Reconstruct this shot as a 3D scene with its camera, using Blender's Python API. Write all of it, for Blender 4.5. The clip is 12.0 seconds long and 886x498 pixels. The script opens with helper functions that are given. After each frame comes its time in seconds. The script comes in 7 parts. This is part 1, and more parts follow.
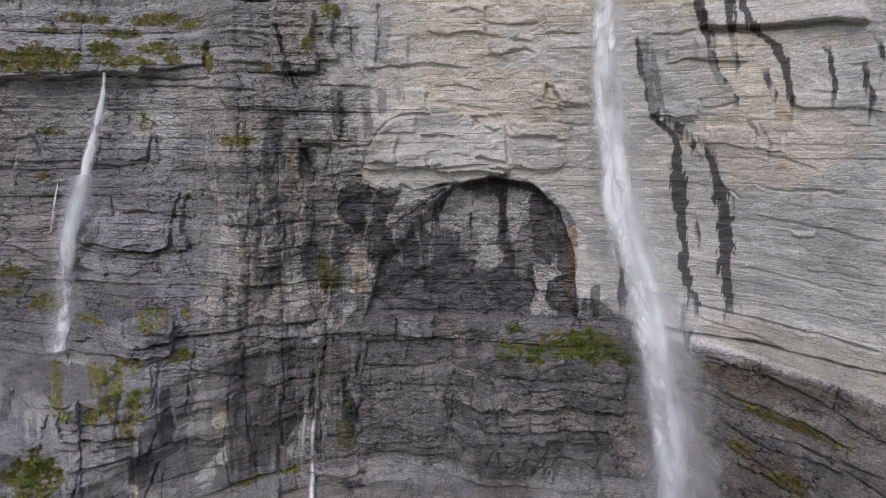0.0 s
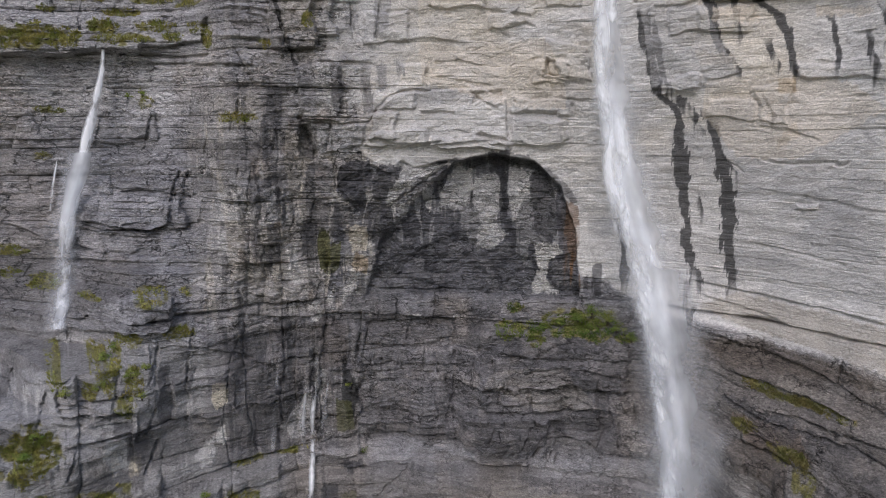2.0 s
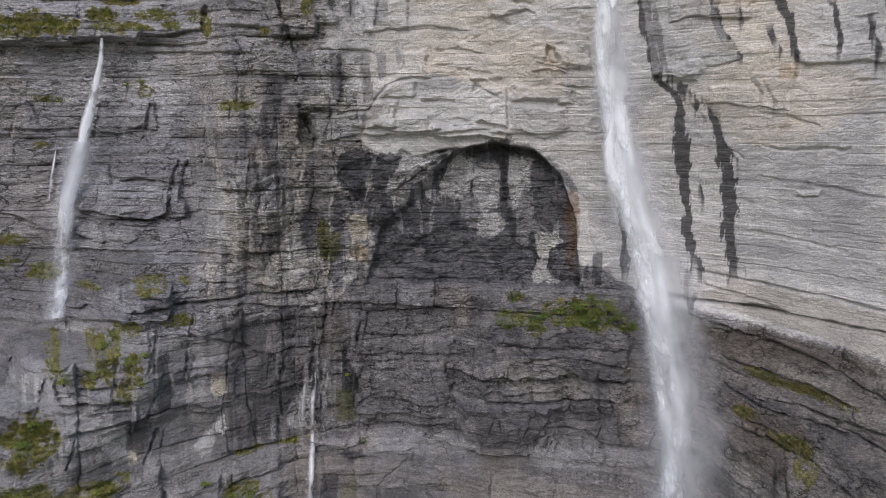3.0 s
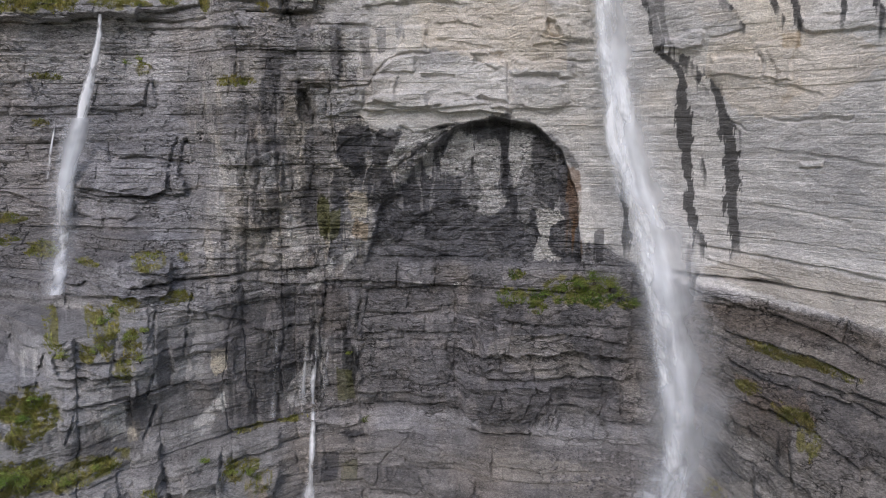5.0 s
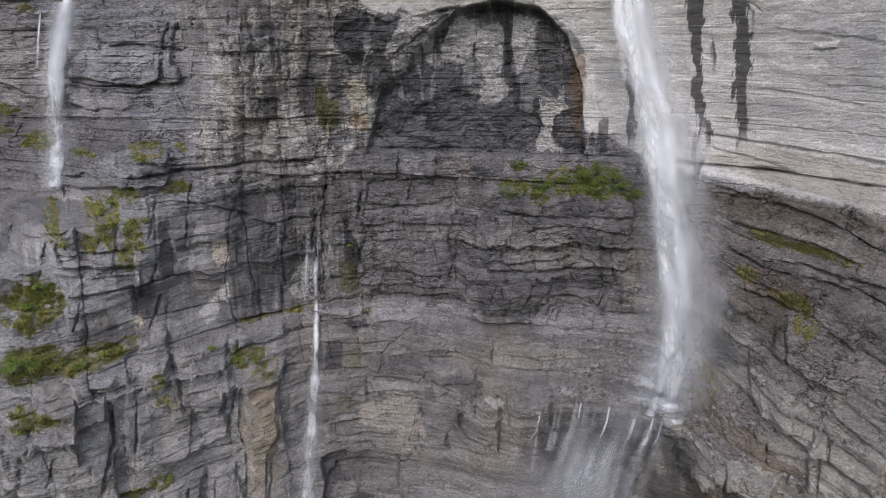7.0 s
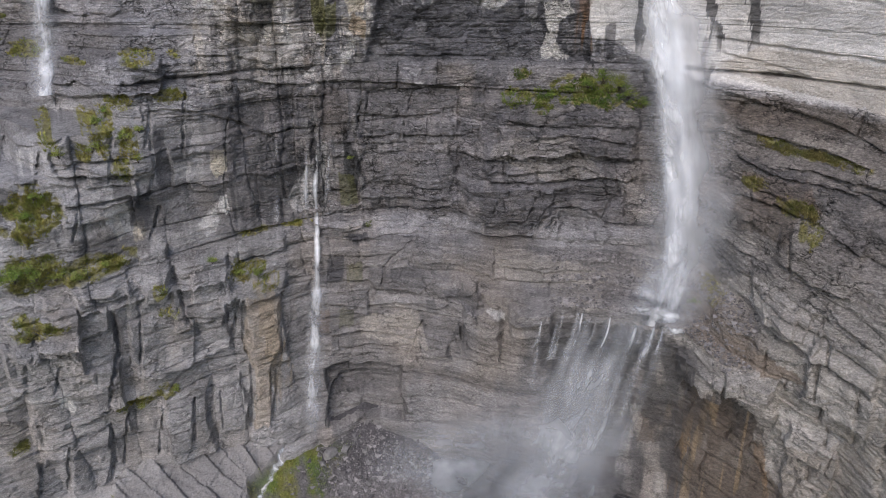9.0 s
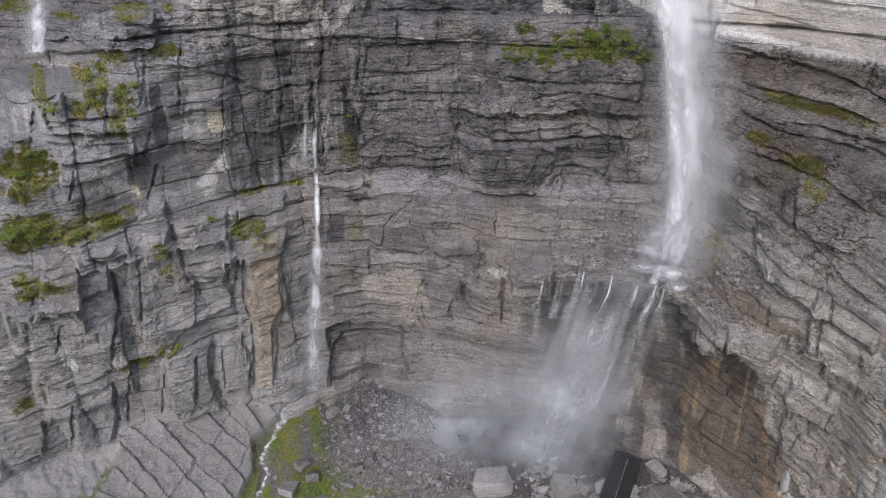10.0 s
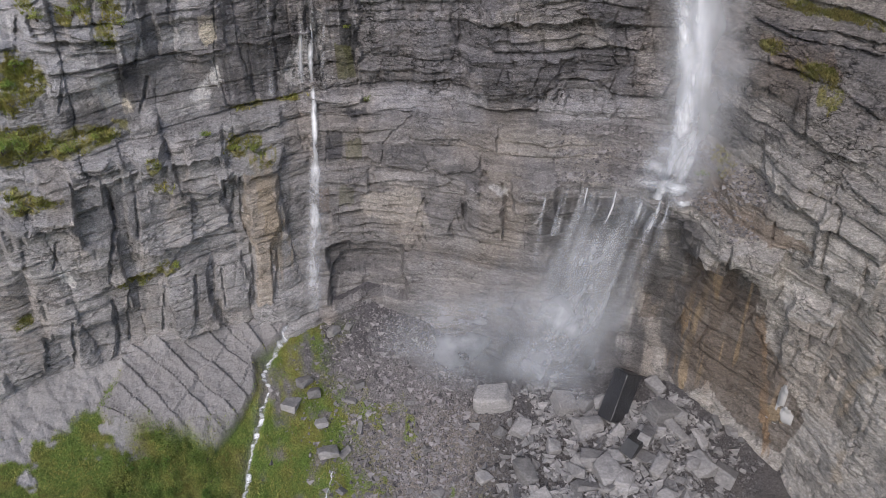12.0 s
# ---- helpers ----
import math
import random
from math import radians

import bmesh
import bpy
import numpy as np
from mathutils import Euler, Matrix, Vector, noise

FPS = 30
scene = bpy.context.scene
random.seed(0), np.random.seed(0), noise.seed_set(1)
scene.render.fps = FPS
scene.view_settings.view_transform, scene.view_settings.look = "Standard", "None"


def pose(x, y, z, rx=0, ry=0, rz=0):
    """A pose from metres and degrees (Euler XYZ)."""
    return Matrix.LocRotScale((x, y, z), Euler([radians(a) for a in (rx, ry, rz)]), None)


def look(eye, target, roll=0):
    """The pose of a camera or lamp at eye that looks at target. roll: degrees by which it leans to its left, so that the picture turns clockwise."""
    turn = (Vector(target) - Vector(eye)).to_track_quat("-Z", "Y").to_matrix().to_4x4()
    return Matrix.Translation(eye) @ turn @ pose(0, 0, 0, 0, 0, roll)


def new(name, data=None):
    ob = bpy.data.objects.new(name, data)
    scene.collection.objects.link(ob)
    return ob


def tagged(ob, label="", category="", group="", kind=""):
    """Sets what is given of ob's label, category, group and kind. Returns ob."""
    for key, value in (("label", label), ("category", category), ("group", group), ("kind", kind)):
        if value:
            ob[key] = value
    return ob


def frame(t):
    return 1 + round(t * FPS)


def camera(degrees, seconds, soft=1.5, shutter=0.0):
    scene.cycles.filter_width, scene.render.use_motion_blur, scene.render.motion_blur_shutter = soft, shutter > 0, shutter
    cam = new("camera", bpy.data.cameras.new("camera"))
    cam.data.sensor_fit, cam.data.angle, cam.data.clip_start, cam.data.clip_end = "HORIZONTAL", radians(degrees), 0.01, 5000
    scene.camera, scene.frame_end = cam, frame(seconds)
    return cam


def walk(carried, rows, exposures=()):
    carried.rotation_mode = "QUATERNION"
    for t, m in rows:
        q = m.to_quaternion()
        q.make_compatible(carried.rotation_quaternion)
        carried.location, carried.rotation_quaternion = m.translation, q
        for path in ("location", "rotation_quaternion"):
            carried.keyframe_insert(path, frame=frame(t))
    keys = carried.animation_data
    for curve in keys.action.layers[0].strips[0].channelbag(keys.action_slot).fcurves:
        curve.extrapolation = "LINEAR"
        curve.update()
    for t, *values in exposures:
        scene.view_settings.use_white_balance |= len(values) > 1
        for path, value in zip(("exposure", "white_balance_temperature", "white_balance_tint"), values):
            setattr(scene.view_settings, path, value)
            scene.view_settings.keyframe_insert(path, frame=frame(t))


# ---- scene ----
cam = camera(64.0, 12.0, soft=0.3)
# seconds, x, y, z, yaw, pitch, roll of the descending drone
PATH = [
    (0, 0.00, 0.00, 170.00, 0.00, -9.00, 0.00),
    (0.5, 0.46, 0.14, 168.51, 0.13, -9.03, 0.06),
    (1, 0.71, 0.21, 166.95, 0.20, -9.04, 0.09),
    (1.5, 0.74, 0.22, 165.37, 0.24, -9.02, 0.09),
    (2, 0.67, 0.28, 163.85, 0.23, -9.04, 0.10),
    (2.5, 0.72, 0.40, 162.28, 0.24, -9.02, 0.14),
    (3, 0.75, 0.40, 160.77, 0.25, -9.04, 0.15),
    (3.2, 0.78, 0.41, 160.17, 0.27, -9.05, 0.15),
    (4.8, 1.03, 0.58, 155.49, 0.42, -9.16, 0.25),
    (5, 1.06, 0.61, 154.97, 0.37, -9.25, 0.30),
    (5.5, 1.06, 0.58, 153.61, 0.36, -10.59, 0.39),
    (6, 1.19, 0.68, 152.19, 0.43, -12.69, 0.45),
    (6.5, 1.34, 0.78, 151.06, 0.51, -14.65, 0.46),
    (7, 1.58, 1.03, 149.87, 0.59, -16.59, 0.51),
    (7.5, 1.72, 1.14, 148.60, 0.66, -18.14, 0.51),
    (7.7, 1.74, 1.20, 148.09, 0.69, -18.81, 0.49),
    (9.3, 1.73, 1.76, 144.21, 0.74, -23.16, 0.73),
    (9.5, 1.75, 1.79, 143.72, 0.75, -23.71, 0.77),
    (10, 1.79, 2.03, 142.30, 0.75, -25.03, 0.89),
    (10.5, 1.79, 2.13, 140.99, 0.76, -26.30, 0.98),
    (11, 1.72, 2.28, 139.64, 0.74, -27.75, 1.00),
    (11.5, 1.54, 2.40, 138.37, 0.70, -29.01, 0.95),
    (12, 1.36, 2.58, 137.07, 0.67, -30.38, 0.93),
]
walk(cam, [(t, pose(x, y, z, 90 + pitch, roll, yaw)) for t, x, y, z, yaw, pitch, roll in PATH],
     exposures=[(0, -0.02, 6200, 14), (0.7, 0.07, 6200, 14), (5, 0.14, 6220, 14), (8, 0.31, 6240, 14), (12, 0.5, 6330, 14)])

# ---- world, light, exposure ----
world = bpy.data.worlds.new("overcast_sky")
scene.world = world
world.use_nodes = True
wn = world.node_tree.nodes
sky = wn.new("ShaderNodeTexSky")
sky.sky_type, sky.sun_disc = "NISHITA", False
sky.sun_elevation, sky.sun_rotation = radians(42), radians(195)
sky.air_density, sky.dust_density, sky.ozone_density = 1.0, 2.0, 1.2
world.node_tree.links.new(sky.outputs["Color"], wn["Background"].inputs["Color"])
wn["Background"].inputs["Strength"].default_value = 0.13
sun = new("sun", bpy.data.lights.new("sun", "SUN"))
sun.data.energy, sun.data.angle, sun.data.color = 1.35, radians(30), (1.0, 0.965, 0.92)
sun.matrix_world = look((-80, -110, 285), (0, 180, 60))

# ---- numeric noise and small helpers ----


_rng = np.random.default_rng(5)
PERM = _rng.permutation(8192).astype(np.int32)
VALUE = _rng.random(8192).astype(np.float32)


def lattice(i, j, seed):
    """A fixed random number, 0 to 1, for each pair of whole numbers."""
    i, j = np.asarray(i).astype(np.int32), np.asarray(j).astype(np.int32)
    p = PERM[(i + seed * 1013) & 8191]
    return VALUE[(PERM[(p + j) & 8191] + seed) & 8191]


def vnoise(x, y, seed=0):
    """Smooth lattice noise, -1 to 1."""
    x, y = np.broadcast_arrays(np.asarray(x, np.float32), np.asarray(y, np.float32))
    i, j = np.floor(x), np.floor(y)
    u, v = x - i, y - j
    u, v = u * u * (3 - 2 * u), v * v * (3 - 2 * v)
    a, b = lattice(i, j, seed), lattice(i + 1, j, seed)
    c, d = lattice(i, j + 1, seed), lattice(i + 1, j + 1, seed)
    return 2 * ((a * (1 - u) + b * u) * (1 - v) + (c * (1 - u) + d * u) * v) - 1


def fbm(x, y, seed=0, octaves=4, gain=0.5):
    total, amp, top = 0, 1.0, 0.0
    for k in range(octaves):
        total = total + amp * vnoise(x * 2.03 ** k + 7.1 * k, y * 2.03 ** k - 3.7 * k, seed + 31 * k)
        top += amp
        amp *= gain
    return total / top


def smooth(lo, hi, v):
    t = np.clip((v - lo) / (hi - lo), 0, 1)
    return t * t * (3 - 2 * t)


# ---- the cliff's form: upright sections (height, distance) at bearings from the axis of the amphitheatre ----
SECTIONS = {}


def section(bearing, *profile):
    SECTIONS[bearing] = np.array(profile, float)


section(-46, (-60, 163), (15, 166), (60, 168), (72, 172), (85, 200), (100, 238), (130, 247), (185, 245), (200, 255), (260, 262))
section(-40, (-60, 169), (15, 172), (30, 172), (60, 173), (72, 176), (85, 195), (100, 235), (115, 245), (130, 247), (150, 250), (185, 245), (200, 255), (260, 262))
section(-34, (-60, 170), (15, 173), (40, 173), (60, 171), (70, 172), (84, 178), (95, 186), (103, 228), (115, 240), (150, 246), (188, 236), (197, 244), (260, 252))
section(-29, (-60, 167), (0, 170), (20, 175), (36, 175), (54, 171), (68, 174), (75, 178), (91, 181), (105, 184), (109, 212), (118, 222), (135, 230), (150, 234), (172, 234), (188, 230), (198, 238), (260, 248))
section(-24, (-60, 169), (5, 172), (38, 177), (54, 179), (68, 178), (77, 185), (83, 186), (96, 181), (106, 184), (112, 188), (121, 191), (126, 205), (140, 218), (155, 225), (175, 228), (188, 224), (200, 234), (260, 244))
section(-20, (-60, 165), (0, 168), (14, 176), (37, 181), (56, 182), (68, 182), (74, 190), (95, 193), (110, 188), (122, 195), (128, 203), (140, 209), (160, 215), (188, 219), (200, 226), (260, 236))
section(-16, (-60, 165), (0, 168), (10, 175), (30, 182), (61, 186), (70, 190), (74, 196), (97, 193), (110, 194), (120, 196), (149, 194.5), (168, 197), (190, 201), (210, 205), (260, 210))
section(-12, (-60, 175), (10, 178), (25, 186), (45, 190), (66, 194), (74, 198), (76, 202), (100, 201), (125, 200), (141, 198.5), (171, 199), (190, 200), (210, 201), (260, 205))
section(-8, (-60, 181), (20, 184), (26, 188), (40, 190), (56, 191), (68, 195), (73, 197.5), (76, 201), (110, 202), (125, 201), (150, 197), (165, 195), (185, 195), (210, 194), (260, 194))
section(-4, (-60, 177), (20, 180), (31, 184), (56, 189.5), (68, 194), (74, 201), (110, 202), (125, 201), (150, 197), (160, 195.5), (171, 194), (190, 192), (210, 190), (260, 188))
section(0, (-60, 175), (15, 178), (35, 181), (50, 183), (60, 187), (72, 194), (82, 198), (113, 202), (130, 200), (150, 197), (163, 195), (171, 193.5), (190, 191), (210, 189), (260, 186))
section(4, (-60, 169), (15, 172), (40, 175), (56, 175.5), (62, 182), (70, 193), (83, 192.5), (104, 194), (106, 199), (115, 201), (134, 199), (155, 196), (173, 193), (190, 190), (210, 187), (260, 184))
section(8, (-60, 165), (0, 168), (20, 172), (50, 171), (56, 170), (61, 180), (70, 191), (80, 194), (102, 196), (110, 200), (118, 201.5), (140, 200), (155, 197), (163, 195), (181, 189.5), (210, 185), (260, 181))
section(12, (-60, 162), (0, 165), (10, 176), (30, 176), (50, 172), (57, 171), (62, 184), (75, 192), (80, 194), (95, 196), (104, 198), (112, 202), (126, 202), (140, 201), (150, 199), (165, 195), (185, 187), (210, 183), (260, 178))
section(16, (-60, 165), (0, 168), (8, 177), (30, 179), (50, 173), (57, 172), (63, 186), (75, 192), (100, 197), (112, 200), (120, 200), (140, 199), (160, 193), (180, 186), (210, 181), (260, 176))
section(20, (-60, 163), (0, 166), (15, 176), (40, 175), (49, 171), (54, 166), (60, 174), (68, 184), (80, 190), (100, 192), (115, 196), (125, 197), (146, 194.6), (165, 188), (181, 182), (195, 181), (210, 178), (260, 174))
section(24, (-60, 162), (5, 165), (28, 170), (43, 165), (50, 157), (57, 156), (61, 161), (67, 169), (80, 172), (97, 181), (103, 186), (112, 193), (125, 193.5), (145, 189), (165, 184), (180, 181), (196, 180), (210, 176), (260, 172))
section(28, (-60, 160), (5, 163), (25, 166), (45, 160), (58, 155), (75, 159), (86, 165), (95, 175), (110, 185.5), (125, 187), (147, 184), (162, 181), (178, 179.5), (192, 179), (210, 174), (260, 170))
section(32, (-60, 157), (8, 160), (20, 162), (40, 158), (58, 152), (73, 151.5), (84, 158), (95, 168), (107, 178.8), (122, 181.5), (138, 180), (168, 175), (190, 172), (210, 168), (260, 164))
section(38, (-60, 147), (10, 150), (33, 148), (50, 145), (60, 142), (75, 143), (85, 150), (100, 165), (110, 171), (125, 174), (150, 172), (170, 167), (210, 160), (260, 156))
section(46, (-60, 129), (10, 132), (50, 130), (75, 128), (90, 138), (110, 155), (150, 158), (210, 148), (260, 145))


def base_distance(b, z):
    """Distance of the cliff at bearing b (degrees) and height z."""
    keys = np.array(sorted(SECTIONS))
    out = np.zeros_like(b)
    k = np.clip(np.searchsorted(keys, b, side="right") - 1, 0, len(keys) - 2)
    for n in range(len(keys) - 1):
        m = k == n
        if not m.any():
            continue
        f = (b[m] - keys[n]) / (keys[n + 1] - keys[n])
        f = np.clip(f, 0, 1)
        f = 0.5 * f + 0.5 * f * f * (3 - 2 * f)
        lo, hi = SECTIONS[keys[n]], SECTIONS[keys[n + 1]]
        out[m] = np.interp(z[m], lo[:, 0], lo[:, 1]) * (1 - f) + np.interp(z[m], hi[:, 0], hi[:, 1]) * f
    return out

# ---- materials ----


def mat(name):
    m = bpy.data.materials.new(name)
    m.use_nodes = True
    return m, m.node_tree.nodes, m.node_tree.links, m.node_tree.nodes["Principled BSDF"]


def noise_node(nodes, links, scale, detail=4.0, stretch=None, rough=0.55):
    n = nodes.new("ShaderNodeTexNoise")
    n.inputs["Scale"].default_value = scale
    n.inputs["Detail"].default_value = detail
    n.inputs["Roughness"].default_value = rough
    co = nodes.new("ShaderNodeNewGeometry")
    mp = nodes.new("ShaderNodeMapping")
    mp.inputs["Scale"].default_value = stretch or (1, 1, 1)
    links.new(co.outputs["Position"], mp.inputs["Vector"])
    links.new(mp.outputs["Vector"], n.inputs["Vector"])
    return n


def ramp(nodes, links, source, lo, hi, a, b):
    r = nodes.new("ShaderNodeMapRange")
    for k, v in (("From Min", lo), ("From Max", hi), ("To Min", a), ("To Max", b)):
        r.inputs[k].default_value = v
    links.new(source, r.inputs["Value"])
    return r.outputs["Result"]


def calc(nodes, links, op, a, b):
    n = nodes.new("ShaderNodeMath")
    n.operation = op
    for k, v in enumerate((a, b)):
        if isinstance(v, (int, float)):
            n.inputs[k].default_value = v
        else:
            links.new(v, n.inputs[k])
    return n.outputs[0]


def times_colour(nodes, links, colour, factor):
    n = nodes.new("ShaderNodeVectorMath")
    n.operation = "SCALE"
    links.new(colour, n.inputs[0])
    links.new(factor, n.inputs["Scale"])
    return n.outputs[0]


def rock_material(name, bedding=1.0):
    """Bedded limestone: mineral colour and wetness come with the mesh, grain, fine beds and hairline fractures from noise."""
    m, nodes, links, bsdf = mat(name)
    lines = []
    at = nodes.new("ShaderNodeAttribute")
    at.attribute_name = "mineral"
    beds = noise_node(nodes, links, 1.0, 7, (0.55, 0.55, 1.5), 0.75)
    thin = noise_node(nodes, links, 1.0, 5, (0.75, 0.75, 2.7), 0.7)
    grain = noise_node(nodes, links, 1.7, 8, (1, 1, 1.5), 0.75)
    blotch = noise_node(nodes, links, 0.10, 4)
    pits = noise_node(nodes, links, 3.6, 3, (1, 1, 1.7), 0.7)
    pl = nodes.new("ShaderNodeAttribute")
    pl.attribute_name = "plain"
    open_face = ramp(nodes, links, pl.outputs["Fac"], 0, 1, 1, 0.25)
    f = calc(nodes, links, "MULTIPLY", ramp(nodes, links, beds.outputs["Fac"], 0.3, 0.7, 1 - 0.12 * bedding, 1 + 0.12 * bedding),
             ramp(nodes, links, grain.outputs["Fac"], 0.34, 0.66, 0.60, 1.44))
    f = calc(nodes, links, "MULTIPLY", f, ramp(nodes, links, pits.outputs["Fac"], 0.35, 0.62, 0.70, 1.24))
    f = calc(nodes, links, "MULTIPLY", f, ramp(nodes, links, blotch.outputs["Fac"], 0.3, 0.7, 0.86, 1.14))
    laminae = calc(nodes, links, "MULTIPLY", ramp(nodes, links, thin.outputs["Fac"], 0.36, 0.6, -0.31 * bedding, 0.25 * bedding), open_face)
    f = calc(nodes, links, "MULTIPLY", f, calc(nodes, links, "ADD", laminae, 1))
    h = calc(nodes, links, "ADD", calc(nodes, links, "MULTIPLY", beds.outputs["Fac"], 0.7 * bedding), calc(nodes, links, "MULTIPLY", grain.outputs["Fac"], 0.5))
    h = calc(nodes, links, "ADD", h, calc(nodes, links, "MULTIPLY", calc(nodes, links, "MULTIPLY", thin.outputs["Fac"], open_face), 0.55 * bedding))
    if bedding:
        # hairline fractures: short, mostly level, some upright
        for stretch, width, depth in (((0.10, 0.10, 0.30), 0.024, 0.6), ((0.3, 0.3, 0.8), 0.035, 0.35)):
            co = nodes.new("ShaderNodeNewGeometry")
            bend = noise_node(nodes, links, 0.35, 4)
            off = nodes.new("ShaderNodeVectorMath")
            off.operation = "MULTIPLY_ADD"
            links.new(bend.outputs["Color"], off.inputs[0])
            off.inputs[1].default_value = (5, 5, 3)
            links.new(co.outputs["Position"], off.inputs[2])
            mp = nodes.new("ShaderNodeMapping")
            mp.inputs["Scale"].default_value = stretch
            links.new(off.outputs[0], mp.inputs["Vector"])
            v = nodes.new("ShaderNodeTexVoronoi")
            v.feature = "DISTANCE_TO_EDGE"
            v.inputs["Scale"].default_value = 1.0
            links.new(mp.outputs["Vector"], v.inputs["Vector"])
            gate = ramp(nodes, links, noise_node(nodes, links, 0.16, 2).outputs["Fac"], 0.42, 0.56, 0, 1)
            line = calc(nodes, links, "MULTIPLY", ramp(nodes, links, v.outputs["Distance"], 0.0, width, 1, 0), calc(nodes, links, "MULTIPLY", gate, open_face))
            lines.append(ramp(nodes, links, line, 0, 1, 1, 0.3))
            h = calc(nodes, links, "SUBTRACT", h, calc(nodes, links, "MULTIPLY", line, depth))
    keep = ramp(nodes, links, pl.outputs["Fac"], 0, 1, 1, 0.6)
    f = calc(nodes, links, "ADD", 1, calc(nodes, links, "MULTIPLY", calc(nodes, links, "SUBTRACT", f, 1), keep))
    for line in lines:
        f = calc(nodes, links, "MULTIPLY", f, line)
    links.new(times_colour(nodes, links, at.outputs["Color"], f), bsdf.inputs["Base Color"])
    links.new(ramp(nodes, links, at.outputs["Alpha"], 0, 1, 0.92, 0.42), bsdf.inputs["Roughness"])
    bsdf.inputs["Specular IOR Level"].default_value = 0.3
    bump = nodes.new("ShaderNodeBump")
    bump.inputs["Strength"].default_value = 1.0
    bump.inputs["Distance"].default_value = 1.1
    links.new(keep, bump.inputs["Strength"])
    links.new(h, bump.inputs["Height"])
    links.new(bump.outputs["Normal"], bsdf.inputs["Normal"])
    return m


ROCK = rock_material("bedded_limestone")
SCREE = rock_material("scree_ground", 0.0)


def stone_material(name, colour, rough=0.9, spread=0.35):
    """Broken stone; each piece a little lighter or darker."""
    m, nodes, links, bsdf = mat(name)
    info = nodes.new("ShaderNodeObjectInfo")
    geo = nodes.new("ShaderNodeNewGeometry")
    grain = noise_node(nodes, links, 1.6, 6, None, 0.65)
    beds = noise_node(nodes, links, 0.9, 4, (0.5, 0.5, 2.0))
    each = calc(nodes, links, "FRACT", calc(nodes, links, "ADD", info.outputs["Random"], geo.outputs["Random Per Island"]), 0)
    f = calc(nodes, links, "MULTIPLY", ramp(nodes, links, grain.outputs["Fac"], 0.25, 0.75, 0.7, 1.3), ramp(nodes, links, each, 0, 1, 1 - spread, 1 + spread))
    f = calc(nodes, links, "MULTIPLY", f, ramp(nodes, links, beds.outputs["Fac"], 0.3, 0.7, 0.82, 1.18))
    rgb = nodes.new("ShaderNodeRGB")
    rgb.outputs[0].default_value = (*colour, 1)
    links.new(times_colour(nodes, links, rgb.outputs[0], f), bsdf.inputs["Base Color"])
    bsdf.inputs["Roughness"].default_value = rough
    bump = nodes.new("ShaderNodeBump")
    bump.inputs["Strength"].default_value = 0.7
    bump.inputs["Distance"].default_value = 0.3
    links.new(grain.outputs["Fac"], bump.inputs["Height"])
    links.new(bump.outputs["Normal"], bsdf.inputs["Normal"])
    return m


STONE = stone_material("grey_limestone_blocks", (0.225, 0.215, 0.208))
GRAVEL = stone_material("dark_gravel", (0.18, 0.168, 0.166), 0.9, 0.55)
DARK_GRAVEL = stone_material("wet_gravel", (0.105, 0.098, 0.097), 0.7, 0.55)
WET_STONE = stone_material("wet_black_stone", (0.028, 0.028, 0.03), 0.3, 0.1)


def leaf_material(name, colour, other):
    m, nodes, links, bsdf = mat(name)
    geo = nodes.new("ShaderNodeNewGeometry")
    patch = noise_node(nodes, links, 0.22, 3)
    mix = nodes.new("ShaderNodeMix")
    mix.data_type = "RGBA"
    mix.inputs["A"].default_value, mix.inputs["B"].default_value = (*colour, 1), (*other, 1)
    links.new(ramp(nodes, links, patch.outputs["Fac"], 0.35, 0.65, 0, 1), mix.inputs["Factor"])
    links.new(times_colour(nodes, links, mix.outputs["Result"], ramp(nodes, links, geo.outputs["Random Per Island"], 0, 1, 0.6, 1.45)), bsdf.inputs["Base Color"])
    bsdf.inputs["Roughness"].default_value = 0.75
    bsdf.inputs["Specular IOR Level"].default_value = 0.2
    return m


GRASS = leaf_material("alpine_grass", (0.20, 0.23, 0.055), (0.33, 0.285, 0.09))
DRY_GRASS = leaf_material("dry_alpine_grass", (0.16, 0.165, 0.055), (0.25, 0.21, 0.085))
SHRUB = leaf_material("shrub_leaves", (0.085, 0.145, 0.028), (0.20, 0.215, 0.055))

LIGHT_SHRUB = leaf_material("pale_shrub_leaves", (0.14, 0.215, 0.042), (0.27, 0.28, 0.075))


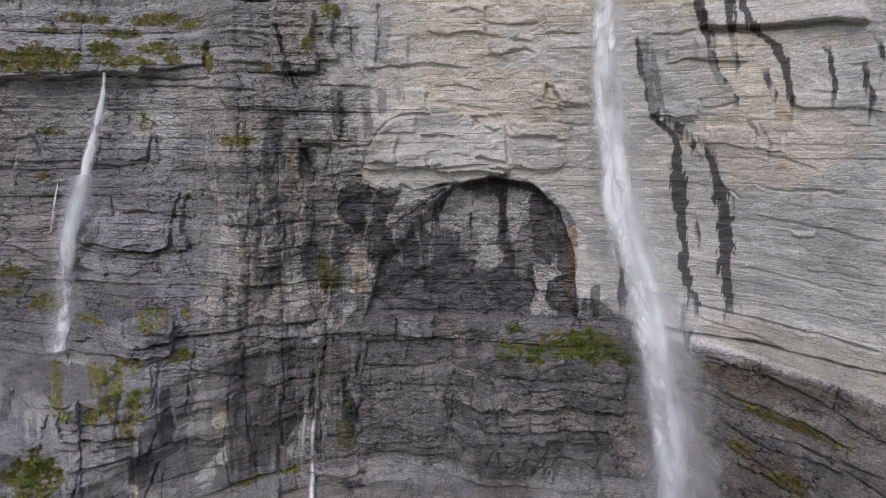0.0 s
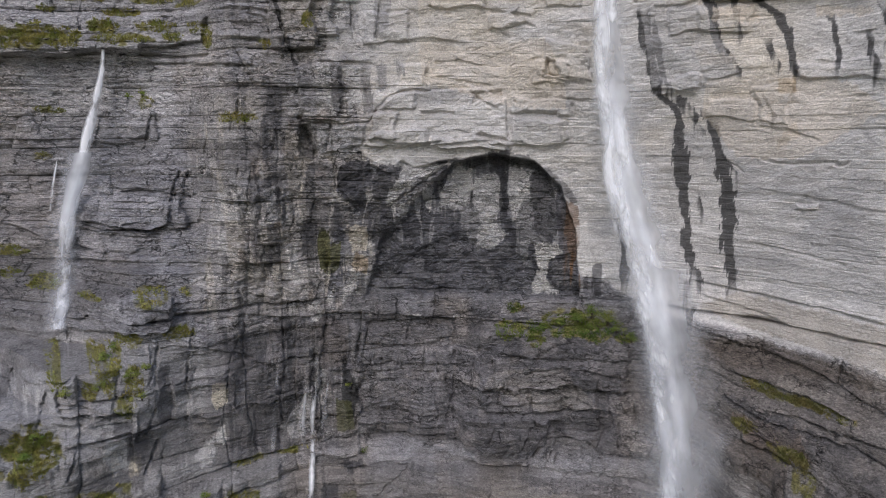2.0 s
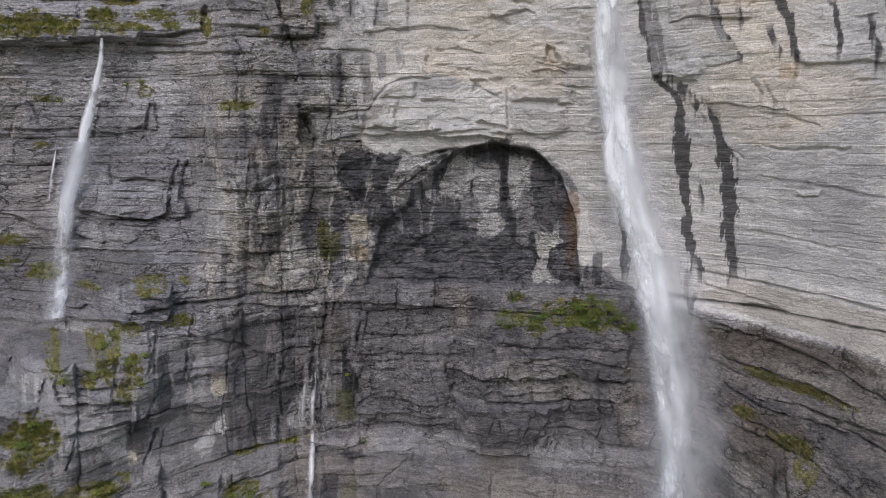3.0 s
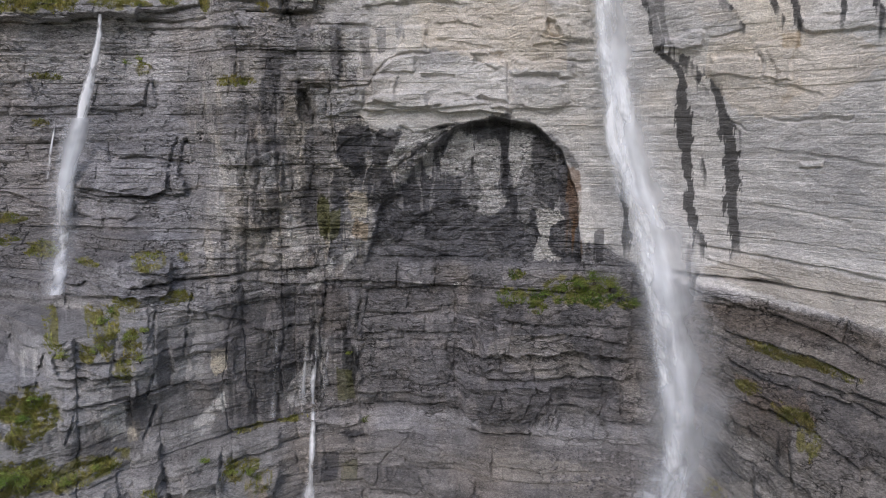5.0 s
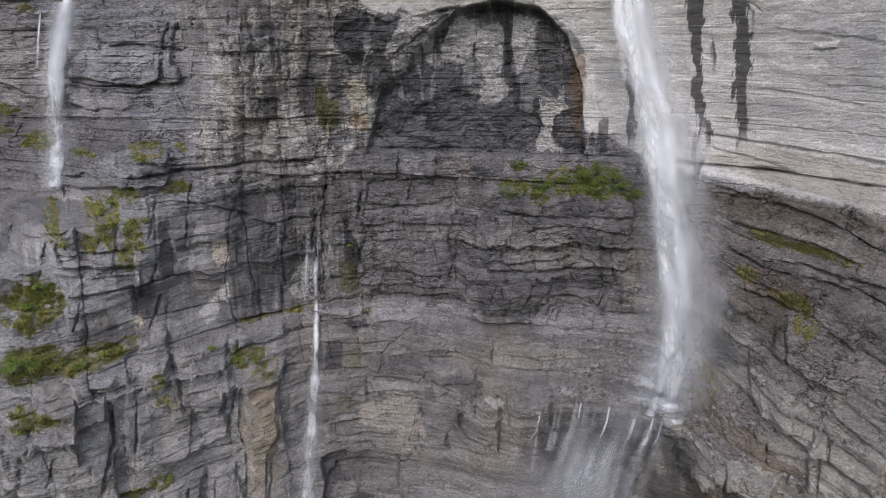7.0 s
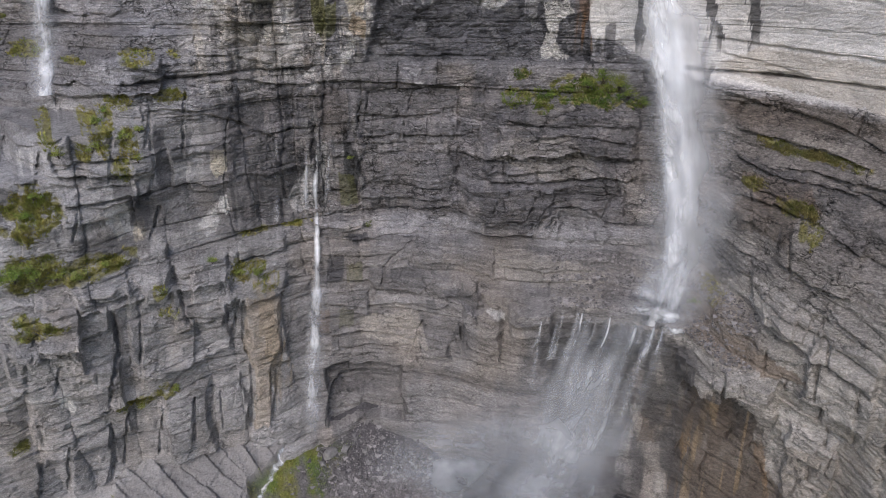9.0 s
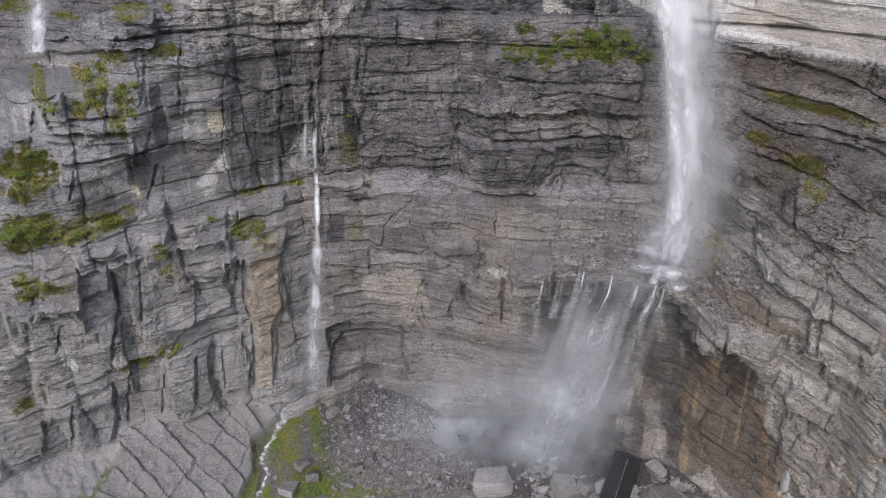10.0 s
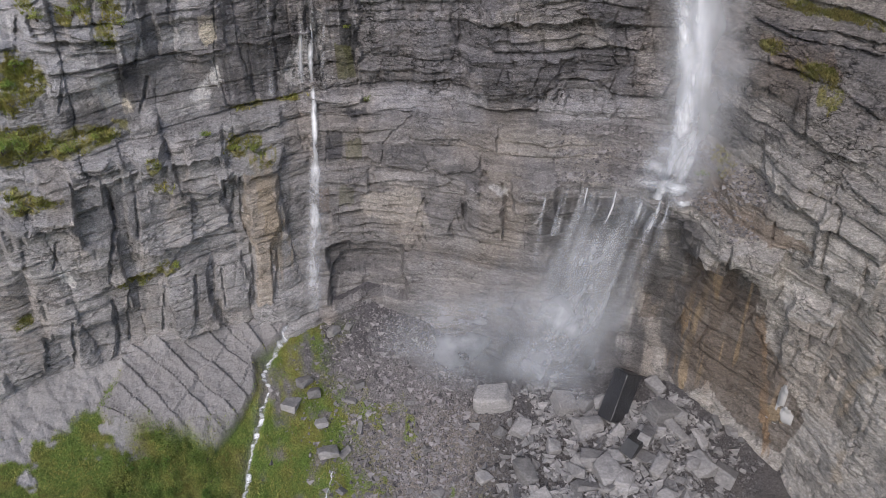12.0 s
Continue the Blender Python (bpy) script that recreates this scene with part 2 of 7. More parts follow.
def water_material(name, density, streak, fine=1.0, colour=(0.9, 0.92, 0.95), thin=0.12, edge=(0.36, 0.66)):
    """Falling white water: broken strands with clear gaps between them."""
    m, nodes, links, bsdf = mat(name)
    uv = nodes.new("ShaderNodeUVMap")
    at = nodes.new("ShaderNodeAttribute")
    at.attribute_name = "body"
    n = []
    for scale, stretch in ((1.0, streak), (2.7 * fine, (streak[0] * 1.3, streak[1] * 1.6, 1))):
        mp = nodes.new("ShaderNodeMapping")
        mp.inputs["Scale"].default_value = (stretch[0] * scale, stretch[1] * scale, 1)
        links.new(uv.outputs["UV"], mp.inputs["Vector"])
        t = nodes.new("ShaderNodeTexNoise")
        t.inputs["Scale"].default_value = 1.0
        t.inputs["Detail"].default_value = 3.5
        t.inputs["Roughness"].default_value = 0.6
        links.new(mp.outputs["Vector"], t.inputs["Vector"])
        n.append(t.outputs["Fac"])
    s = calc(nodes, links, "ADD", calc(nodes, links, "MULTIPLY", n[0], 0.72), calc(nodes, links, "MULTIPLY", n[1], 0.28))
    mp = nodes.new("ShaderNodeMapping")
    mp.inputs["Scale"].default_value = (streak[0] * 0.4, streak[1] * 1.3, 1)
    links.new(uv.outputs["UV"], mp.inputs["Vector"])
    lump = nodes.new("ShaderNodeTexNoise")
    lump.inputs["Scale"].default_value = 1.0
    lump.inputs["Detail"].default_value = 3
    lump.inputs["Distortion"].default_value = 0.6
    links.new(mp.outputs["Vector"], lump.inputs["Vector"])
    s = calc(nodes, links, "ADD", s, ramp(nodes, links, lump.outputs["Fac"], 0.32, 0.68, -0.24, 0.14))
    a = calc(nodes, links, "MULTIPLY", ramp(nodes, links, s, edge[0], edge[1], thin, 1.0), at.outputs["Fac"])
    a = calc(nodes, links, "MINIMUM", calc(nodes, links, "MULTIPLY", a, density), 0.97)
    bsdf.inputs["Base Color"].default_value = (*colour, 1)
    bsdf.inputs["Roughness"].default_value = 0.6
    bsdf.inputs["Specular IOR Level"].default_value = 0.1
    tr = nodes.new("ShaderNodeBsdfTranslucent")
    tr.inputs["Color"].default_value = (*colour, 1)
    body = nodes.new("ShaderNodeMixShader")
    body.inputs["Fac"].default_value = 0.25
    links.new(bsdf.outputs[0], body.inputs[1])
    links.new(tr.outputs[0], body.inputs[2])
    clear = nodes.new("ShaderNodeBsdfTransparent")
    mix = nodes.new("ShaderNodeMixShader")
    links.new(a, mix.inputs["Fac"])
    links.new(clear.outputs[0], mix.inputs[1])
    links.new(body.outputs[0], mix.inputs[2])
    links.new(mix.outputs[0], nodes["Material Output"].inputs["Surface"])
    return m


WATER = water_material("white_water", 1.9, (0.36, 0.075), 0.9, (0.94, 0.95, 0.97), 0.16, (0.36, 0.66))
VEIL = water_material("water_veil", 0.75, (0.16, 0.04), 0.8, (0.8, 0.82, 0.86), 0.4, (0.25, 0.75))
MIST = water_material("spray_mist", 0.8, (0.05, 0.035), 0.9, (0.60, 0.62, 0.66), 0.22, (0.3, 0.72))
HAZE = water_material("cascade_veil", 1.0, (0.16, 0.045), 0.9, (0.72, 0.74, 0.775), 0.3, (0.28, 0.74))
SPLASH = water_material("white_splash", 1.1, (0.30, 0.22), 1.0, (0.88, 0.9, 0.93), 0.25, (0.32, 0.66))
SNOW, _, _, _snow = mat("old_snow")
_snow.inputs["Base Color"].default_value = (0.36, 0.355, 0.345, 1)
_snow.inputs["Roughness"].default_value = 0.6

# ---- mesh helpers ----


def mesh_of(name, verts, faces, material, flat=True):
    """A mesh from arrays; all faces have the same number of corners."""
    me = bpy.data.meshes.new(name)
    faces = np.asarray(faces, np.int32)
    n, c = faces.shape
    me.vertices.add(len(verts))
    me.vertices.foreach_set("co", np.asarray(verts, np.float32).ravel())
    me.loops.add(n * c)
    me.loops.foreach_set("vertex_index", faces.ravel())
    me.polygons.add(n)
    me.polygons.foreach_set("loop_start", np.arange(n, dtype=np.int32) * c)
    me.polygons.foreach_set("loop_total", np.full(n, c, np.int32))
    me.polygons.foreach_set("use_smooth", np.full(n, not flat))
    me.update(calc_edges=True)
    me.materials.append(material)
    return me


def grid_faces(rows, cols):
    i = np.arange(rows - 1)[:, None] * cols + np.arange(cols - 1)[None]
    return np.stack([i, i + 1, i + cols + 1, i + cols], -1).reshape(-1, 4)


def colour_of(me, rgba, plain=None):
    if plain is not None:
        p = me.attributes.new("plain", "FLOAT", "POINT")
        p.data.foreach_set("value", np.asarray(plain, np.float32).ravel())
    a = me.attributes.new("mineral", "FLOAT_COLOR", "POINT")
    a.data.foreach_set("color", np.asarray(rgba, np.float32).ravel())


def place(b, R, z):
    r = np.radians(b)
    return np.stack([R * np.sin(r), R * np.cos(r), z], -1)


# ---- bedding, joints, stains ----
M_PER_DEG = math.pi / 180 * 190


def bed_edges(lo, hi, thin, thick, seed):
    rng = np.random.default_rng(seed)
    return np.cumsum(np.r_[lo, rng.uniform(thin, thick, int((hi - lo) / thin))])


BEDS = [(bed_edges(-80, 280, 4.5, 10, 1), 11), (bed_edges(-80, 280, 1.3, 3.4, 2), 12), (bed_edges(-80, 280, 0.5, 1.2, 3), 13)]


def beds_at(s, zz, level):
    """Which bed, how far up in it (0 to 1), its thickness."""
    edges, seed = BEDS[level]
    k = np.clip(np.searchsorted(edges, zz) - 1, 0, len(edges) - 2)
    thick = edges[k + 1] - edges[k]
    return k, (zz - edges[k]) / thick, thick


def joints(s, k, width, seed):
    """Vertical joints within beds: a random step per block and the distance to the nearest joint in metres."""
    w = width * (0.6 + 0.9 * lattice(k, k * 0, seed))
    u = s / w + 17.3 * lattice(k, k * 0 + 1, seed)
    c = np.floor(u)
    jit = 0.5 * (lattice(c, k, seed + 1) - 0.5)
    jit2 = 0.5 * (lattice(c + 1, k, seed + 1) - 0.5)
    left, right = c + jit, c + 1 + jit2
    low = u < left
    high = u > right
    cell = c - low + high
    dist = np.minimum(np.abs(u - left), np.abs(u - right)) * w
    return lattice(cell, k, seed + 2), dist


def arch_top(b):
    return np.interp(b, (-9.6, -8.8, -7.4, -6.0, -4.6, -3.2, -2.2, 0.7, 3.9, 7.1, 9.4, 10.5, 11.1), (118, 148, 153, 156.5, 154, 157, 155, 157, 159.3, 157.2, 150.2, 140, 118))


def dome(b):
    """Roof of the deep part of the recess."""
    return np.interp(b, (-6.5, -5.0, -3.0, -1.0, 0.7, 3.9, 7.1, 9.4, 10.5, 11.1), (118, 136, 144, 150, 156.5, 159.3, 157.2, 150.2, 140, 118))


def pale_edge(b):
    """Lowest height of the pale upper wall."""
    return np.interp(b, (-11, -8.2, -6.5, 11, 13, 18, 25, 33, 46), (260, 184, 158, 124, 121.5, 117.6, 113.6, 111.8, 111))


def zones(b, z):
    """Soft masks: pale wall, arch recess, streaked buttress, dark middle tier."""
    s = b * M_PER_DEG
    wob = 2.2 * fbm(s / 9, z / 9, 41, 4)
    wb = wob / M_PER_DEG
    at = arch_top(b + 0.6 * wb)
    arch = smooth(-0.5, 0.5, at + 0.35 * wob - z) * smooth(117.0, 119.5, z + 0.4 * wob)
    pale = smooth(-1.0, 1.0, z + 0.5 * wob - pale_edge(b + 2.5 * wb)) * (1 - arch)
    pale = pale * np.maximum(smooth(-10.5, -4.0, b + 5 * wb), smooth(168, 160, z) * smooth(-9, -6, b))
    streak = smooth(-20.5, -17.5, b + wb * 2) * (1 - smooth(-8.5, -5.0, b + wb * 4)) * smooth(112, 122, z + wob) * (1 - 0.8 * smooth(160, 180, z + 2 * wob)) * (1 - arch)
    tier = smooth(73, 78, z + 0.3 * wob) * (1 - smooth(112, 121, z)) * smooth(-20.5, -17, b + wb) * (1 - smooth(14, 19, b + wb))
    return pale, arch, streak, tier


SEAMS, CRACKS, PLATES, STAINS, RUNS = [], [], [], [], []


def pairs(numbers):
    return np.array(numbers, float).reshape(-1, 2)


def seam(lip, deep, *path):
    """A bedding seam (bearing, height, ...): the rock above it overhangs by lip, with a groove below."""
    p = pairs(path)
    SEAMS.append((lip, deep, p[np.argsort(p[:, 0])]))


def crack(deep, wide, *path):
    """An open crack along a line."""
    CRACKS.append((deep, wide, pairs(path)))


def plate(out, *outline):
    """A block of any outline that stands proud (or, below 0, a hollow)."""
    PLATES.append((out, pairs(outline)))


def stain(colour, strength, *outline):
    """A ragged patch of mineral colour or wet, or shade painted below overhangs and in hollows."""
    STAINS.append((colour, strength, pairs(outline)))


def flow(wide, *path):
    """A black run of water from its head to its foot."""
    RUNS.append((pairs(path), wide))


def near(b, z, p, margin):
    """The patch of the grid round the points p: a pair of slices."""
    rows = np.flatnonzero((z[:, 0] > p[:, 1].min() - margin) & (z[:, 0] < p[:, 1].max() + margin))
    cols = np.flatnonzero((b[0] > p[:, 0].min() - margin / M_PER_DEG) & (b[0] < p[:, 0].max() + margin / M_PER_DEG))
    if not len(rows) or not len(cols):
        return None
    return slice(rows[0], rows[-1] + 1), slice(cols[0], cols[-1] + 1)


def line_gap(s, z, p, closed=False):
    """Distance in metres to a line of points, and, for a closed one, whether inside."""
    q = p * (M_PER_DEG, 1)
    best, inside = np.full(s.shape, 1e9, np.float32), np.zeros(s.shape, bool)
    for k in range(len(q) if closed else len(q) - 1):
        (x0, y0), (x1, y1) = q[k], q[(k + 1) % len(q)]
        dx, dy = x1 - x0, y1 - y0
        t = np.clip(((s - x0) * dx + (z - y0) * dy) / (dx * dx + dy * dy + 1e-9), 0, 1)
        best = np.minimum(best, np.hypot(s - x0 - t * dx, z - y0 - t * dy))
        if closed and dy:
            inside ^= ((y0 > z) != (y1 > z)) & (s < x0 + (z - y0) * dx / dy)
    return best, inside


def carve(b, z):
    """What seams, cracks and plates add to the wall."""
    out = np.zeros(b.shape, np.float32)
    for n, (o, p) in enumerate(PLATES):
        m = near(b, z, p, 2)
        if m:
            s, h = b[m] * M_PER_DEG, z[m]
            d, inside = line_gap(s + 0.7 * fbm(s / 2.5, h / 2.5, 151, 3), h + 0.5 * fbm(s / 2.5, h / 2.5, 152, 3), p, True)
            out[m] += o * smooth(0, 0.7, np.where(inside, d, 0))
    for n, (lip, deep, p) in enumerate(SEAMS):
        m = near(b, z, p, 9)
        if m:
            s, h = b[m] * M_PER_DEG, z[m]
            gap = h - np.interp(b[m], p[:, 0], p[:, 1]) - 0.4 * fbm(s / 4, s * 0 + n, 153, 4, 0.65)
            ends = smooth(0, 1.6, np.minimum(s - p[0, 0] * M_PER_DEG, p[-1, 0] * M_PER_DEG - s) + 1.0 * vnoise(h / 1.5, h * 0 + n, 154))
            ends = ends * (1 - 0.45 * zones(b[m], h)[0] * (lip < 2.5))
            out[m] += ends * (lip * smooth(-0.05, 0.3, gap) * smooth(2.0 + 1.2 * lip, 0.3, gap) - deep * smooth(0.75, 0.2, np.abs(gap + 0.3)))
    for n, (deep, wide, p) in enumerate(CRACKS):
        m = near(b, z, p, 2)
        if m:
            s, h = b[m] * M_PER_DEG, z[m]
            d, _ = line_gap(s + 0.5 * fbm(s / 1.8, h / 1.8, 155, 3), h + 0.4 * fbm(s / 1.8, h / 1.8, 156, 3), p)
            out[m] -= deep * smooth(0.75 * wide, 0.15, d) * (0.75 + 0.5 * vnoise(s / 2, h / 2, 157))
    return out



SLABS = []


def slab(b0, b1, z0, z1, out):
    """A block that stands proud of the wall (or, with out below 0, a niche in it)."""
    SLABS.append((b0, b1, z0, z1, out))


# upper left wall and its ledges
slab(-31.3, -26.8, 186.2, 195.1, 2.2)
slab(-27.2, -22.4, 187.3, 194.0, 2.8)
slab(-22.8, -18.0, 188.6, 196.0, 2.2)
slab(-46, -31, 184.5, 193, 1.8)
slab(-23.8, -21.5, 162.3, 171.2, 1.2)
slab(-24.8, -19.9, 148.3, 155.9, 1.2)
slab(-27.7, -20.0, 138.8, 147.9, 2.6)
slab(-27.9, -21.8, 131.6, 138.0, -2.2)
slab(-28.8, -21.3, 115.5, 123.0, 3)
slab(-32.2, -29.7, 101.6, 106.3, 2)
# buttress
slab(-11.4, -8.0, 168.8, 183.2, 1.2)
slab(-11.3, -10.1, 158.9, 168.1, -2.2)
slab(-15.3, -12.7, 135.4, 150.5, 1.3)
slab(-18.0, -14.7, 146.2, 157.8, 1.5)
slab(-13.2, -9.8, 186.8, 203.0, 2.5)
slab(-10.4, -8.4, 189.6, 203.8, 1.6)
# roofs over the arch
slab(-6.3, -1.1, 161.2, 165.5, 1.3)
slab(-1.1, 5.3, 160.2, 163.5, 1.6)
slab(7.6, 8.9, 179.0, 183.3, -1.5)
slab(6.3, 9.2, 169.4, 171.1, -1)
# dark tier
slab(4.1, 15.2, 94.7, 105.6, 2.2)
slab(2.7, 13.0, 90.4, 98.5, 1.5)
slab(1.4, 8.7, 75.4, 86.4, 2.4)
slab(9.1, 12.9, 72.4, 79.8, -1.6)
slab(-21.9, -10.7, 91.2, 103.9, 1.6)
slab(-10.6, -6.9, 83.1, 111.8, 1.4)
slab(-3.2, 0.6, 75.0, 96.3, 0.9)
slab(-7.2, 0.5, 71.9, 80.8, -1.5)
slab(-11.1, -6.3, 67.2, 73.0, -1)
# lower tier, cave and pool ledge
slab(-18.7, -13.7, 68.7, 73.1, 1.6)
slab(-19.7, -14.0, 59.3, 64.1, 3)
slab(-17.7, -14.5, 38.8, 57.3, 2.4)
slab(-11.6, -4.3, 15, 32.5, -4.0)
slab(1.2, 4.8, 40.2, 55.6, 2)
slab(5.1, 9.6, 49.8, 59.1, 2)
slab(20.1, 24.3, 46.2, 55.5, 3)
slab(24.1, 28.3, 49.9, 57.4, 3.5)
# left terraces
slab(-30.6, -23.0, 68.4, 79.0, 2.2)
slab(-22.9, -18.6, 67.8, 74.1, 1.8)
slab(-35.1, -30.4, 62.2, 71.1, 2.2)
slab(-27.3, -19.1, 47.4, 63.2, 2.0)
slab(-36.1, -30.6, 53.7, 64.9, 2.2)
slab(-35.3, -28.2, 31.3, 54.2, 1.8)
slab(-25.8, -21.7, 19.4, 40.1, 2)
slab(-21.4, -18.5, 22.9, 39.0, 1.8)
# right slope
slab(29.6, 33.6, 17.3, 47.1, 1.5)
slab(25.2, 28.7, 68.3, 76.0, 1.4)
slab(29.8, 35.2, 54.5, 72.5, 1.6)

# smaller flakes and niches
slab(2.0, 4.8, 173.0, 176.3, -0.9)
slab(-2.1, 0.8, 169.4, 170.9, -0.8)
slab(5.4, 10.2, 169.4, 174.5, 0.8)
slab(-3.8, -1.0, 176.3, 183.6, 0.8)
slab(-7.3, -3.8, 163.1, 170.3, 1.0)
slab(3.3, 6.1, 191.3, 195.8, 0.7)
slab(7.7, 11.1, 195.8, 203.5, 0.6)
slab(3.8, 9.7, 161.8, 168.8, 0.7)
slab(18.9, 22.9, 187.4, 193.5, 0.8)
slab(16.4, 19.8, 173.9, 177.8, 0.9)
slab(23.2, 25.8, 167.4, 175.4, 0.6)
slab(16.9, 19.4, 187.6, 201.5, 0.6)
slab(23.9, 29.7, 157.2, 158.5, -0.5)
slab(26.0, 28.0, 146.4, 148.3, 0.6)
slab(-1.1, 3.3, 196.4, 203.2, 0.8)
slab(-6.3, -2.4, 188.0, 196.5, 0.8)
slab(25.7, 31.5, 175.6, 179.9, 0.8)
slab(20.1, 23.3, 167.3, 172.3, 0.5)
slab(-5.6, -2.2, 170.9, 176.3, 0.7)
slab(6.9, 9.6, 177.6, 183.3, 0.6)
slab(-17.2, -14.2, 125.1, 135.7, 1.0)
slab(-14.3, -10.4, 117.6, 124.0, 1.2)
slab(-7.8, 0.6, 98.7, 109.6, 0.8)
slab(4.4, 10.0, 85.1, 91.5, 0.9)
slab(10.9, 14.9, 86.1, 98.5, 0.8)
slab(-27.9, -22.4, 95.8, 103.7, 1.2)
slab(-30.0, -24.3, 88.1, 96.5, 1.2)
slab(-20.8, -16.9, 89.2, 102.1, 1.0)
slab(-6.7, 2.7, 52.1, 61.4, 1.2)
slab(-11.7, -6.8, 47.7, 56.5, 1.0)
slab(-11.1, 0.2, 35.5, 44.2, 1.1)
slab(-3.2, 4.2, 63.5, 70.5, 1.2)
slab(-25.8, -23.3, 65.0, 74.9, 1.4)
slab(-23.4, -18.6, 57.9, 69.7, 1.4)
slab(-30.0, -26.1, 71.1, 77.1, 1.4)
slab(19.7, 25.4, 86.7, 93.4, 1.2)
slab(26.3, 32.2, 80.8, 89.6, 1.4)
slab(26.0, 30.6, 63.7, 74.7, 1.3)


# bedding seams, cracks and single blocks
seam(3.2, 1.4, 19.3, 195.4, 22.4, 194.1, 23.9, 194.6, 26.0, 194.4, 28.1, 194.5, 30.0, 193.1)
seam(2.0, 1.0, -31.4, 185.9, -29.4, 186.6, -27.3, 186.2, -25.1, 187.6, -22.1, 186.9, -19.4, 185.9, -17.8, 185.8)
seam(1.0, 0.6, -22.6, 184.3, -19.5, 184, -16.7, 182.5, -14.2, 182.2)
seam(0.6, 0.5, -31.8, 163.2, -29.8, 162.7, -26.6, 163.2)
seam(2.2, 1.0, -28.1, 140.7, -25.2, 139.4, -22.5, 138.2, -21.2, 140.7)
seam(1.5, 0.8, -32.3, 139.5, -31.0, 138.3, -29.0, 134.2)
seam(1.6, 0.8, -27.6, 133.7, -26.5, 132.1, -24.6, 131.9, -23.5, 131.6)
seam(1.6, 0.8, -29.1, 113.9, -27.6, 112.5, -24.2, 116.1)
seam(0.9, 0.6, -19.3, 116.8, -15.8, 116.2, -13.2, 114, -10.4, 113.6)
seam(0.6, 0.5, -20.0, 123, -16.6, 122.4, -13.1, 118.9)
seam(0.6, 0.5, -25.5, 146, -23.2, 145.6, -20.8, 146.7)
seam(0.5, 0.5, -25.0, 149.6, -22.8, 148.8, -21.2, 149.7)
seam(0.7, 0.5, -19.4, 192.1, -16.6, 189.6, -13.7, 189.3)
seam(0.6, 0.5, -17.3, 197.4, -14.4, 197.4, -12.3, 195.9)
seam(0.7, 0.5, -26.7, 162.4, -24.4, 161.6, -22.5, 162.3)
seam(0.7, 0.6, -17.3, 131.2, -14.3, 129.8, -11.2, 129.1)
seam(1.2, 0.7, -10.9, 167.9, -8.3, 167.3, -5.9, 167.9)
seam(0.7, 0.5, -10.1, 183.8, -7.7, 183.4, -5.4, 182.8)
seam(1.1, 0.7, 6.0, 170.3, 7.9, 170.3, 9.7, 168.9)
seam(0.9, 0.5, 2.1, 175.6, 3.4, 172.6, 4.5, 171.1)
seam(0.7, 0.5, -1.8, 170.3, 0.3, 171.1)
seam(0.7, 0.5, 0.7, 165.5, 3.0, 164.3, 5.2, 162.8)
seam(0.6, 0.5, 2.9, 199.5, 5.1, 198, 7.7, 198.5)
seam(0.8, 0.6, 3.1, 196, 5.1, 195.1, 7.3, 193.7)
seam(0.8, 0.6, 4.9, 191.8, 6.4, 192.2, 7.4, 190.9)
seam(0.6, 0.4, -0.6, 183.3, 1.2, 183.6, 3.0, 181.8)
seam(0.7, 0.5, 7.4, 179.3, 9.6, 177.6, 11.3, 177.3)
seam(0.6, 0.5, 8.8, 173.6, 10.5, 173, 12.2, 173)
seam(0.5, 0.5, -1.1, 179.3, 2.1, 178.1, 4.3, 176.9)
seam(0.6, 0.4, -3.7, 188.3, -1.1, 189, 2.5, 187.6)
seam(0.6, 0.4, 0.3, 201.5, 2.0, 202.3, 3.3, 200.8)
seam(0.9, 0.6, -1.8, 160.8, 0.7, 161.9, 3.9, 162.5, 5.5, 160.6)
seam(0.6, 0.5, 15.7, 194.5, 17.8, 193.8, 19.3, 195)
seam(1.0, 0.7, 16.0, 175.2, 17.6, 174.7, 19.4, 173.6)
seam(0.6, 0.5, 19.6, 176.7, 21.6, 177.4, 22.4, 178.3)
seam(0.6, 0.5, 27.1, 180.1, 29.2, 179.1)
seam(0.6, 0.5, 29.0, 185, 30.5, 185.1)
seam(0.6, 0.5, 29.4, 172.4, 31.0, 172.1)
seam(0.5, 0.4, 23.3, 166.3, 25.6, 165.1, 27.8, 162.8)
seam(1.2, 0.6, 19.6, 126.1, 22.9, 124.6, 26.8, 123.8, 29.8, 123.5, 32.9, 122.6)
seam(0.6, 0.4, 20.1, 122.5, 23.0, 120.6, 27.0, 118, 30.7, 117.6, 33.1, 116.9)
seam(0.5, 0.3, 22.7, 137.6, 26.6, 136.6, 30.3, 134.7)
seam(0.4, 0.3, 23.6, 151.2, 27.0, 150.1, 32.0, 147.4)
seam(1.2, 0.7, -10.4, 113.9, -6.8, 113.7, -3.0, 112.8, 1.0, 111.2)
seam(0.6, 0.5, -9.7, 97, -6.8, 96.2, -3.0, 95.9, -0.2, 95.7)
seam(1.0, 0.6, -6.9, 75.9, -3.1, 76.4, 0.8, 78.9)
seam(0.6, 0.5, -10.8, 68.8, -7.0, 68.6, -3.1, 69.7)
seam(0.6, 0.5, -7.7, 105.5, -4.0, 103.6, -0.2, 104.5)
seam(0.5, 0.4, -6.9, 86, -3.1, 86.9, 0.3, 87.1)
seam(0.6, 0.5, -5.8, 120.2, -1.1, 119.7, 3.6, 119.5)
seam(0.8, 0.6, 1.7, 92.1, 4.6, 94.8, 6.5, 93.2, 8.6, 92)
seam(1.6, 0.8, 3.2, 87, 8.0, 86.5, 12.6, 88.8, 15.3, 88.1)
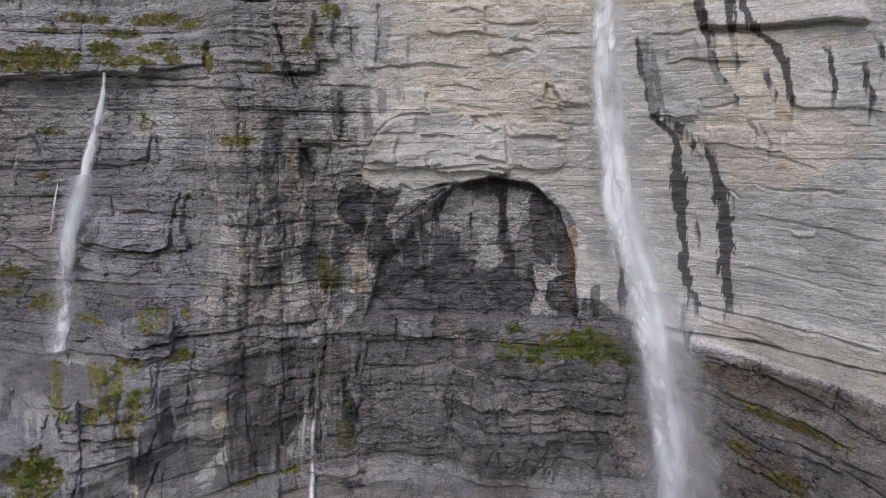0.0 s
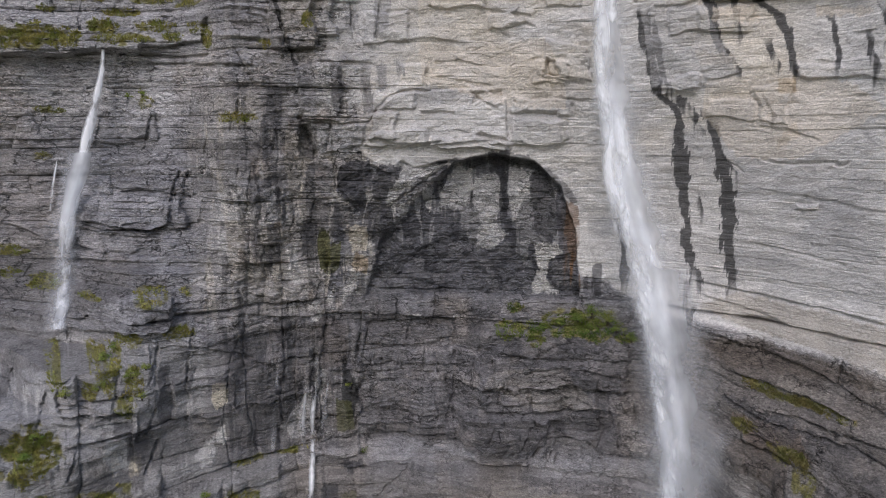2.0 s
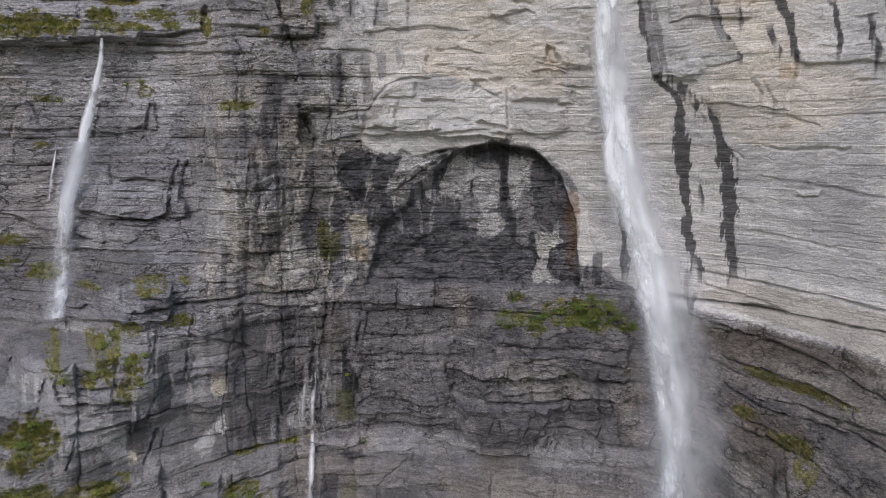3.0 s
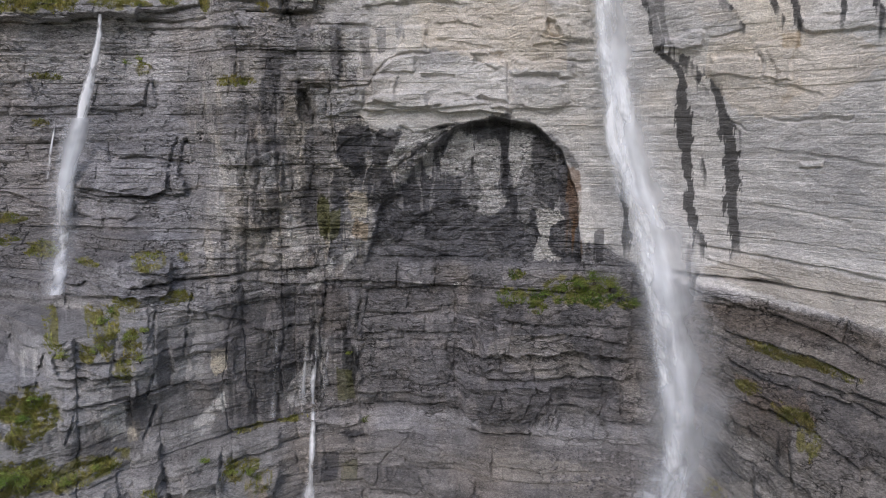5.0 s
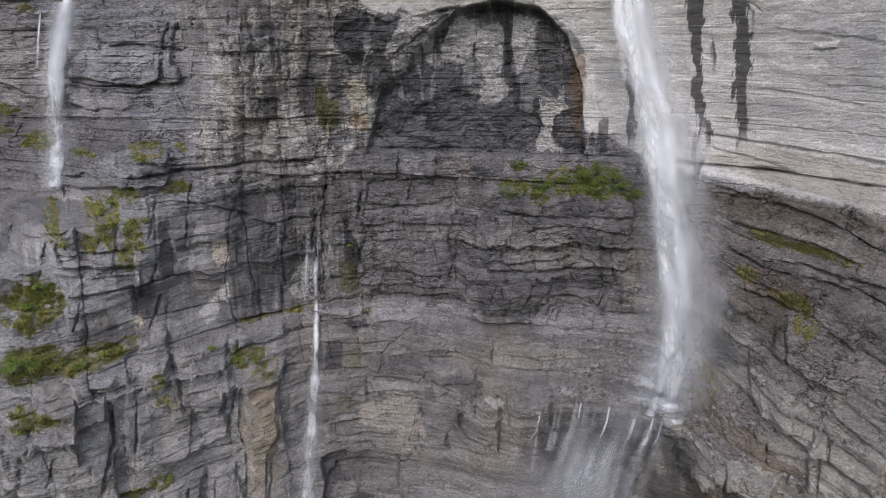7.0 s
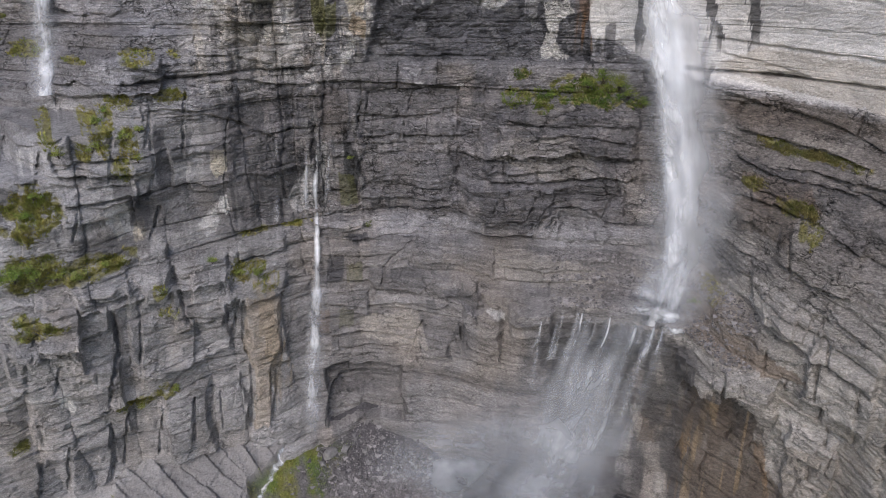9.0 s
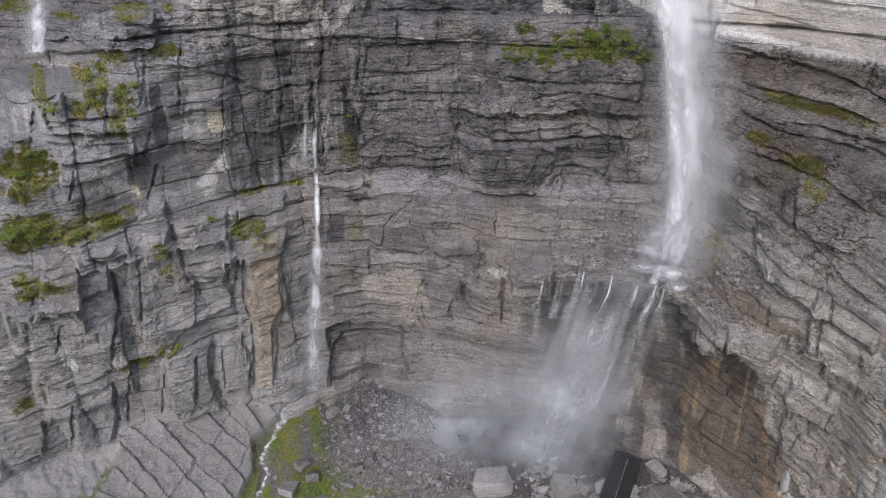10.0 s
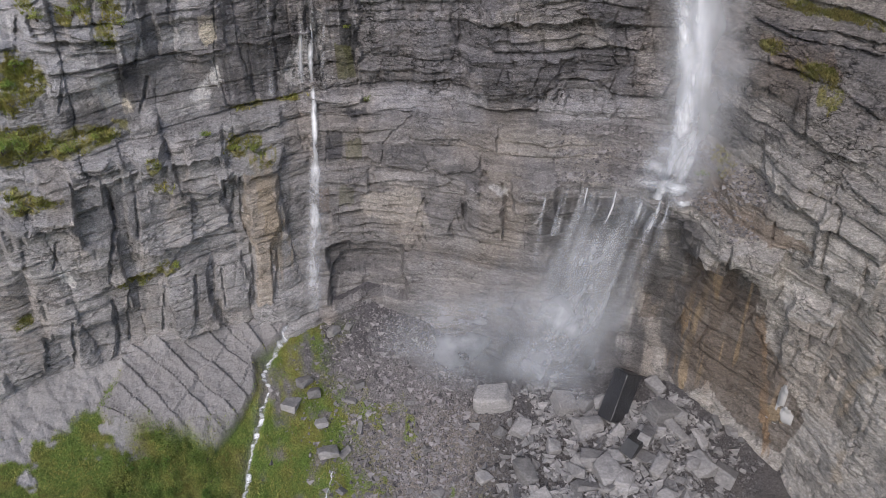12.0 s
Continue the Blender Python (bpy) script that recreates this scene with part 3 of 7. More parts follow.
seam(1.5, 0.8, 1.5, 71.6, 4.2, 70.9, 7.6, 71.5)
seam(0.8, 0.6, 6.9, 98.6, 9.3, 100.2, 12.1, 99.1, 15.2, 97.8)
seam(0.8, 0.5, 4.1, 104.6, 6.9, 102.9, 10.2, 101.5)
seam(0.8, 0.5, 18.5, 115.1, 21.1, 112.9, 24.4, 110.5)
seam(1.4, 0.8, 24.7, 98.4, 27.5, 99.2, 30.5, 99.2, 33.7, 99.6)
seam(1.0, 0.6, 22.0, 105.1, 24.9, 104.5, 28.1, 104, 31.5, 102.2)
seam(0.8, 0.5, 22.7, 93.8, 25.2, 93.4, 27.7, 91.9)
seam(0.7, 0.5, -23.1, 111.3, -20.2, 111, -16.8, 106.4, -13.3, 99.5)
seam(0.7, 0.5, -31.3, 100.4, -28.8, 101, -24.6, 97.1)
seam(0.9, 0.6, -32.2, 103.9, -30.5, 105.7, -28.3, 108.2)
seam(0.6, 0.5, -30.4, 98.1, -27.8, 95.8, -24.3, 94.5)
crack(1.3, 0.8, -31.53, 177.4, -30.62, 173.5, -29.67, 170.4, -29.25, 165.6)
crack(1.0, 0.7, -31.36, 185.6, -30.77, 182.8, -30.15, 180.5, -29.86, 178.2)
crack(1.6, 1.0, -20.38, 153.9, -21.01, 147, -21.23, 140.7)
crack(1.2, 0.8, -22.04, 169.6, -22.42, 164.8, -22.64, 160.7)
crack(0.9, 0.7, -17.99, 168.8, -18.34, 161.1, -18.68, 154)
crack(2.2, 1.2, -11.23, 168.8, -10.7, 164.9, -10.25, 161.1, -10.1, 158)
crack(0.8, 0.6, -3.77, 175.1, -4.67, 173.3, -5.48, 170.3, -5.81, 168.1)
crack(1.2, 0.8, 8.15, 183.3, 8.17, 180.2, 8.71, 178.7)
crack(1.0, 0.7, -13.16, 114, -13.09, 99.3, -13.62, 92, -13.48, 81.5)
crack(1.2, 0.7, 0.9, 111, 0.86, 96.6, 0.77, 85.4, 1.17, 74.1)
crack(0.8, 0.6, 3.02, 111.8, 2.95, 100.3, 3.16, 94.4)
crack(0.7, 0.5, -3.51, 102.5, -3.43, 96)
crack(0.7, 0.5, -6.81, 102.7, -6.61, 96)
crack(0.7, 0.5, -0.67, 102.7, -0.43, 96.1)
crack(1.0, 0.7, 9.29, 98.1, 10.7, 96.3, 11.43, 90.5)
crack(1.2, 0.8, -19.9, 116.5, -20.49, 106.9, -20.82, 100)
crack(1.2, 0.8, -22.98, 107.8, -22.97, 97.8, -23.84, 90.6)
crack(1.0, 0.7, -25.41, 112.9, -25.78, 107.9, -25.9, 97.1)
crack(1.0, 0.6, -16.06, 196.9, -13.61, 194.8, -13.23, 191.1)
crack(1.0, 0.7, -26.54, 188.8, -26.2, 199.2, -25.94, 204)
crack(0.9, 0.6, -18.24, 201.3, -17.6, 204.1, -17.48, 206.9)
crack(1.0, 0.7, -7.37, 203.7, -7.11, 196.8, -6.9, 188.1)
crack(1.0, 0.7, -5.07, 203.5, -4.93, 196.5, -5.27, 189.4)
crack(0.9, 0.6, -8.78, 156.5, -8.36, 151.9, -9.05, 148.7)
crack(1.1, 0.7, 0.27, 155.6, -1.56, 151.7, -3.16, 147.6, -4.32, 144.3)
crack(0.8, 0.6, -10.96, 159.4, -11.5, 148.7, -12.26, 137.9, -12.14, 126.4)
crack(0.7, 0.5, -15.94, 157.1, -16.25, 149.6, -15.92, 141.8)
crack(0.6, 0.5, 21.54, 157.9, 22.76, 155.3)
crack(1.4, 0.8, 7.15, 70.6, 7.98, 76.5, 9.26, 79.4, 11.92, 79.5, 12.86, 76.8, 13.79, 74)
crack(1.8, 1.2, -27.82, 65.5, -27.91, 56.3, -29.11, 47.9, -29.49, 42.4)
crack(1.2, 0.8, -25.79, 69.1, -25.99, 62.5, -26.5, 52.7)
crack(1.0, 0.7, -22.6, 68.8, -22.56, 61.5, -21.62, 53.6)
crack(1.3, 0.8, -18.17, 61.3, -18.73, 52.7, -19.34, 48.2)
crack(1.2, 0.8, -17.79, 60.4, -18.17, 48.7, -17.94, 42.5, -17.9, 35.3, -18.49, 21.9)
crack(1.4, 0.9, -14.54, 59.9, -14.94, 44.3, -15.63, 36.5, -16.24, 24.1)
crack(1.2, 0.8, -34.99, 33.7, -35.93, 23.2)
crack(1.2, 0.8, -33.09, 33.9, -33.93, 20.9)
crack(1.3, 0.9, -29.7, 36.6, -29.98, 24.7, -30.96, 15.9)
crack(1.2, 0.8, -28.42, 36.8, -29.34, 21.8)
crack(1.1, 0.7, -25.33, 38.8, -26.52, 22.4)
crack(1.3, 0.8, -22.92, 37, -23.47, 26)
crack(1.1, 0.7, -20.71, 35.6, -20.91, 25.5)
crack(1.2, 0.8, -35.14, 49.5, -34.51, 59.7, -33.41, 66.8)
crack(1.1, 0.7, -33.16, 50.6, -32.34, 57.3)
crack(1.0, 0.7, -28.82, 90.8, -29.53, 84.7)
crack(1.6, 1.0, -23.12, 87, -24.13, 80)
crack(1.0, 0.7, 1.12, 46.8, 1.74, 42.6)
crack(1.0, 0.6, -2.4, 46.6, -2.71, 41.3, -2.26, 34.2)
crack(1.0, 0.7, -3.12, 69.1, -4.35, 65.7, -5.6, 62.2, -5.88, 57.5)
crack(1.6, 0.9, 2.58, 60.7, 3.4, 56.3, 4.61, 54.7)
crack(1.2, 0.8, 36.57, 27.1, 37.66, 25, 37.54, 20, 37.33, 13.3)
crack(1.2, 0.8, 29.99, 22.3, 32.22, 20.4, 35.01, 16.9)
crack(1.0, 0.7, 14.55, 84.8, 14.65, 76.2)
crack(1.2, 0.8, 24.72, 75.6, 25.08, 71.1, 26.07, 70)
crack(1.0, 0.7, 27.7, -0.3, 31.89, -7.6, 34.95, -10.9)
seam(1.0, 0.6, -18.4, 76.5, -14.9, 74.4, -11.8, 74.1, -8.2, 72)
seam(1.2, 0.7, -31.1, 73.9, -29.0, 71.9, -27.0, 72)
seam(0.8, 0.6, -22.4, 62.6, -20.7, 62.1, -18.3, 62.2)
seam(0.8, 0.6, -25.1, 62.6, -23.0, 61.2, -20.0, 58.2, -18.5, 57.8)
seam(1.2, 0.7, -33.6, 64, -31.2, 62.2, -28.9, 61.8)
seam(1.0, 0.6, -25.3, 48.1, -22.1, 46.2, -18.6, 44.4, -15.4, 44.1)
seam(1.2, 0.7, -37.1, 46.9, -35.1, 43.7, -32.6, 38.9)
seam(1.2, 0.7, -32.6, 38.9, -29.4, 41.9, -25.3, 39.7, -22.4, 40.7, -18.5, 40.9)
seam(1.0, 0.6, -38.3, 35, -35.9, 35.6, -32.9, 35.8, -29.8, 35.9)
seam(0.9, 0.6, -26.4, 73.3, -23.5, 73, -20.5, 72.4)
seam(0.9, 0.6, -34.5, 73.3, -32.9, 71.7, -31.4, 71.4)
seam(0.8, 0.6, -29.7, 93, -26.9, 90.1, -23.7, 92.1)
seam(0.7, 0.5, -29.8, 99.8, -27.4, 98.4, -23.3, 97.4)
seam(0.9, 0.6, -11.9, 42.2, -9.0, 42.8, -5.0, 42.8, -2.9, 41.5)
seam(0.6, 0.5, -9.9, 44.9, -6.9, 44.5, -2.9, 44.4)
seam(0.7, 0.5, -10.9, 60, -7.6, 57.8, -5.2, 56.5)
seam(0.9, 0.6, -5.9, 56.6, -3.8, 55.4, -1.8, 54.7)
seam(1.0, 0.6, -1.3, 55.3, 1.6, 57.7, 2.7, 60.8)
seam(0.6, 0.5, -4.5, 67.9, -2.6, 69.2, 0.2, 68.5, 3.0, 68.6, 5.4, 66.8)
seam(0.6, 0.5, -11.1, 66.2, -7.4, 64.5, -5.1, 65.5)
seam(0.5, 0.4, -11.1, 52.6, -7.8, 50.3, -3.4, 50.2)
seam(0.6, 0.5, -11.7, 48.2, -8.8, 48.4, -5.4, 47.7)
seam(0.6, 0.5, -3.4, 50.2, 0.1, 49.4, 2.6, 50.5)
seam(0.6, 0.5, 4.9, 65.4, 8.8, 64.3, 12.4, 64.2)
seam(0.6, 0.5, 5.2, 49.6, 8.2, 51.3, 9.7, 47.7)
seam(1.2, 0.7, -8.3, 68.6, -5.4, 69.9, -2.6, 69.9)
seam(0.6, 0.5, -3.0, 34.8, 0.1, 36.5, 3.7, 39.1)
seam(0.7, 0.5, -9.9, 21, -7.4, 19.2)
seam(2.0, 0.9, 24.8, 70.4, 26.1, 69.4, 27.6, 69.9, 29.9, 67, 32.1, 66.4, 35.0, 64.9)
seam(1.2, 0.7, 20.9, 79.2, 22.6, 80.3, 24.4, 79.9, 26.6, 79.1)
seam(0.9, 0.6, 21.6, 90.6, 23.6, 91.4, 26.3, 91, 28.8, 90.2)
seam(1.6, 0.8, 22.1, 99.8, 25.0, 97.7, 28.0, 97.1, 31.1, 97.1)
seam(0.9, 0.6, 26.6, 79.1, 28.7, 79.1, 31.5, 75.6, 34.0, 73.1)
seam(1.0, 0.6, 28.7, 56, 31.8, 55.5, 34.0, 54.6, 36.1, 53.3)
seam(0.9, 0.6, 27.8, 33.5, 30.0, 36.4, 32.2, 37.5, 34.5, 35.5)
seam(1.4, 0.8, 36.4, 13.6, 38.4, 13.3, 40.3, 12.8)
seam(0.9, 0.6, 23.8, 35.7, 27.0, 30.7, 29.4, 22.5)
seam(0.7, 0.5, 21.9, 15.3, 26.0, 9.2, 30.2, 0.8)
seam(0.8, 0.5, 28.8, 90.2, 30.8, 89, 32.4, 86.7)
seam(3.0, 1.0, 20.4, 38.8, 21.8, 49.9, 24.4, 43.6, 26.7, 44.9, 28.8, 45.9)
plate(1.2, 1.34, 95.6, 2.91, 99.9, 3.63, 96.1, 5.54, 95.4, 8.39, 92.3, 10.63, 92.7, 11.2, 90.7, 10.29, 88, 5.57, 86.8, 3.18, 87.2, 1.63, 89.3)
plate(1.3, 1.01, 85.1, 3.18, 87.2, 7.95, 86.6, 13.07, 88, 13.13, 82.3, 8.47, 81, 7.08, 72.7, 4.67, 70.6, 2.73, 70.9, 1.5, 76.2)
plate(1.2, -26.28, 152.6, -23.47, 152.4, -20.38, 153.9, -21.01, 147, -21.31, 140.7, -25.23, 139.4, -27.41, 140.6)
plate(1.0, -24.52, 168.8, -22.04, 169.6, -22.43, 163.9, -23.88, 162.3, -24.6, 163.9)
plate(1.2, -5.81, 168.1, -5.48, 170.3, -3.77, 175.1, -0.18, 176.3, 2.96, 176.6, 4.98, 174.1, 5.25, 162.8, 2.99, 164.3, -1.09, 161.8, -3.81, 161.2, -5.6, 163.6)
plate(0.9, -10.89, 167.9, -6.03, 167.6, -6.51, 161.2, -9.87, 158.8, -10.41, 162.6)
plate(0.8, 7.76, 188.9, 11.24, 185.8, 11.54, 177.6, 7.83, 179.3)
plate(0.8, 5.45, 168.8, 9.66, 168.6, 10.15, 162.8, 7.95, 159.7, 5.25, 162.8)
plate(1.3, -29.38, 115.6, -26.07, 117.8, -23.96, 119.3, -24.21, 116.3, -27.64, 112.7, -29.07, 113.9)
plate(1.1, -32.17, 103.9, -31.08, 107.7, -28.25, 108.1, -28.44, 101.1, -30.99, 100.2, -32, 100.4)
plate(1.2, -5.89, 56.9, -5.51, 61.4, -3.66, 63.9, -2.26, 61.3, -1.81, 57.7, -2.71, 55.6)
plate(1.3, -1.91, 57.7, -1.2, 60.8, 0.73, 61.9, 2.58, 60.8, 3.39, 57.6, 4.1, 55.3, 2.63, 53.8, 0.13, 54)
plate(1.0, 1.37, 49.2, 3.13, 53.6, 4.65, 51.9, 4.61, 45.6, 3.19, 42.1, 1.89, 42.8)
plate(1.4, 5.35, 54.3, 6.54, 58.9, 7.95, 60.2, 9.17, 60.2, 9.5, 56.3, 8.11, 55.8, 6.14, 53.4)
plate(1.6, -17.52, 61.1, -14.81, 57.3, -15.13, 44.7, -16.12, 40.5, -16.69, 21.7, -18.21, 21.7, -17.55, 41.6, -18.24, 46)
plate(-3.2, -11.48, 23, -10.22, 27.7, -7.75, 27.7, -5.06, 28.1, -4.37, 28.3, -4.67, 19.6)
plate(1.5, -26.45, 73.1, -25.62, 72.3, -22.76, 69.9, -22.56, 61.5, -25.53, 62.6, -26.89, 63.9)
plate(1.5, -21.67, 71.2, -18.38, 69.1, -18.4, 62.3, -22.01, 62.5)
plate(1.3, -25.99, 62.5, -21.77, 58.9, -22.26, 48.1, -24.86, 40.4, -26.9, 43.4, -26.54, 52.8)
plate(1.4, -32.23, 74.1, -27.93, 69.6, -28.29, 62.4, -31.18, 62.7, -33.41, 63.9)
plate(1.2, -32.96, 33.1, -29.85, 36, -30.15, 24.7, -31.15, 16.7, -33.93, 19.3)
plate(1.2, -25.3, 37.9, -22.96, 37, -23.56, 26.2, -24.27, 21.4, -26.35, 21.6)
plate(1.2, -38.55, 32.7, -35.22, 32.9, -36.15, 21.5, -39.74, 21.6)
plate(1.6, 20.02, 50.4, 21.46, 56.8, 24.24, 57.9, 26.82, 58, 28, 57.1, 27.96, 53.4, 27.05, 50.7, 25.24, 44.7, 23.77, 51.9, 20.45, 42.8)
plate(1.2, 7.15, 70.6, 7.98, 76.5, 9.26, 79.4, 11.92, 79.5, 13.79, 74, 13.13, 69.8, 8.58, 69.7)
plate(1.4, 28.97, 29.6, 32.35, 35.8, 34.79, 34, 34.92, 17.7, 32.16, 21.1, 30.2, 23.6)
plate(1.3, 24.61, 80.1, 27.49, 79.2, 29.82, 75.8, 29.34, 69, 27.02, 71.2, 25.08, 71.1)
seam(1.2, 0.7, -32.1, 103.1, -31.1, 104.6, -30.1, 105.8)
seam(1.0, 0.7, -32.6, 98.1, -31.8, 98, -31.0, 97.9)
seam(1.0, 0.6, -30.6, 99.2, -28.8, 98.7, -26.2, 97.9, -24.2, 96.9)
seam(0.8, 0.6, -30.4, 102.2, -27.9, 101.6, -24.4, 101.3)
seam(0.8, 0.6, -28.9, 115.7, -27.1, 115.8, -25.0, 117.8)
seam(0.8, 0.6, -24.7, 121.8, -22.8, 121.3, -21.3, 119.6)
seam(0.8, 0.6, -29.9, 92.7, -27.6, 92.1, -24.4, 92.5)
crack(1.8, 1.0, -30.3, 105.2, -30.71, 99.8, -31.11, 97.2)
crack(1.6, 1.0, -32.23, 103.7, -32.59, 101.4, -32.6, 100.1)
crack(1.2, 0.8, -22.62, 113.5, -22.97, 106.9, -23.45, 103.4)
crack(1.4, 0.9, -25.5, 108.1, -25.84, 101.6, -26.23, 96.4)
crack(1.8, 1.2, 1.03, 47.8, 1.34, 42.7, 2.92, 43.1, 4.16, 42.7)
crack(1.0, 0.7, -2.39, 47.3, -2.93, 42.4, -3.48, 37.5)
crack(1.2, 0.8, 4.49, 56.1, 5.02, 51.7, 4.77, 46.6)
plate(1.4, -31.94, 104.9, -30.82, 107.5, -30.11, 105.9, -30.43, 102.5, -30.83, 98.4, -32.13, 98, -32.34, 100.4)
plate(1.2, -30.32, 102.2, -26.02, 101, -26.16, 97.9, -30.48, 99.2)
plate(1.2, -25.1, 111.9, -23.05, 112.8, -23.29, 107.3, -25.23, 107.9)
plate(1.0, -2.4, 45.1, 0.42, 45.2, 1.19, 39, -1.67, 36.9, -2.94, 40.8)
seam(0.6, 0.5, -11.6, 39.8, -8.8, 38, -4.8, 39.5)
seam(0.5, 0.5, -10.2, 44.6, -7.7, 43.9, -4.7, 44)
seam(0.6, 0.5, -11.1, 52.4, -7.7, 50, -2.6, 52.9)
seam(0.6, 0.5, -11.0, 58.1, -8.5, 57.9, -6.6, 58.2)


def pillow(f):
    """Rounded face of a weathered block, 0 at its edges, 1 within."""
    e = np.clip(np.abs(2 * f - 1), 0, 1)
    return 1 - e ** 5


def stepped(n, steps, sharp=0.22):
    """Smooth noise broken into flakes with crisp scarps."""
    q = n * steps
    k = np.floor(q)
    return (k + smooth(0.5 - sharp, 0.5 + sharp, q - k)) / steps


def bed_warp(s, z):
    return 0.17 * np.maximum(0, s - 21.5 * M_PER_DEG) * smooth(114, 104, z) + 1.8 * fbm(s / 80, z / 80, 21, 2) + 0.12 * fbm(s / 7, z / 7, 22, 3)


def pillars(s, z, width, seed):
    """Upright rounded columns between fissures: profile 0 to 1 and a random number for each."""
    u = s / width + 0.45 * fbm(s / 25, z / 40, seed, 2) + 0.10 * fbm(s / 3, z / 5, seed + 1, 3)
    c = np.floor(u)
    left, right = c + 0.6 * (lattice(c, c * 0, seed + 2) - 0.5), c + 1 + 0.6 * (lattice(c + 1, c * 0, seed + 2) - 0.5)
    cell = c - (u < left) + (u > right)
    lo = cell + 0.6 * (lattice(cell, cell * 0, seed + 2) - 0.5)
    hi = cell + 1 + 0.6 * (lattice(cell + 1, cell * 0, seed + 2) - 0.5)
    e = np.abs(2 * (u - lo) / (hi - lo) - 1)
    return np.sqrt(np.clip(1 - e ** 3.2, 0, 1)), lattice(cell, cell * 0 + 3, seed + 3)


def cliff_surface(b, z):
    """Distance of the finished rock at bearing b and height z."""
    s = b * M_PER_DEG
    pale, arch, streak, tier = zones(b, z)
    terrace = smooth(-11.5, -17, b + 0.04 * (z - 60)) * smooth(116, 106, z)
    slope = smooth(18, 24, b) * smooth(114, 106, z)
    rough = (1 - 0.84 * pale) * (1 - 0.3 * arch)
    bw = b + 0.6 * fbm(s / 16, z / 22, 5, 3) * (1 - 0.5 * pale) * (1 - 0.75 * slope)
    zw = z + 0.7 * fbm(s / 18, z / 26, 6, 3)
    warp = bed_warp(s, z)
    for level, share in ((0, 0.75), (1, 0.6)):
        k, f, thick = beds_at(s, zw + warp, level)
        zw = zw + share * thick * (smooth(0.6, 1.0, f) - f) * (1 - 0.85 * pale)
    R = base_distance(bw, zw)
    deep = arch * smooth(-0.4 - 1.5 * smooth(1, -2, b), 0.6 + 4 * smooth(1, -2, b), dome(b + 0.3 * fbm(s / 5, z / 5, 9, 3)) - z)
    hollow = 0.12 * arch + 0.88 * deep
    R = np.where(hollow > 0, R * (1 - hollow) + np.maximum(R, 203.9 - 0.02 * (z - 118)) * hollow, R)
    out = np.zeros_like(R)
    # named blocks and niches, with ragged outlines
    ws = s + 2.0 * fbm(s / 6, z / 5, 7, 4)
    wz = z + 1.8 * fbm(s / 7, z / 6, 8, 4)
    for b0, b1, z0, z1, o in SLABS:
        m = (b > b0 - 1) & (b < b1 + 1) & (z > z0 - 3) & (z < z1 + 3)
        if not m.any():
            continue
        ds = np.minimum(ws[m] - b0 * M_PER_DEG, b1 * M_PER_DEG - ws[m])
        up, down = z1 - wz[m], wz[m] - z0
        out[m] += 1.4 * o * smooth(0, 1.1, ds) * smooth(0, 0.9, up) * smooth(0, 0.4, down)
    zz = z + warp
    bulk = (0.6 + 0.5 * tier + 0.9 * slope) * (1 - 0.5 * terrace)
    plain = smooth(-13, -10, b) * smooth(22, 18, b) * smooth(76, 68, z)
    calm = 1 - 0.45 * plain - 0.4 * slope - 0.15 * tier - 0.45 * terrace
    for level, depth in ((0, 1.3), (1, 0.65), (2, 0.24)):
        k, f, thick = beds_at(s, zz, level)
        own = lattice(k, k * 0, 70 + level) - 0.5 + 0.55 * vnoise(s / (24 / (1 + level)), k * 3.7, 80 + level)
        edge = np.minimum(f, 1 - f) * thick
        groove = 1 - smooth(0.0, 0.26 + 0.07 * (2 - level), edge)
        broken = smooth(-0.15, 0.45, vnoise(s / 11, k * 1.9, 90 + level))
        out += depth * rough * (1 if level == 0 else calm) * (0.7 * own - 0.65 * groove * broken)
        if level == 1:
            pick = smooth(0.4, 0.6, vnoise(s / 7, k * 2.7, 95))
            out += pale * (0.32 * (lattice(np.floor(s / 14 + 9 * lattice(k, k * 0, 97)), k, 96) - 0.5) - 0.22 * groove * pick)
        if level < 2:
            step, dist = joints(s + (lattice(k, k * 0, 98) - 0.5) * 0.9 * z, k, (13, 6.0)[level], 100 + level)
            seen = smooth(-0.1, 0.4, vnoise(s / 13, z / 10, 106 + level))
            crack = (1 - smooth(0.05, 0.5, dist + 0.3 * vnoise(s / 1.5, z / 1.5, 104))) * seen
            block = (1.5, 0.8)[level] * (step - 0.5) - (1.1, 0.55)[level] * crack
            if level == 0:
                block = block + 0.8 * (pillow(f) * (0.4 + 0.6 * smooth(0, 3.0, dist)) - 0.6)
            out += rough * (1 - 0.75 * pale) * calm * bulk * block * (1.0, 0.75 - 0.4 * terrace)[level]
    # columns on the terraces and in the left of the dark tier
    lower = smooth(72, 66, z + 0.4 * warp)
    for seed, width, amount in ((720, 15.0, 0.6 * terrace * lower), (730, 12.0, 0.6 * terrace * (1 - lower)), (740, 8.0, tier * smooth(3, -6, b) * 0.75), (750, 9.0, streak * 0.7)):
        round_, own = pillars(s, z, width, seed)
        out += amount * (2.4 * (round_ - 0.6) * (0.35 + 0.65 * smooth(-0.2, 0.3, vnoise(s / 12, z / 15, seed + 5))) + 2.2 * (own - 0.5))
    # upright ribs and gullies where water runs down
    ribs = fbm(s / 7.5 + 0.6 * fbm(s / 20, z / 30, 51, 2), z / 60, 52, 4)
    out += ribs * (0.8 + 1.8 * streak + 1.0 * tier * smooth(8, -4, b) + 0.5 * terrace) * (1 - 0.85 * pale)
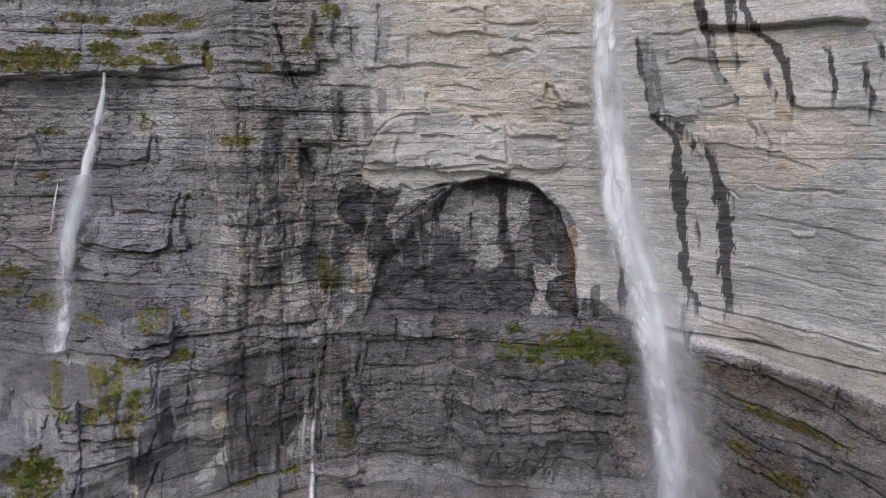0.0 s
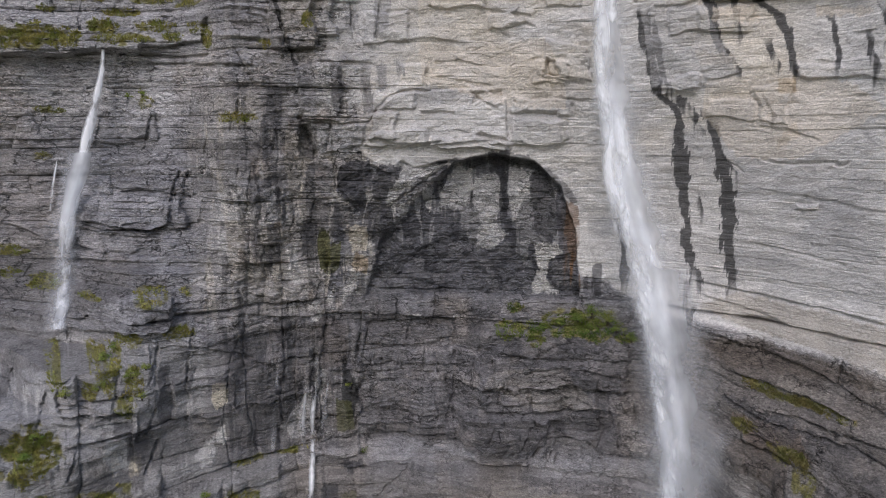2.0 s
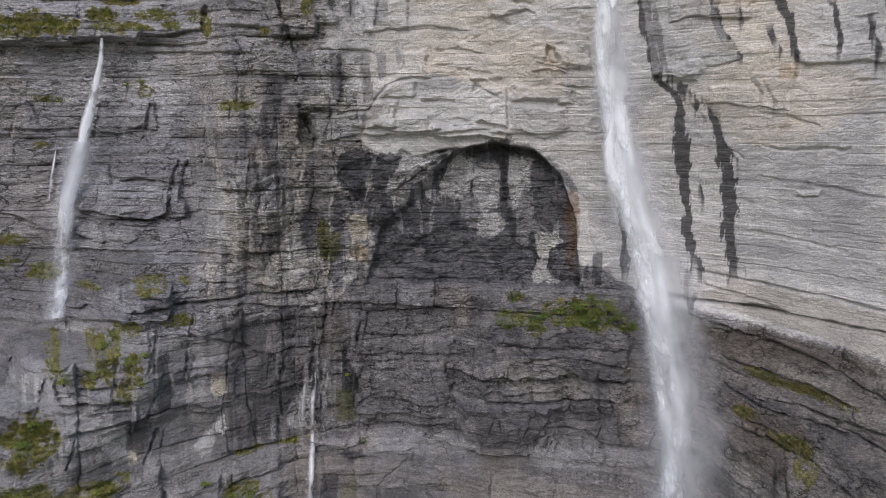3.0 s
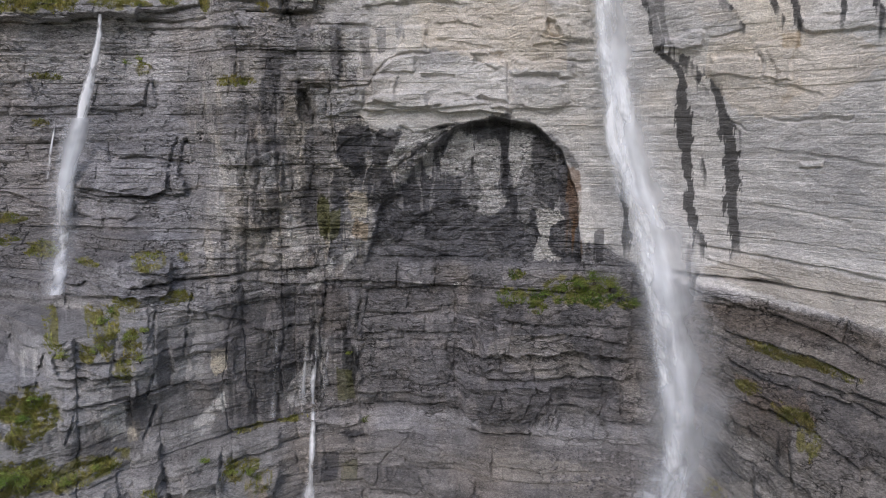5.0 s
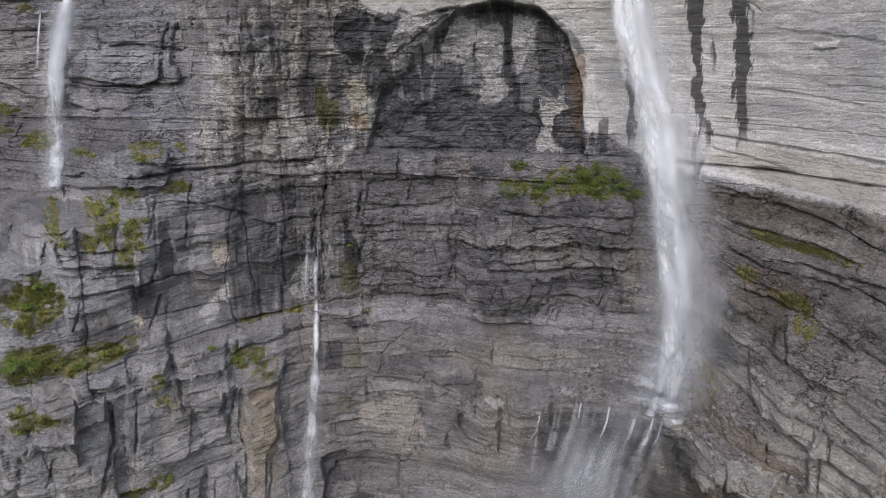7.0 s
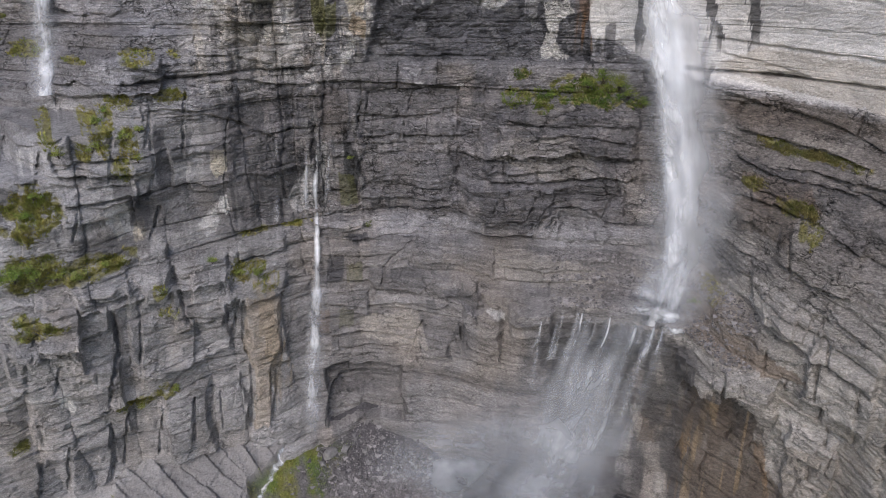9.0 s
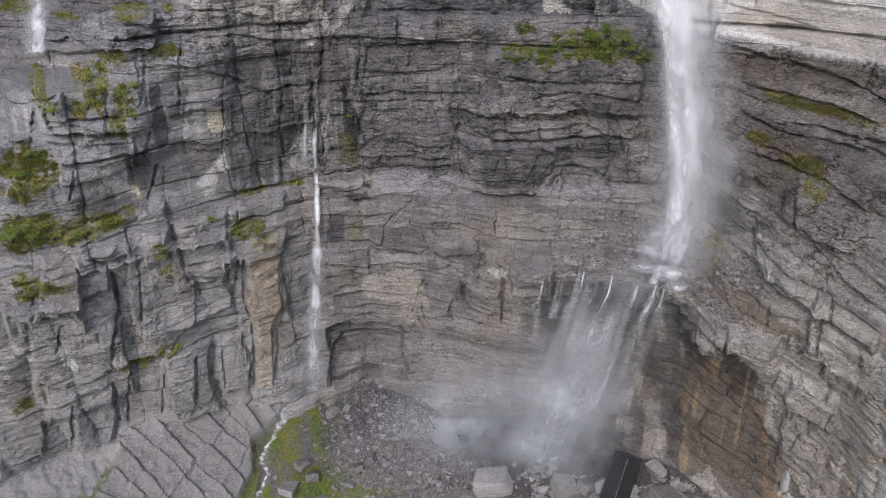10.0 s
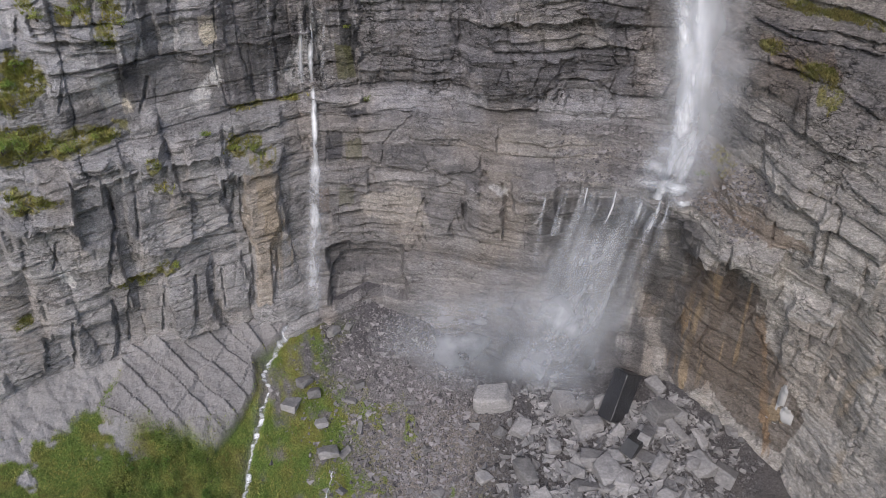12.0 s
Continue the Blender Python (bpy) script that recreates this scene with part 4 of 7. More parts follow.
    # flakes: broken scarps, longer than high
    flake = stepped(fbm(s / 8.5 + 0.5 * fbm(s / 4, z / 3, 55, 2), z / 4.6 + 0.35 * vnoise(s / 5, z / 5, 63), 56, 4, 0.55), 5)
    out += flake * (1.0 * rough * calm + 0.45 * pale * smooth(108, 150, z) * smooth(20, 6, b) + 0.26 * pale + 1.3 * arch)
    small = stepped(fbm(s / 2.6, z / 1.5, 62, 4, 0.6), 4, 0.18)
    out += small * (0.85 * rough * calm + 0.24 * pale + 0.5 * arch)
    out += 0.5 * rough * calm * fbm(s / 2.2, z / 1.8, 53, 4, 0.6)
    return R - out - carve(b, z)


def streaks(s, z, width, length, seed):
    """Dark runs with ragged ends, 0 to 1."""
    return smooth(0.12, 0.19, fbm(s / width + 0.3 * vnoise(s / 6, z / 12, seed + 5), z / length, seed, 4, 0.6))


def run(b, z, path, wide, seed):
    """One dark run of water down the wall: path is (bearing, height) from its head to its foot."""
    p = np.array(path, float)
    o = np.argsort(p[:, 1])
    c = np.interp(z, p[o, 1], p[o, 0]) + 0.22 * fbm(z / 6, z * 0 + seed, seed, 3)
    w = wide * (0.85 + 0.6 * fbm(z / 6, z * 0 + 3.3, seed + 1, 3)) / M_PER_DEG
    d = np.abs(b - c) / np.maximum(w, 0.03)
    rag = 1.0 * fbm(b * M_PER_DEG / 0.8, z / 3.5, seed + 2, 4, 0.65)
    inside = smooth(1.06, 0.94, d + rag)
    s = b * M_PER_DEG
    head = smooth(p[:, 1].max() + 1, p[:, 1].max() - 2, z + 2 * vnoise(s / 1.2, s * 0, seed + 3))
    foot = smooth(p[:, 1].min() - 3, p[:, 1].min() + 3, z + 4 * vnoise(s / 0.7, s * 0, seed + 4))
    return inside * head * foot


def spot(b, z, b0, z0, half_w, half_h, seed):
    s = (b - b0) * M_PER_DEG
    d = np.hypot(s / half_w, (z - z0) / half_h) + 0.55 * fbm(b * M_PER_DEG / (0.5 * half_w + 0.4), z / (0.8 * half_h + 0.4), seed, 4)
    return smooth(1.0, 0.9, d)


def cliff_mineral(b, z):
    """Rock colour (linear) and wetness at bearing b and height z."""
    s = b * M_PER_DEG
    pale, arch, streak, tier = zones(b, z)
    warp = bed_warp(s, z)
    tone = 1.0
    soft = smooth(-11.5, -17, b) * smooth(116, 106, z) + smooth(18, 22, b) * smooth(114, 106, z)
    for level, amount in ((0, 0.09), (1, 0.11), (2, 0.11)):
        k, f, thick = beds_at(s, z + warp, level)
        tone = tone * (1 + (1 - 0.72 * pale) * (1 - 0.35 * soft) * (amount * 2 * (lattice(k, k * 0, 60 + level) - 0.5) + amount * vnoise(s / 18, k * 2.3, 66 + level)))
        if level < 2:
            step, _ = joints(s + (lattice(k, k * 0, 98) - 0.5) * 0.9 * z, k, (13, 6.0)[level], 100 + level)
            tone = tone * (1 + (1 - 0.7 * pale) * (1 - 0.6 * arch) * (1 - 0.5 * soft) * (0.24, 0.22)[level] * (step - 0.5))
    tone = tone * (1 + 0.16 * fbm(s / 3, z / 2.2, 33, 4, 0.6))

    def mix(c, other, f):
        return c + (np.asarray(other, np.float32) - c) * f[..., None].astype(np.float32)

    grey = np.zeros(b.shape + (3,), np.float32) + np.array((0.305, 0.297, 0.306), np.float32)
    grey = mix(grey, (0.40, 0.385, 0.385), smooth(158, 175, z) * smooth(-16, -20, b))
    low = smooth(76, 66, z + 2 * fbm(s / 10, z / 10, 35, 3))
    c = mix(grey, (0.2, 0.188, 0.182), low)
    c = mix(c, (0.32, 0.31, 0.306), smooth(-12, -17, b) * smooth(116, 108, z) * 0.9)
    c = mix(c, (0.32, 0.307, 0.30), smooth(-12, -17, b) * smooth(92, 76, z + 4 * fbm(s / 9, z / 9, 74, 3)) * 0.9)
    c = mix(c, (0.185, 0.176, 0.179), tier)
    c = mix(c, (0.24, 0.222, 0.215), tier * 0.8 * smooth(0.0, 0.3, fbm(s / 6, z / 5, 76, 4)))
    c = mix(c, (0.095, 0.092, 0.095), tier * 0.55 * smooth(0.1, 0.35, fbm(s / 4 + 7, z / 4, 77, 4)))
    c = mix(c, (0.205, 0.183, 0.163), smooth(15, 19, b) * smooth(116, 110, z) * 0.85)
    c = mix(c, (0.375, 0.352, 0.322), smooth(17, 22, b) * smooth(92, 66, z + 5 * fbm(s / 9, z / 9, 75, 3)) * 0.85)
    warm = smooth(-0.25, 0.45, fbm(s / 26, z / 12, 37, 4))
    palec = mix(np.zeros(c.shape) + (0.54, 0.52, 0.50), (0.57, 0.52, 0.45), warm * smooth(150, 172, z + 6 * vnoise(s / 12, z / 12, 39)))
    palec = mix(palec, (0.36, 0.35, 0.345), smooth(0.1, 0.5, fbm(s / 16 + 3, z / 7, 43, 4)) * 0.8)
    mid = smooth(-14.5, -8.5, b + 2.5 * fbm(s / 7, z / 9, 68, 4)) * smooth(148, 160, z + 9 * fbm(s / 6, z / 8, 69, 4)) * (1 - pale) * (1 - arch)
    c = mix(c, (0.45, 0.43, 0.415), mid * 0.85)
    tan = smooth(0.05, 0.5, fbm(s / 13, z / 22, 71, 4)) * (1 - pale) * (1 - arch)
    c = mix(c, (0.33, 0.275, 0.22), 0.3 * tan)
    c = mix(c, palec, pale)
    # darker colour within the arch, strongest in its deep part
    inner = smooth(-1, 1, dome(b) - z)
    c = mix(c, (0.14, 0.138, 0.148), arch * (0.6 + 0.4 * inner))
    wet = 0.15 + 0.45 * arch + 0.25 * tier
    # streaked buttress: dark runs and pale lime curtains
    st = streaks(s, z, 1.7, 26, 45) * (1 - 0.5 * mid)
    c = mix(c, (0.48, 0.45, 0.42), streak * 0.7)
    c = mix(c, (0.12, 0.116, 0.114), streak * st * 0.5)
    lime = streaks(s + 40, z, 2.1, 16, 46)
    c = mix(c, (0.50, 0.46, 0.41), streak * (1 - st) * lime * 0.9)
    c = mix(c, (0.40, 0.375, 0.35), streak * (1 - st) * smooth(0.12, 0.22, fbm(s / 6, z / 5, 72, 4)) * 0.8)
    c = mix(c, (0.25, 0.17, 0.10), streak * smooth(0.3, 0.6, fbm(s / 4, z / 7, 47, 3)) * 0.35)
    # lime curtains under the roof of the arch
    cur = smooth(-0.02, 0.06, fbm(s / 2.3 + 0.5 * vnoise(s / 3, z / 9, 64), z / 34, 48, 4, 0.6)) * smooth(134.5, 136.5, z + 9 * vnoise(s / 1.8, s * 0, 49) + 5 * fbm(s / 2, z / 3, 65, 3))
    cur = cur * np.where(inner > 0.5, 1.0, 0.55)
    c = mix(c, (0.58, 0.565, 0.55), arch * cur * 0.35 * smooth(-6.5, -3, b))
    c = mix(c, (0.37, 0.355, 0.34), arch * (1 - inner) * smooth(-0.1, 0.05, fbm(s / 3.5, z / 6, 73, 4)) * 0.85)
    c = mix(c, (0.50, 0.47, 0.43), arch * (1 - inner) * streaks(s + 5, z, 1.6, 12, 66) * 0.8)
    # near-black blotches in the arch between the curtains
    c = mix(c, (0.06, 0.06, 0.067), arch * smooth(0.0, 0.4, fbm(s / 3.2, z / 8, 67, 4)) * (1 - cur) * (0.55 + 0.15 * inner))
    c = mix(c, (0.22, 0.215, 0.22), arch * (1 - cur) * smooth(0.12, 0.26, fbm(s / 3.2, z / 4, 57, 4)) * 0.75)
    rim = arch * smooth(1.3, 0.2, np.abs(b - 10.6)) * smooth(118, 126, z) * smooth(152, 140, z)
    c = mix(c, (0.20, 0.115, 0.06), rim * smooth(0.0, 0.4, fbm(s / 0.8, z / 14, 58, 3)))
    # seepage in the dark tier and the terraces
    seep = streaks(s + 70, z, 1.4, 22, 59)
    c = mix(c, (0.075, 0.075, 0.078), seep * 0.6 * np.maximum(tier * smooth(4, -6, b), 0.35 * smooth(-8, -14, b) * smooth(112, 100, z) * smooth(66, 78, z)))
    c = mix(c, (0.27, 0.26, 0.25), 0.5 * tier * streaks(s + 90, z, 1.2, 14, 61) * smooth(2, -8, b))
    wet = np.maximum(wet, 0.8 * seep * tier)
    c = c * tone[..., None]
    # black runs on the pale wall
    for n, (path, wide) in enumerate(RUNS):
        m = near(b, z, path, 9)
        if m:
            r = run(b[m], z[m], path, wide, 200 + 9 * n)
            c[m] = mix(c[m], (0.062, 0.060, 0.060), r * 0.93)
            wet[m] = np.maximum(wet[m], r * 0.7)
    for n, (b0, z0, w, h, colour) in enumerate(SPOTS):
        m = near(b, z, np.array(((b0, z0 - h), (b0, z0 + h))), 1.8 * w)
        if m:
            c[m] = mix(c[m], colour, 0.9 * spot(b[m], z[m], b0, z0, w, h, 400 + 7 * n))
    for n, (colour, strength, p) in enumerate(STAINS):
        m = near(b, z, p, 4)
        if m:
            s1, z1 = s[m], z[m]
            d, within = line_gap(s1, z1, p, True)
            d = np.where(within, d, -d) + 1.0 * fbm(s1 / 0.9, z1 / 4.5, 161 + n % 5, 4, 0.65)
            t = smooth(-0.25, 0.05, d) * (0.88 + 0.12 * smooth(-0.3, 0.3, fbm(s1 / 2, z1 / 4, 171 + n % 7, 3)))
            c[m] = mix(c[m], colour, strength * t)
            if sum(colour) < 0.4:
                wet[m] = np.maximum(wet[m], 0.6 * strength * t)
    # thin soil and turf on ledges
    for n, (b0, z0, w, h) in enumerate(TURF):
        m = near(b, z, np.array(((b0 - w / M_PER_DEG, z0 - h), (b0 + w / M_PER_DEG, z0 + h))), 3)
        if m:
            t = spot(b[m], z[m], b0, z0, w, h, 600 + 5 * n)
            c[m] = mix(c[m], (0.20, 0.185, 0.065), t * 0.9 * smooth(-0.25, 0.25, fbm(s[m] / 1.6, z[m] / 1.1, 605, 3)))
    # ochre columns and rust in the gorge
    c = mix(c, (0.39, 0.31, 0.215), 0.5 * run(b, z, ((-16.0, 66), (-15.8, 50), (-15.4, 30)), 3.4, 301) * smooth(-0.5, 0.1, fbm(s / 2.5, z / 9, 302, 4)))
    c = mix(c, (0.36, 0.24, 0.12), 0.8 * run(b, z, ((22.2, 46), (21.2, 8)), 1.6, 303))
    c = mix(c, (0.30, 0.19, 0.10), 0.6 * run(b, z, ((27.6, 34), (31.0, -6)), 1.4, 305))
    # wet brown gorge wall; the overhang's shade is put into this colour too
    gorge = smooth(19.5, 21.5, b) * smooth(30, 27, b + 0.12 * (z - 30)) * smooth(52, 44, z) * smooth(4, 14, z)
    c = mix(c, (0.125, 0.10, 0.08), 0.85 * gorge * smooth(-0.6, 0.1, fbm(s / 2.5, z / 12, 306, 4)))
    c = mix(c, (0.34, 0.25, 0.15), 0.6 * gorge * smooth(0.15, 0.35, fbm(s / 2.2, z / 22, 307, 4)))
    soil = smooth(19.5, 21, b) * smooth(28, 25.5, b) * smooth(57, 59, z) * smooth(73, 66, z + 0.8 * (b - 22))
    c = mix(c, (0.20, 0.165, 0.135), 0.8 * soil)
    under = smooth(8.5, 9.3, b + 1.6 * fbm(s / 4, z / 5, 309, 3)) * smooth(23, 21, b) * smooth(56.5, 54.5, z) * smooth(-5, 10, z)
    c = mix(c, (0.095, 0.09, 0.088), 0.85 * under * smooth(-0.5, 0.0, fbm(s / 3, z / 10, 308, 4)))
    wet = np.maximum(wet, 0.8 * np.maximum(gorge, under))
    return np.concatenate([np.clip(c * (1 + 0.09 * fbm(s / 1.5, z / 1.2, 34, 3, 0.6))[..., None], 0.02, 0.75), np.clip(wet, 0, 1)[..., None]], -1)


# grass on ledges: bearing, height, half width and half height in metres
TURF = []


def turf(*row):
    TURF.append(row)


turf(-21.1, 203.3, 6.5, 2.0)
turf(-19.0, 201.0, 3.5, 1.1)
turf(-29.2, 191.8, 10.1, 2.9)
turf(-30.3, 188.8, 5.5, 1.8)
turf(-27.4, 190.0, 3.6, 2.5)
turf(-24.8, 194.4, 3.3, 2.9)
turf(-23.8, 190.6, 7.0, 1.9)
turf(-21.3, 194.7, 4.6, 2.1)
turf(-23.7, 199.2, 4.5, 1.3)
turf(-20.2, 190.9, 2.4, 1.7)
turf(-17.8, 190.8, 1.7, 3.0)
turf(-18.7, 193.4, 2.0, 1.4)
turf(-13.7, 187.9, 1.9, 1.4)
turf(-16.1, 168.9, 4.7, 1.3)
turf(-22.4, 173.6, 2.1, 1.6)
turf(-28.6, 171.6, 3.4, 1.1)
turf(-29.4, 158.3, 2.2, 1.1)
turf(-28.3, 199.9, 1.9, 1.0)
turf(-26.5, 203.6, 3.8, 1.3)
turf(-24.9, 203.5, 2.6, 1.1)
turf(-10.4, 193.9, 1.6, 2.2)
turf(-8.7, 202.1, 2.5, 2.2)
turf(-31.8, 131.8, 4.1, 1.9)
turf(-29.8, 123.6, 4.3, 2.5)
turf(-31.9, 125.2, 2.6, 1.7)
turf(-27.1, 121.7, 2.6, 1.0)
turf(-22.9, 123.2, 4.6, 1.4)
turf(-20.4, 123.1, 1.9, 0.9)
turf(-21.0, 114.2, 3.9, 1.8)
turf(-24.6, 113.7, 3.3, 1.8)
turf(-29.8, 107.5, 2.1, 3.2)
turf(-26.4, 107.4, 2.3, 4.4)
turf(-24.5, 104.5, 2.3, 4.1)
turf(-25.2, 99.2, 2.6, 2.6)
turf(-27.6, 103.6, 1.8, 2.0)
turf(-27.2, 109.2, 1.6, 2.2)
turf(-25.8, 110.0, 1.9, 2.8)
turf(-31.6, 92.6, 5.2, 5.2)
turf(-33.1, 90.7, 3.5, 3.2)
turf(5.5, 109.5, 4.1, 2.2)
turf(7.6, 108.5, 3.4, 3.1)
turf(10.1, 111.2, 6.4, 3.8)
turf(12.4, 109.9, 4.8, 2.9)
turf(14.7, 108.2, 2.5, 1.3)
turf(5.9, 115.4, 2.2, 1.6)
turf(24.1, 103.6, 2.1, 1.2)
turf(25.4, 102.7, 3.8, 1.2)
turf(27.7, 102.4, 3.7, 1.2)
turf(29.6, 102.2, 3.1, 1.1)
turf(30.8, 102.2, 2.2, 0.8)
turf(23.9, 94.5, 2.6, 1.3)
turf(26.9, 92.0, 4.1, 2.2)
turf(28.1, 91.9, 2.2, 1.6)
turf(-31.1, 92.1, 4.3, 3.7)
turf(-32.4, 87.7, 2.8, 2.2)
turf(-29.2, 77.8, 12.6, 2.1)
turf(-32.5, 78.9, 6.9, 4.2)
turf(-27.2, 77.6, 4.3, 1.3)
turf(-32.9, 67.7, 6.8, 1.8)
turf(-34.1, 70.3, 2.7, 1.2)
turf(-17.2, 66.8, 5.3, 2.1)
turf(-15.7, 63.1, 3.5, 1.8)
turf(-17.9, 68.6, 1.8, 2.1)
turf(-16.2, 74.6, 5.6, 0.9)
turf(-12.7, 74.6, 4.1, 0.8)
turf(-23.7, 62.9, 2.5, 1.1)
turf(-24.2, 69.2, 1.9, 2.2)
turf(-26.9, 39.6, 3.1, 1.7)
turf(-25.2, 41.3, 2.2, 2.5)
turf(-28.4, 39.9, 2.7, 1.1)
turf(-36.4, 38.2, 2.5, 1.6)
turf(-24.4, 40.4, 1.7, 0.8)
turf(22.2, 68.0, 3.6, 1.7)
turf(24.1, 94.7, 3.2, 1.2)
turf(27.3, 92.6, 3.0, 1.2)
turf(28.2, 92.0, 1.6, 1.6)
turf(26.1, 102.1, 4.4, 0.9)
turf(28.1, 102.5, 5.2, 1.0)
turf(28.5, 89.2, 2.6, 1.8)
BLACK, LIME, CREAM, MOSS = (0.055, 0.055, 0.055), (0.62, 0.60, 0.57), (0.58, 0.52, 0.42), (0.10, 0.10, 0.03)
flow(0.8, 4.8, 158, 5.0, 141)
flow(0.5, 2.2, 157, 2.4, 144)
flow(0.9, 13.9, 157, 14.6, 125)
flow(0.7, -8.3, 102, -8.0, 82)
flow(0.6, -13.0, 200, -11.0, 176)
flow(0.6, 19.8, 118, 19.6, 110)
flow(1.5, 15.02, 193, 15.53, 185.4, 16.02, 180, 16.51, 174.2, 17.54, 171.4, 18.09, 167.2, 18.42, 161.8, 18.6, 155.2, 18.7, 148.1, 18.97, 140.7, 19.35, 131.6, 19.85, 125.7)
flow(0.8, 15.76, 192.9, 16.05, 186.6, 16.58, 181.3, 17.24, 175.1)
flow(1.9, 17.25, 174.2, 18.25, 173.1, 18.88, 168.9)
flow(1.75, 20.17, 168.7, 20.81, 163.7, 21.14, 157.8, 21.64, 152.1, 21.96, 144.7, 22.11, 135.8, 22.53, 125.4)
flow(0.5, 21.36, 159.3, 22.38, 154.9)
flow(1.2, 18.66, 206.3, 19.06, 201, 19.56, 195, 20.22, 188.4, 20.76, 184, 21.52, 180.7, 22.04, 177.9)
flow(1.1, 20.83, 205.4, 21.07, 200.6, 21.45, 194.5, 21.76, 188.5)
flow(1.2, 21.86, 202.8, 22.15, 199.3, 22.93, 194, 24.34, 190.4, 25.15, 186.3, 25.62, 181.5, 25.95, 176.1)
flow(0.8, 23.84, 186, 24.01, 183, 24.41, 179.9)
flow(1.2, 27.68, 190.1, 28.01, 184.8, 28.33, 180.2)
flow(1.1, 30.21, 185.6, 30.38, 180.8, 30.78, 176.5)
flow(0.6, 23.64, 173.7, 24.5, 168.5)
flow(0.7, 30.53, 190.9, 31.21, 184.8)
flow(0.6, 19.16, 124.4, 19.42, 117.8)
flow(0.7, 19.68, 148.6, 20.07, 144.1)
flow(0.5, 18.8, 168.9, 19.83, 164.8)
SPOTS = [
    (-18.3, 84.0, 1.3, 2.8, LIME), (8.0, 121, 2.4, 1.2, LIME), (-9.7, 132, 1.6, 6.5, MOSS), (-12.0, 124, 1.8, 0.7, LIME), (-10.5, 112.8, 1.6, 0.8, LIME),
    (-6.2, 113.2, 1.0, 0.4, LIME), (-2.2, 113, 1.4, 0.4, LIME), (1.0, 112, 1.0, 0.4, LIME), (-8.0, 90, 2.4, 7, BLACK), (31.2, 13, 1.4, 3.4, LIME),
]
# WET_DARK: mostly seepage, also painted shade in deep cracks
WET_DARK, PALE, GREY, ASH, DUSK, DARK = (0.062, 0.061, 0.067), (0.56, 0.545, 0.53), (0.40, 0.39, 0.385), (0.29, 0.28, 0.28), (0.215, 0.205, 0.208), (0.10, 0.096, 0.098)
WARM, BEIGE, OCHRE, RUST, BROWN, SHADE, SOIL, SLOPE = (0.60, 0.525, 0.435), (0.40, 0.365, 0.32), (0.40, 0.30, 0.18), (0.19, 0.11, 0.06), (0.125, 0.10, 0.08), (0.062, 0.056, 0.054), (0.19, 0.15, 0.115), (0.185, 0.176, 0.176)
stain(WET_DARK, 0.9, -8.25, 155.6, -7.07, 157.5, -5.99, 157.1, -5.83, 153.3, -6.48, 149.5, -6.14, 146.1, -6.61, 142, -7.5, 145.1, -8.17, 147.1, -8.45, 151.8)
stain(WET_DARK, 0.9, -5.28, 155.5, -3.82, 157.3, -3.28, 156.1, -3.84, 151.5, -4.31, 147.3, -4.86, 145.9, -5.5, 146.7, -5.86, 146.2, -5.66, 151.7)
stain(WET_DARK, 0.7, -8.4, 146.1, -7.41, 144.6, -7.32, 137.2, -8.45, 138.6, -9.19, 135.7, -8.86, 143.7)
stain(WET_DARK, 0.75, -6.14, 145.3, -5.32, 146.1, -4.32, 145.2, -3.88, 138, -4.36, 131.6, -5.74, 133.8, -6.64, 137.2)
stain(PALE, 0.9, -5.86, 157.1, -3.37, 157.8, -1.09, 155.7, 0.36, 156.4, -0.64, 153.9, -2.01, 151.8, -3.12, 149.2, -3.85, 146.6, -4.41, 144.9, -4.58, 146.9, -3.84, 151.5, -3.1, 155.5)
stain(CREAM, 0.8, -7.72, 139.5, -6.17, 138.9, -6.3, 131.8, -7.35, 131.7)
stain(MOSS, 0.8, -9.16, 133.3, -8.39, 134, -8.52, 126.7, -9.35, 125.1, -9.69, 129)
stain(OCHRE, 0.6, -7.21, 131.7, -6.12, 129.5, -6.42, 125, -7.51, 127.4)
stain(PALE, 0.85, 0, 149.1, 0.5, 153.4, 1.19, 155.7, 2.19, 154.3, 2.38, 149.2, 1.75, 144.4, 0.74, 143.5, -0.28, 145.2)
stain(PALE, 0.8, 2.56, 151.7, 3.56, 152.8, 4.47, 153.4, 4.68, 144.8, 4.06, 139.6, 5.17, 136, 3.8, 131.4, 2.83, 132.7, 2.95, 141.4, 2.39, 145.3)
stain(PALE, 0.9, 5.28, 155.7, 6.9, 155.1, 7.03, 148.7, 6.45, 146, 6.02, 141.2, 5.57, 139.3, 5.22, 148)
stain(LIME, 0.9, 7.39, 133.1, 8.38, 134.4, 9.3, 132.8, 9.58, 131.1, 8.59, 129, 8.44, 124.5, 7.69, 127.4)
stain(LIME, 0.8, 7.17, 121.5, 7.97, 127, 8.64, 121.6, 9.48, 119, 7.28, 119)
stain(LIME, 0.7, -1.56, 149.4, -0.82, 149.4, -1.11, 142.7, -1.56, 144.6)
stain(LIME, 0.6, -3.86, 144.9, -2.85, 146, -3.13, 141.3, -3.64, 140.1)
stain(WET_DARK, 0.85, 3.45, 159.3, 5.35, 160.3, 5.1, 154.4, 4.47, 152.8, 3.74, 154.1)
stain(WET_DARK, 0.85, 4.56, 153.5, 5.19, 153.6, 5.07, 139.4, 4.52, 139.4)
stain(WET_DARK, 0.7, 7.09, 153.6, 8.07, 154.8, 8.83, 148, 9.43, 140, 8.8, 132.9, 7.41, 137.7, 7.04, 145.9)
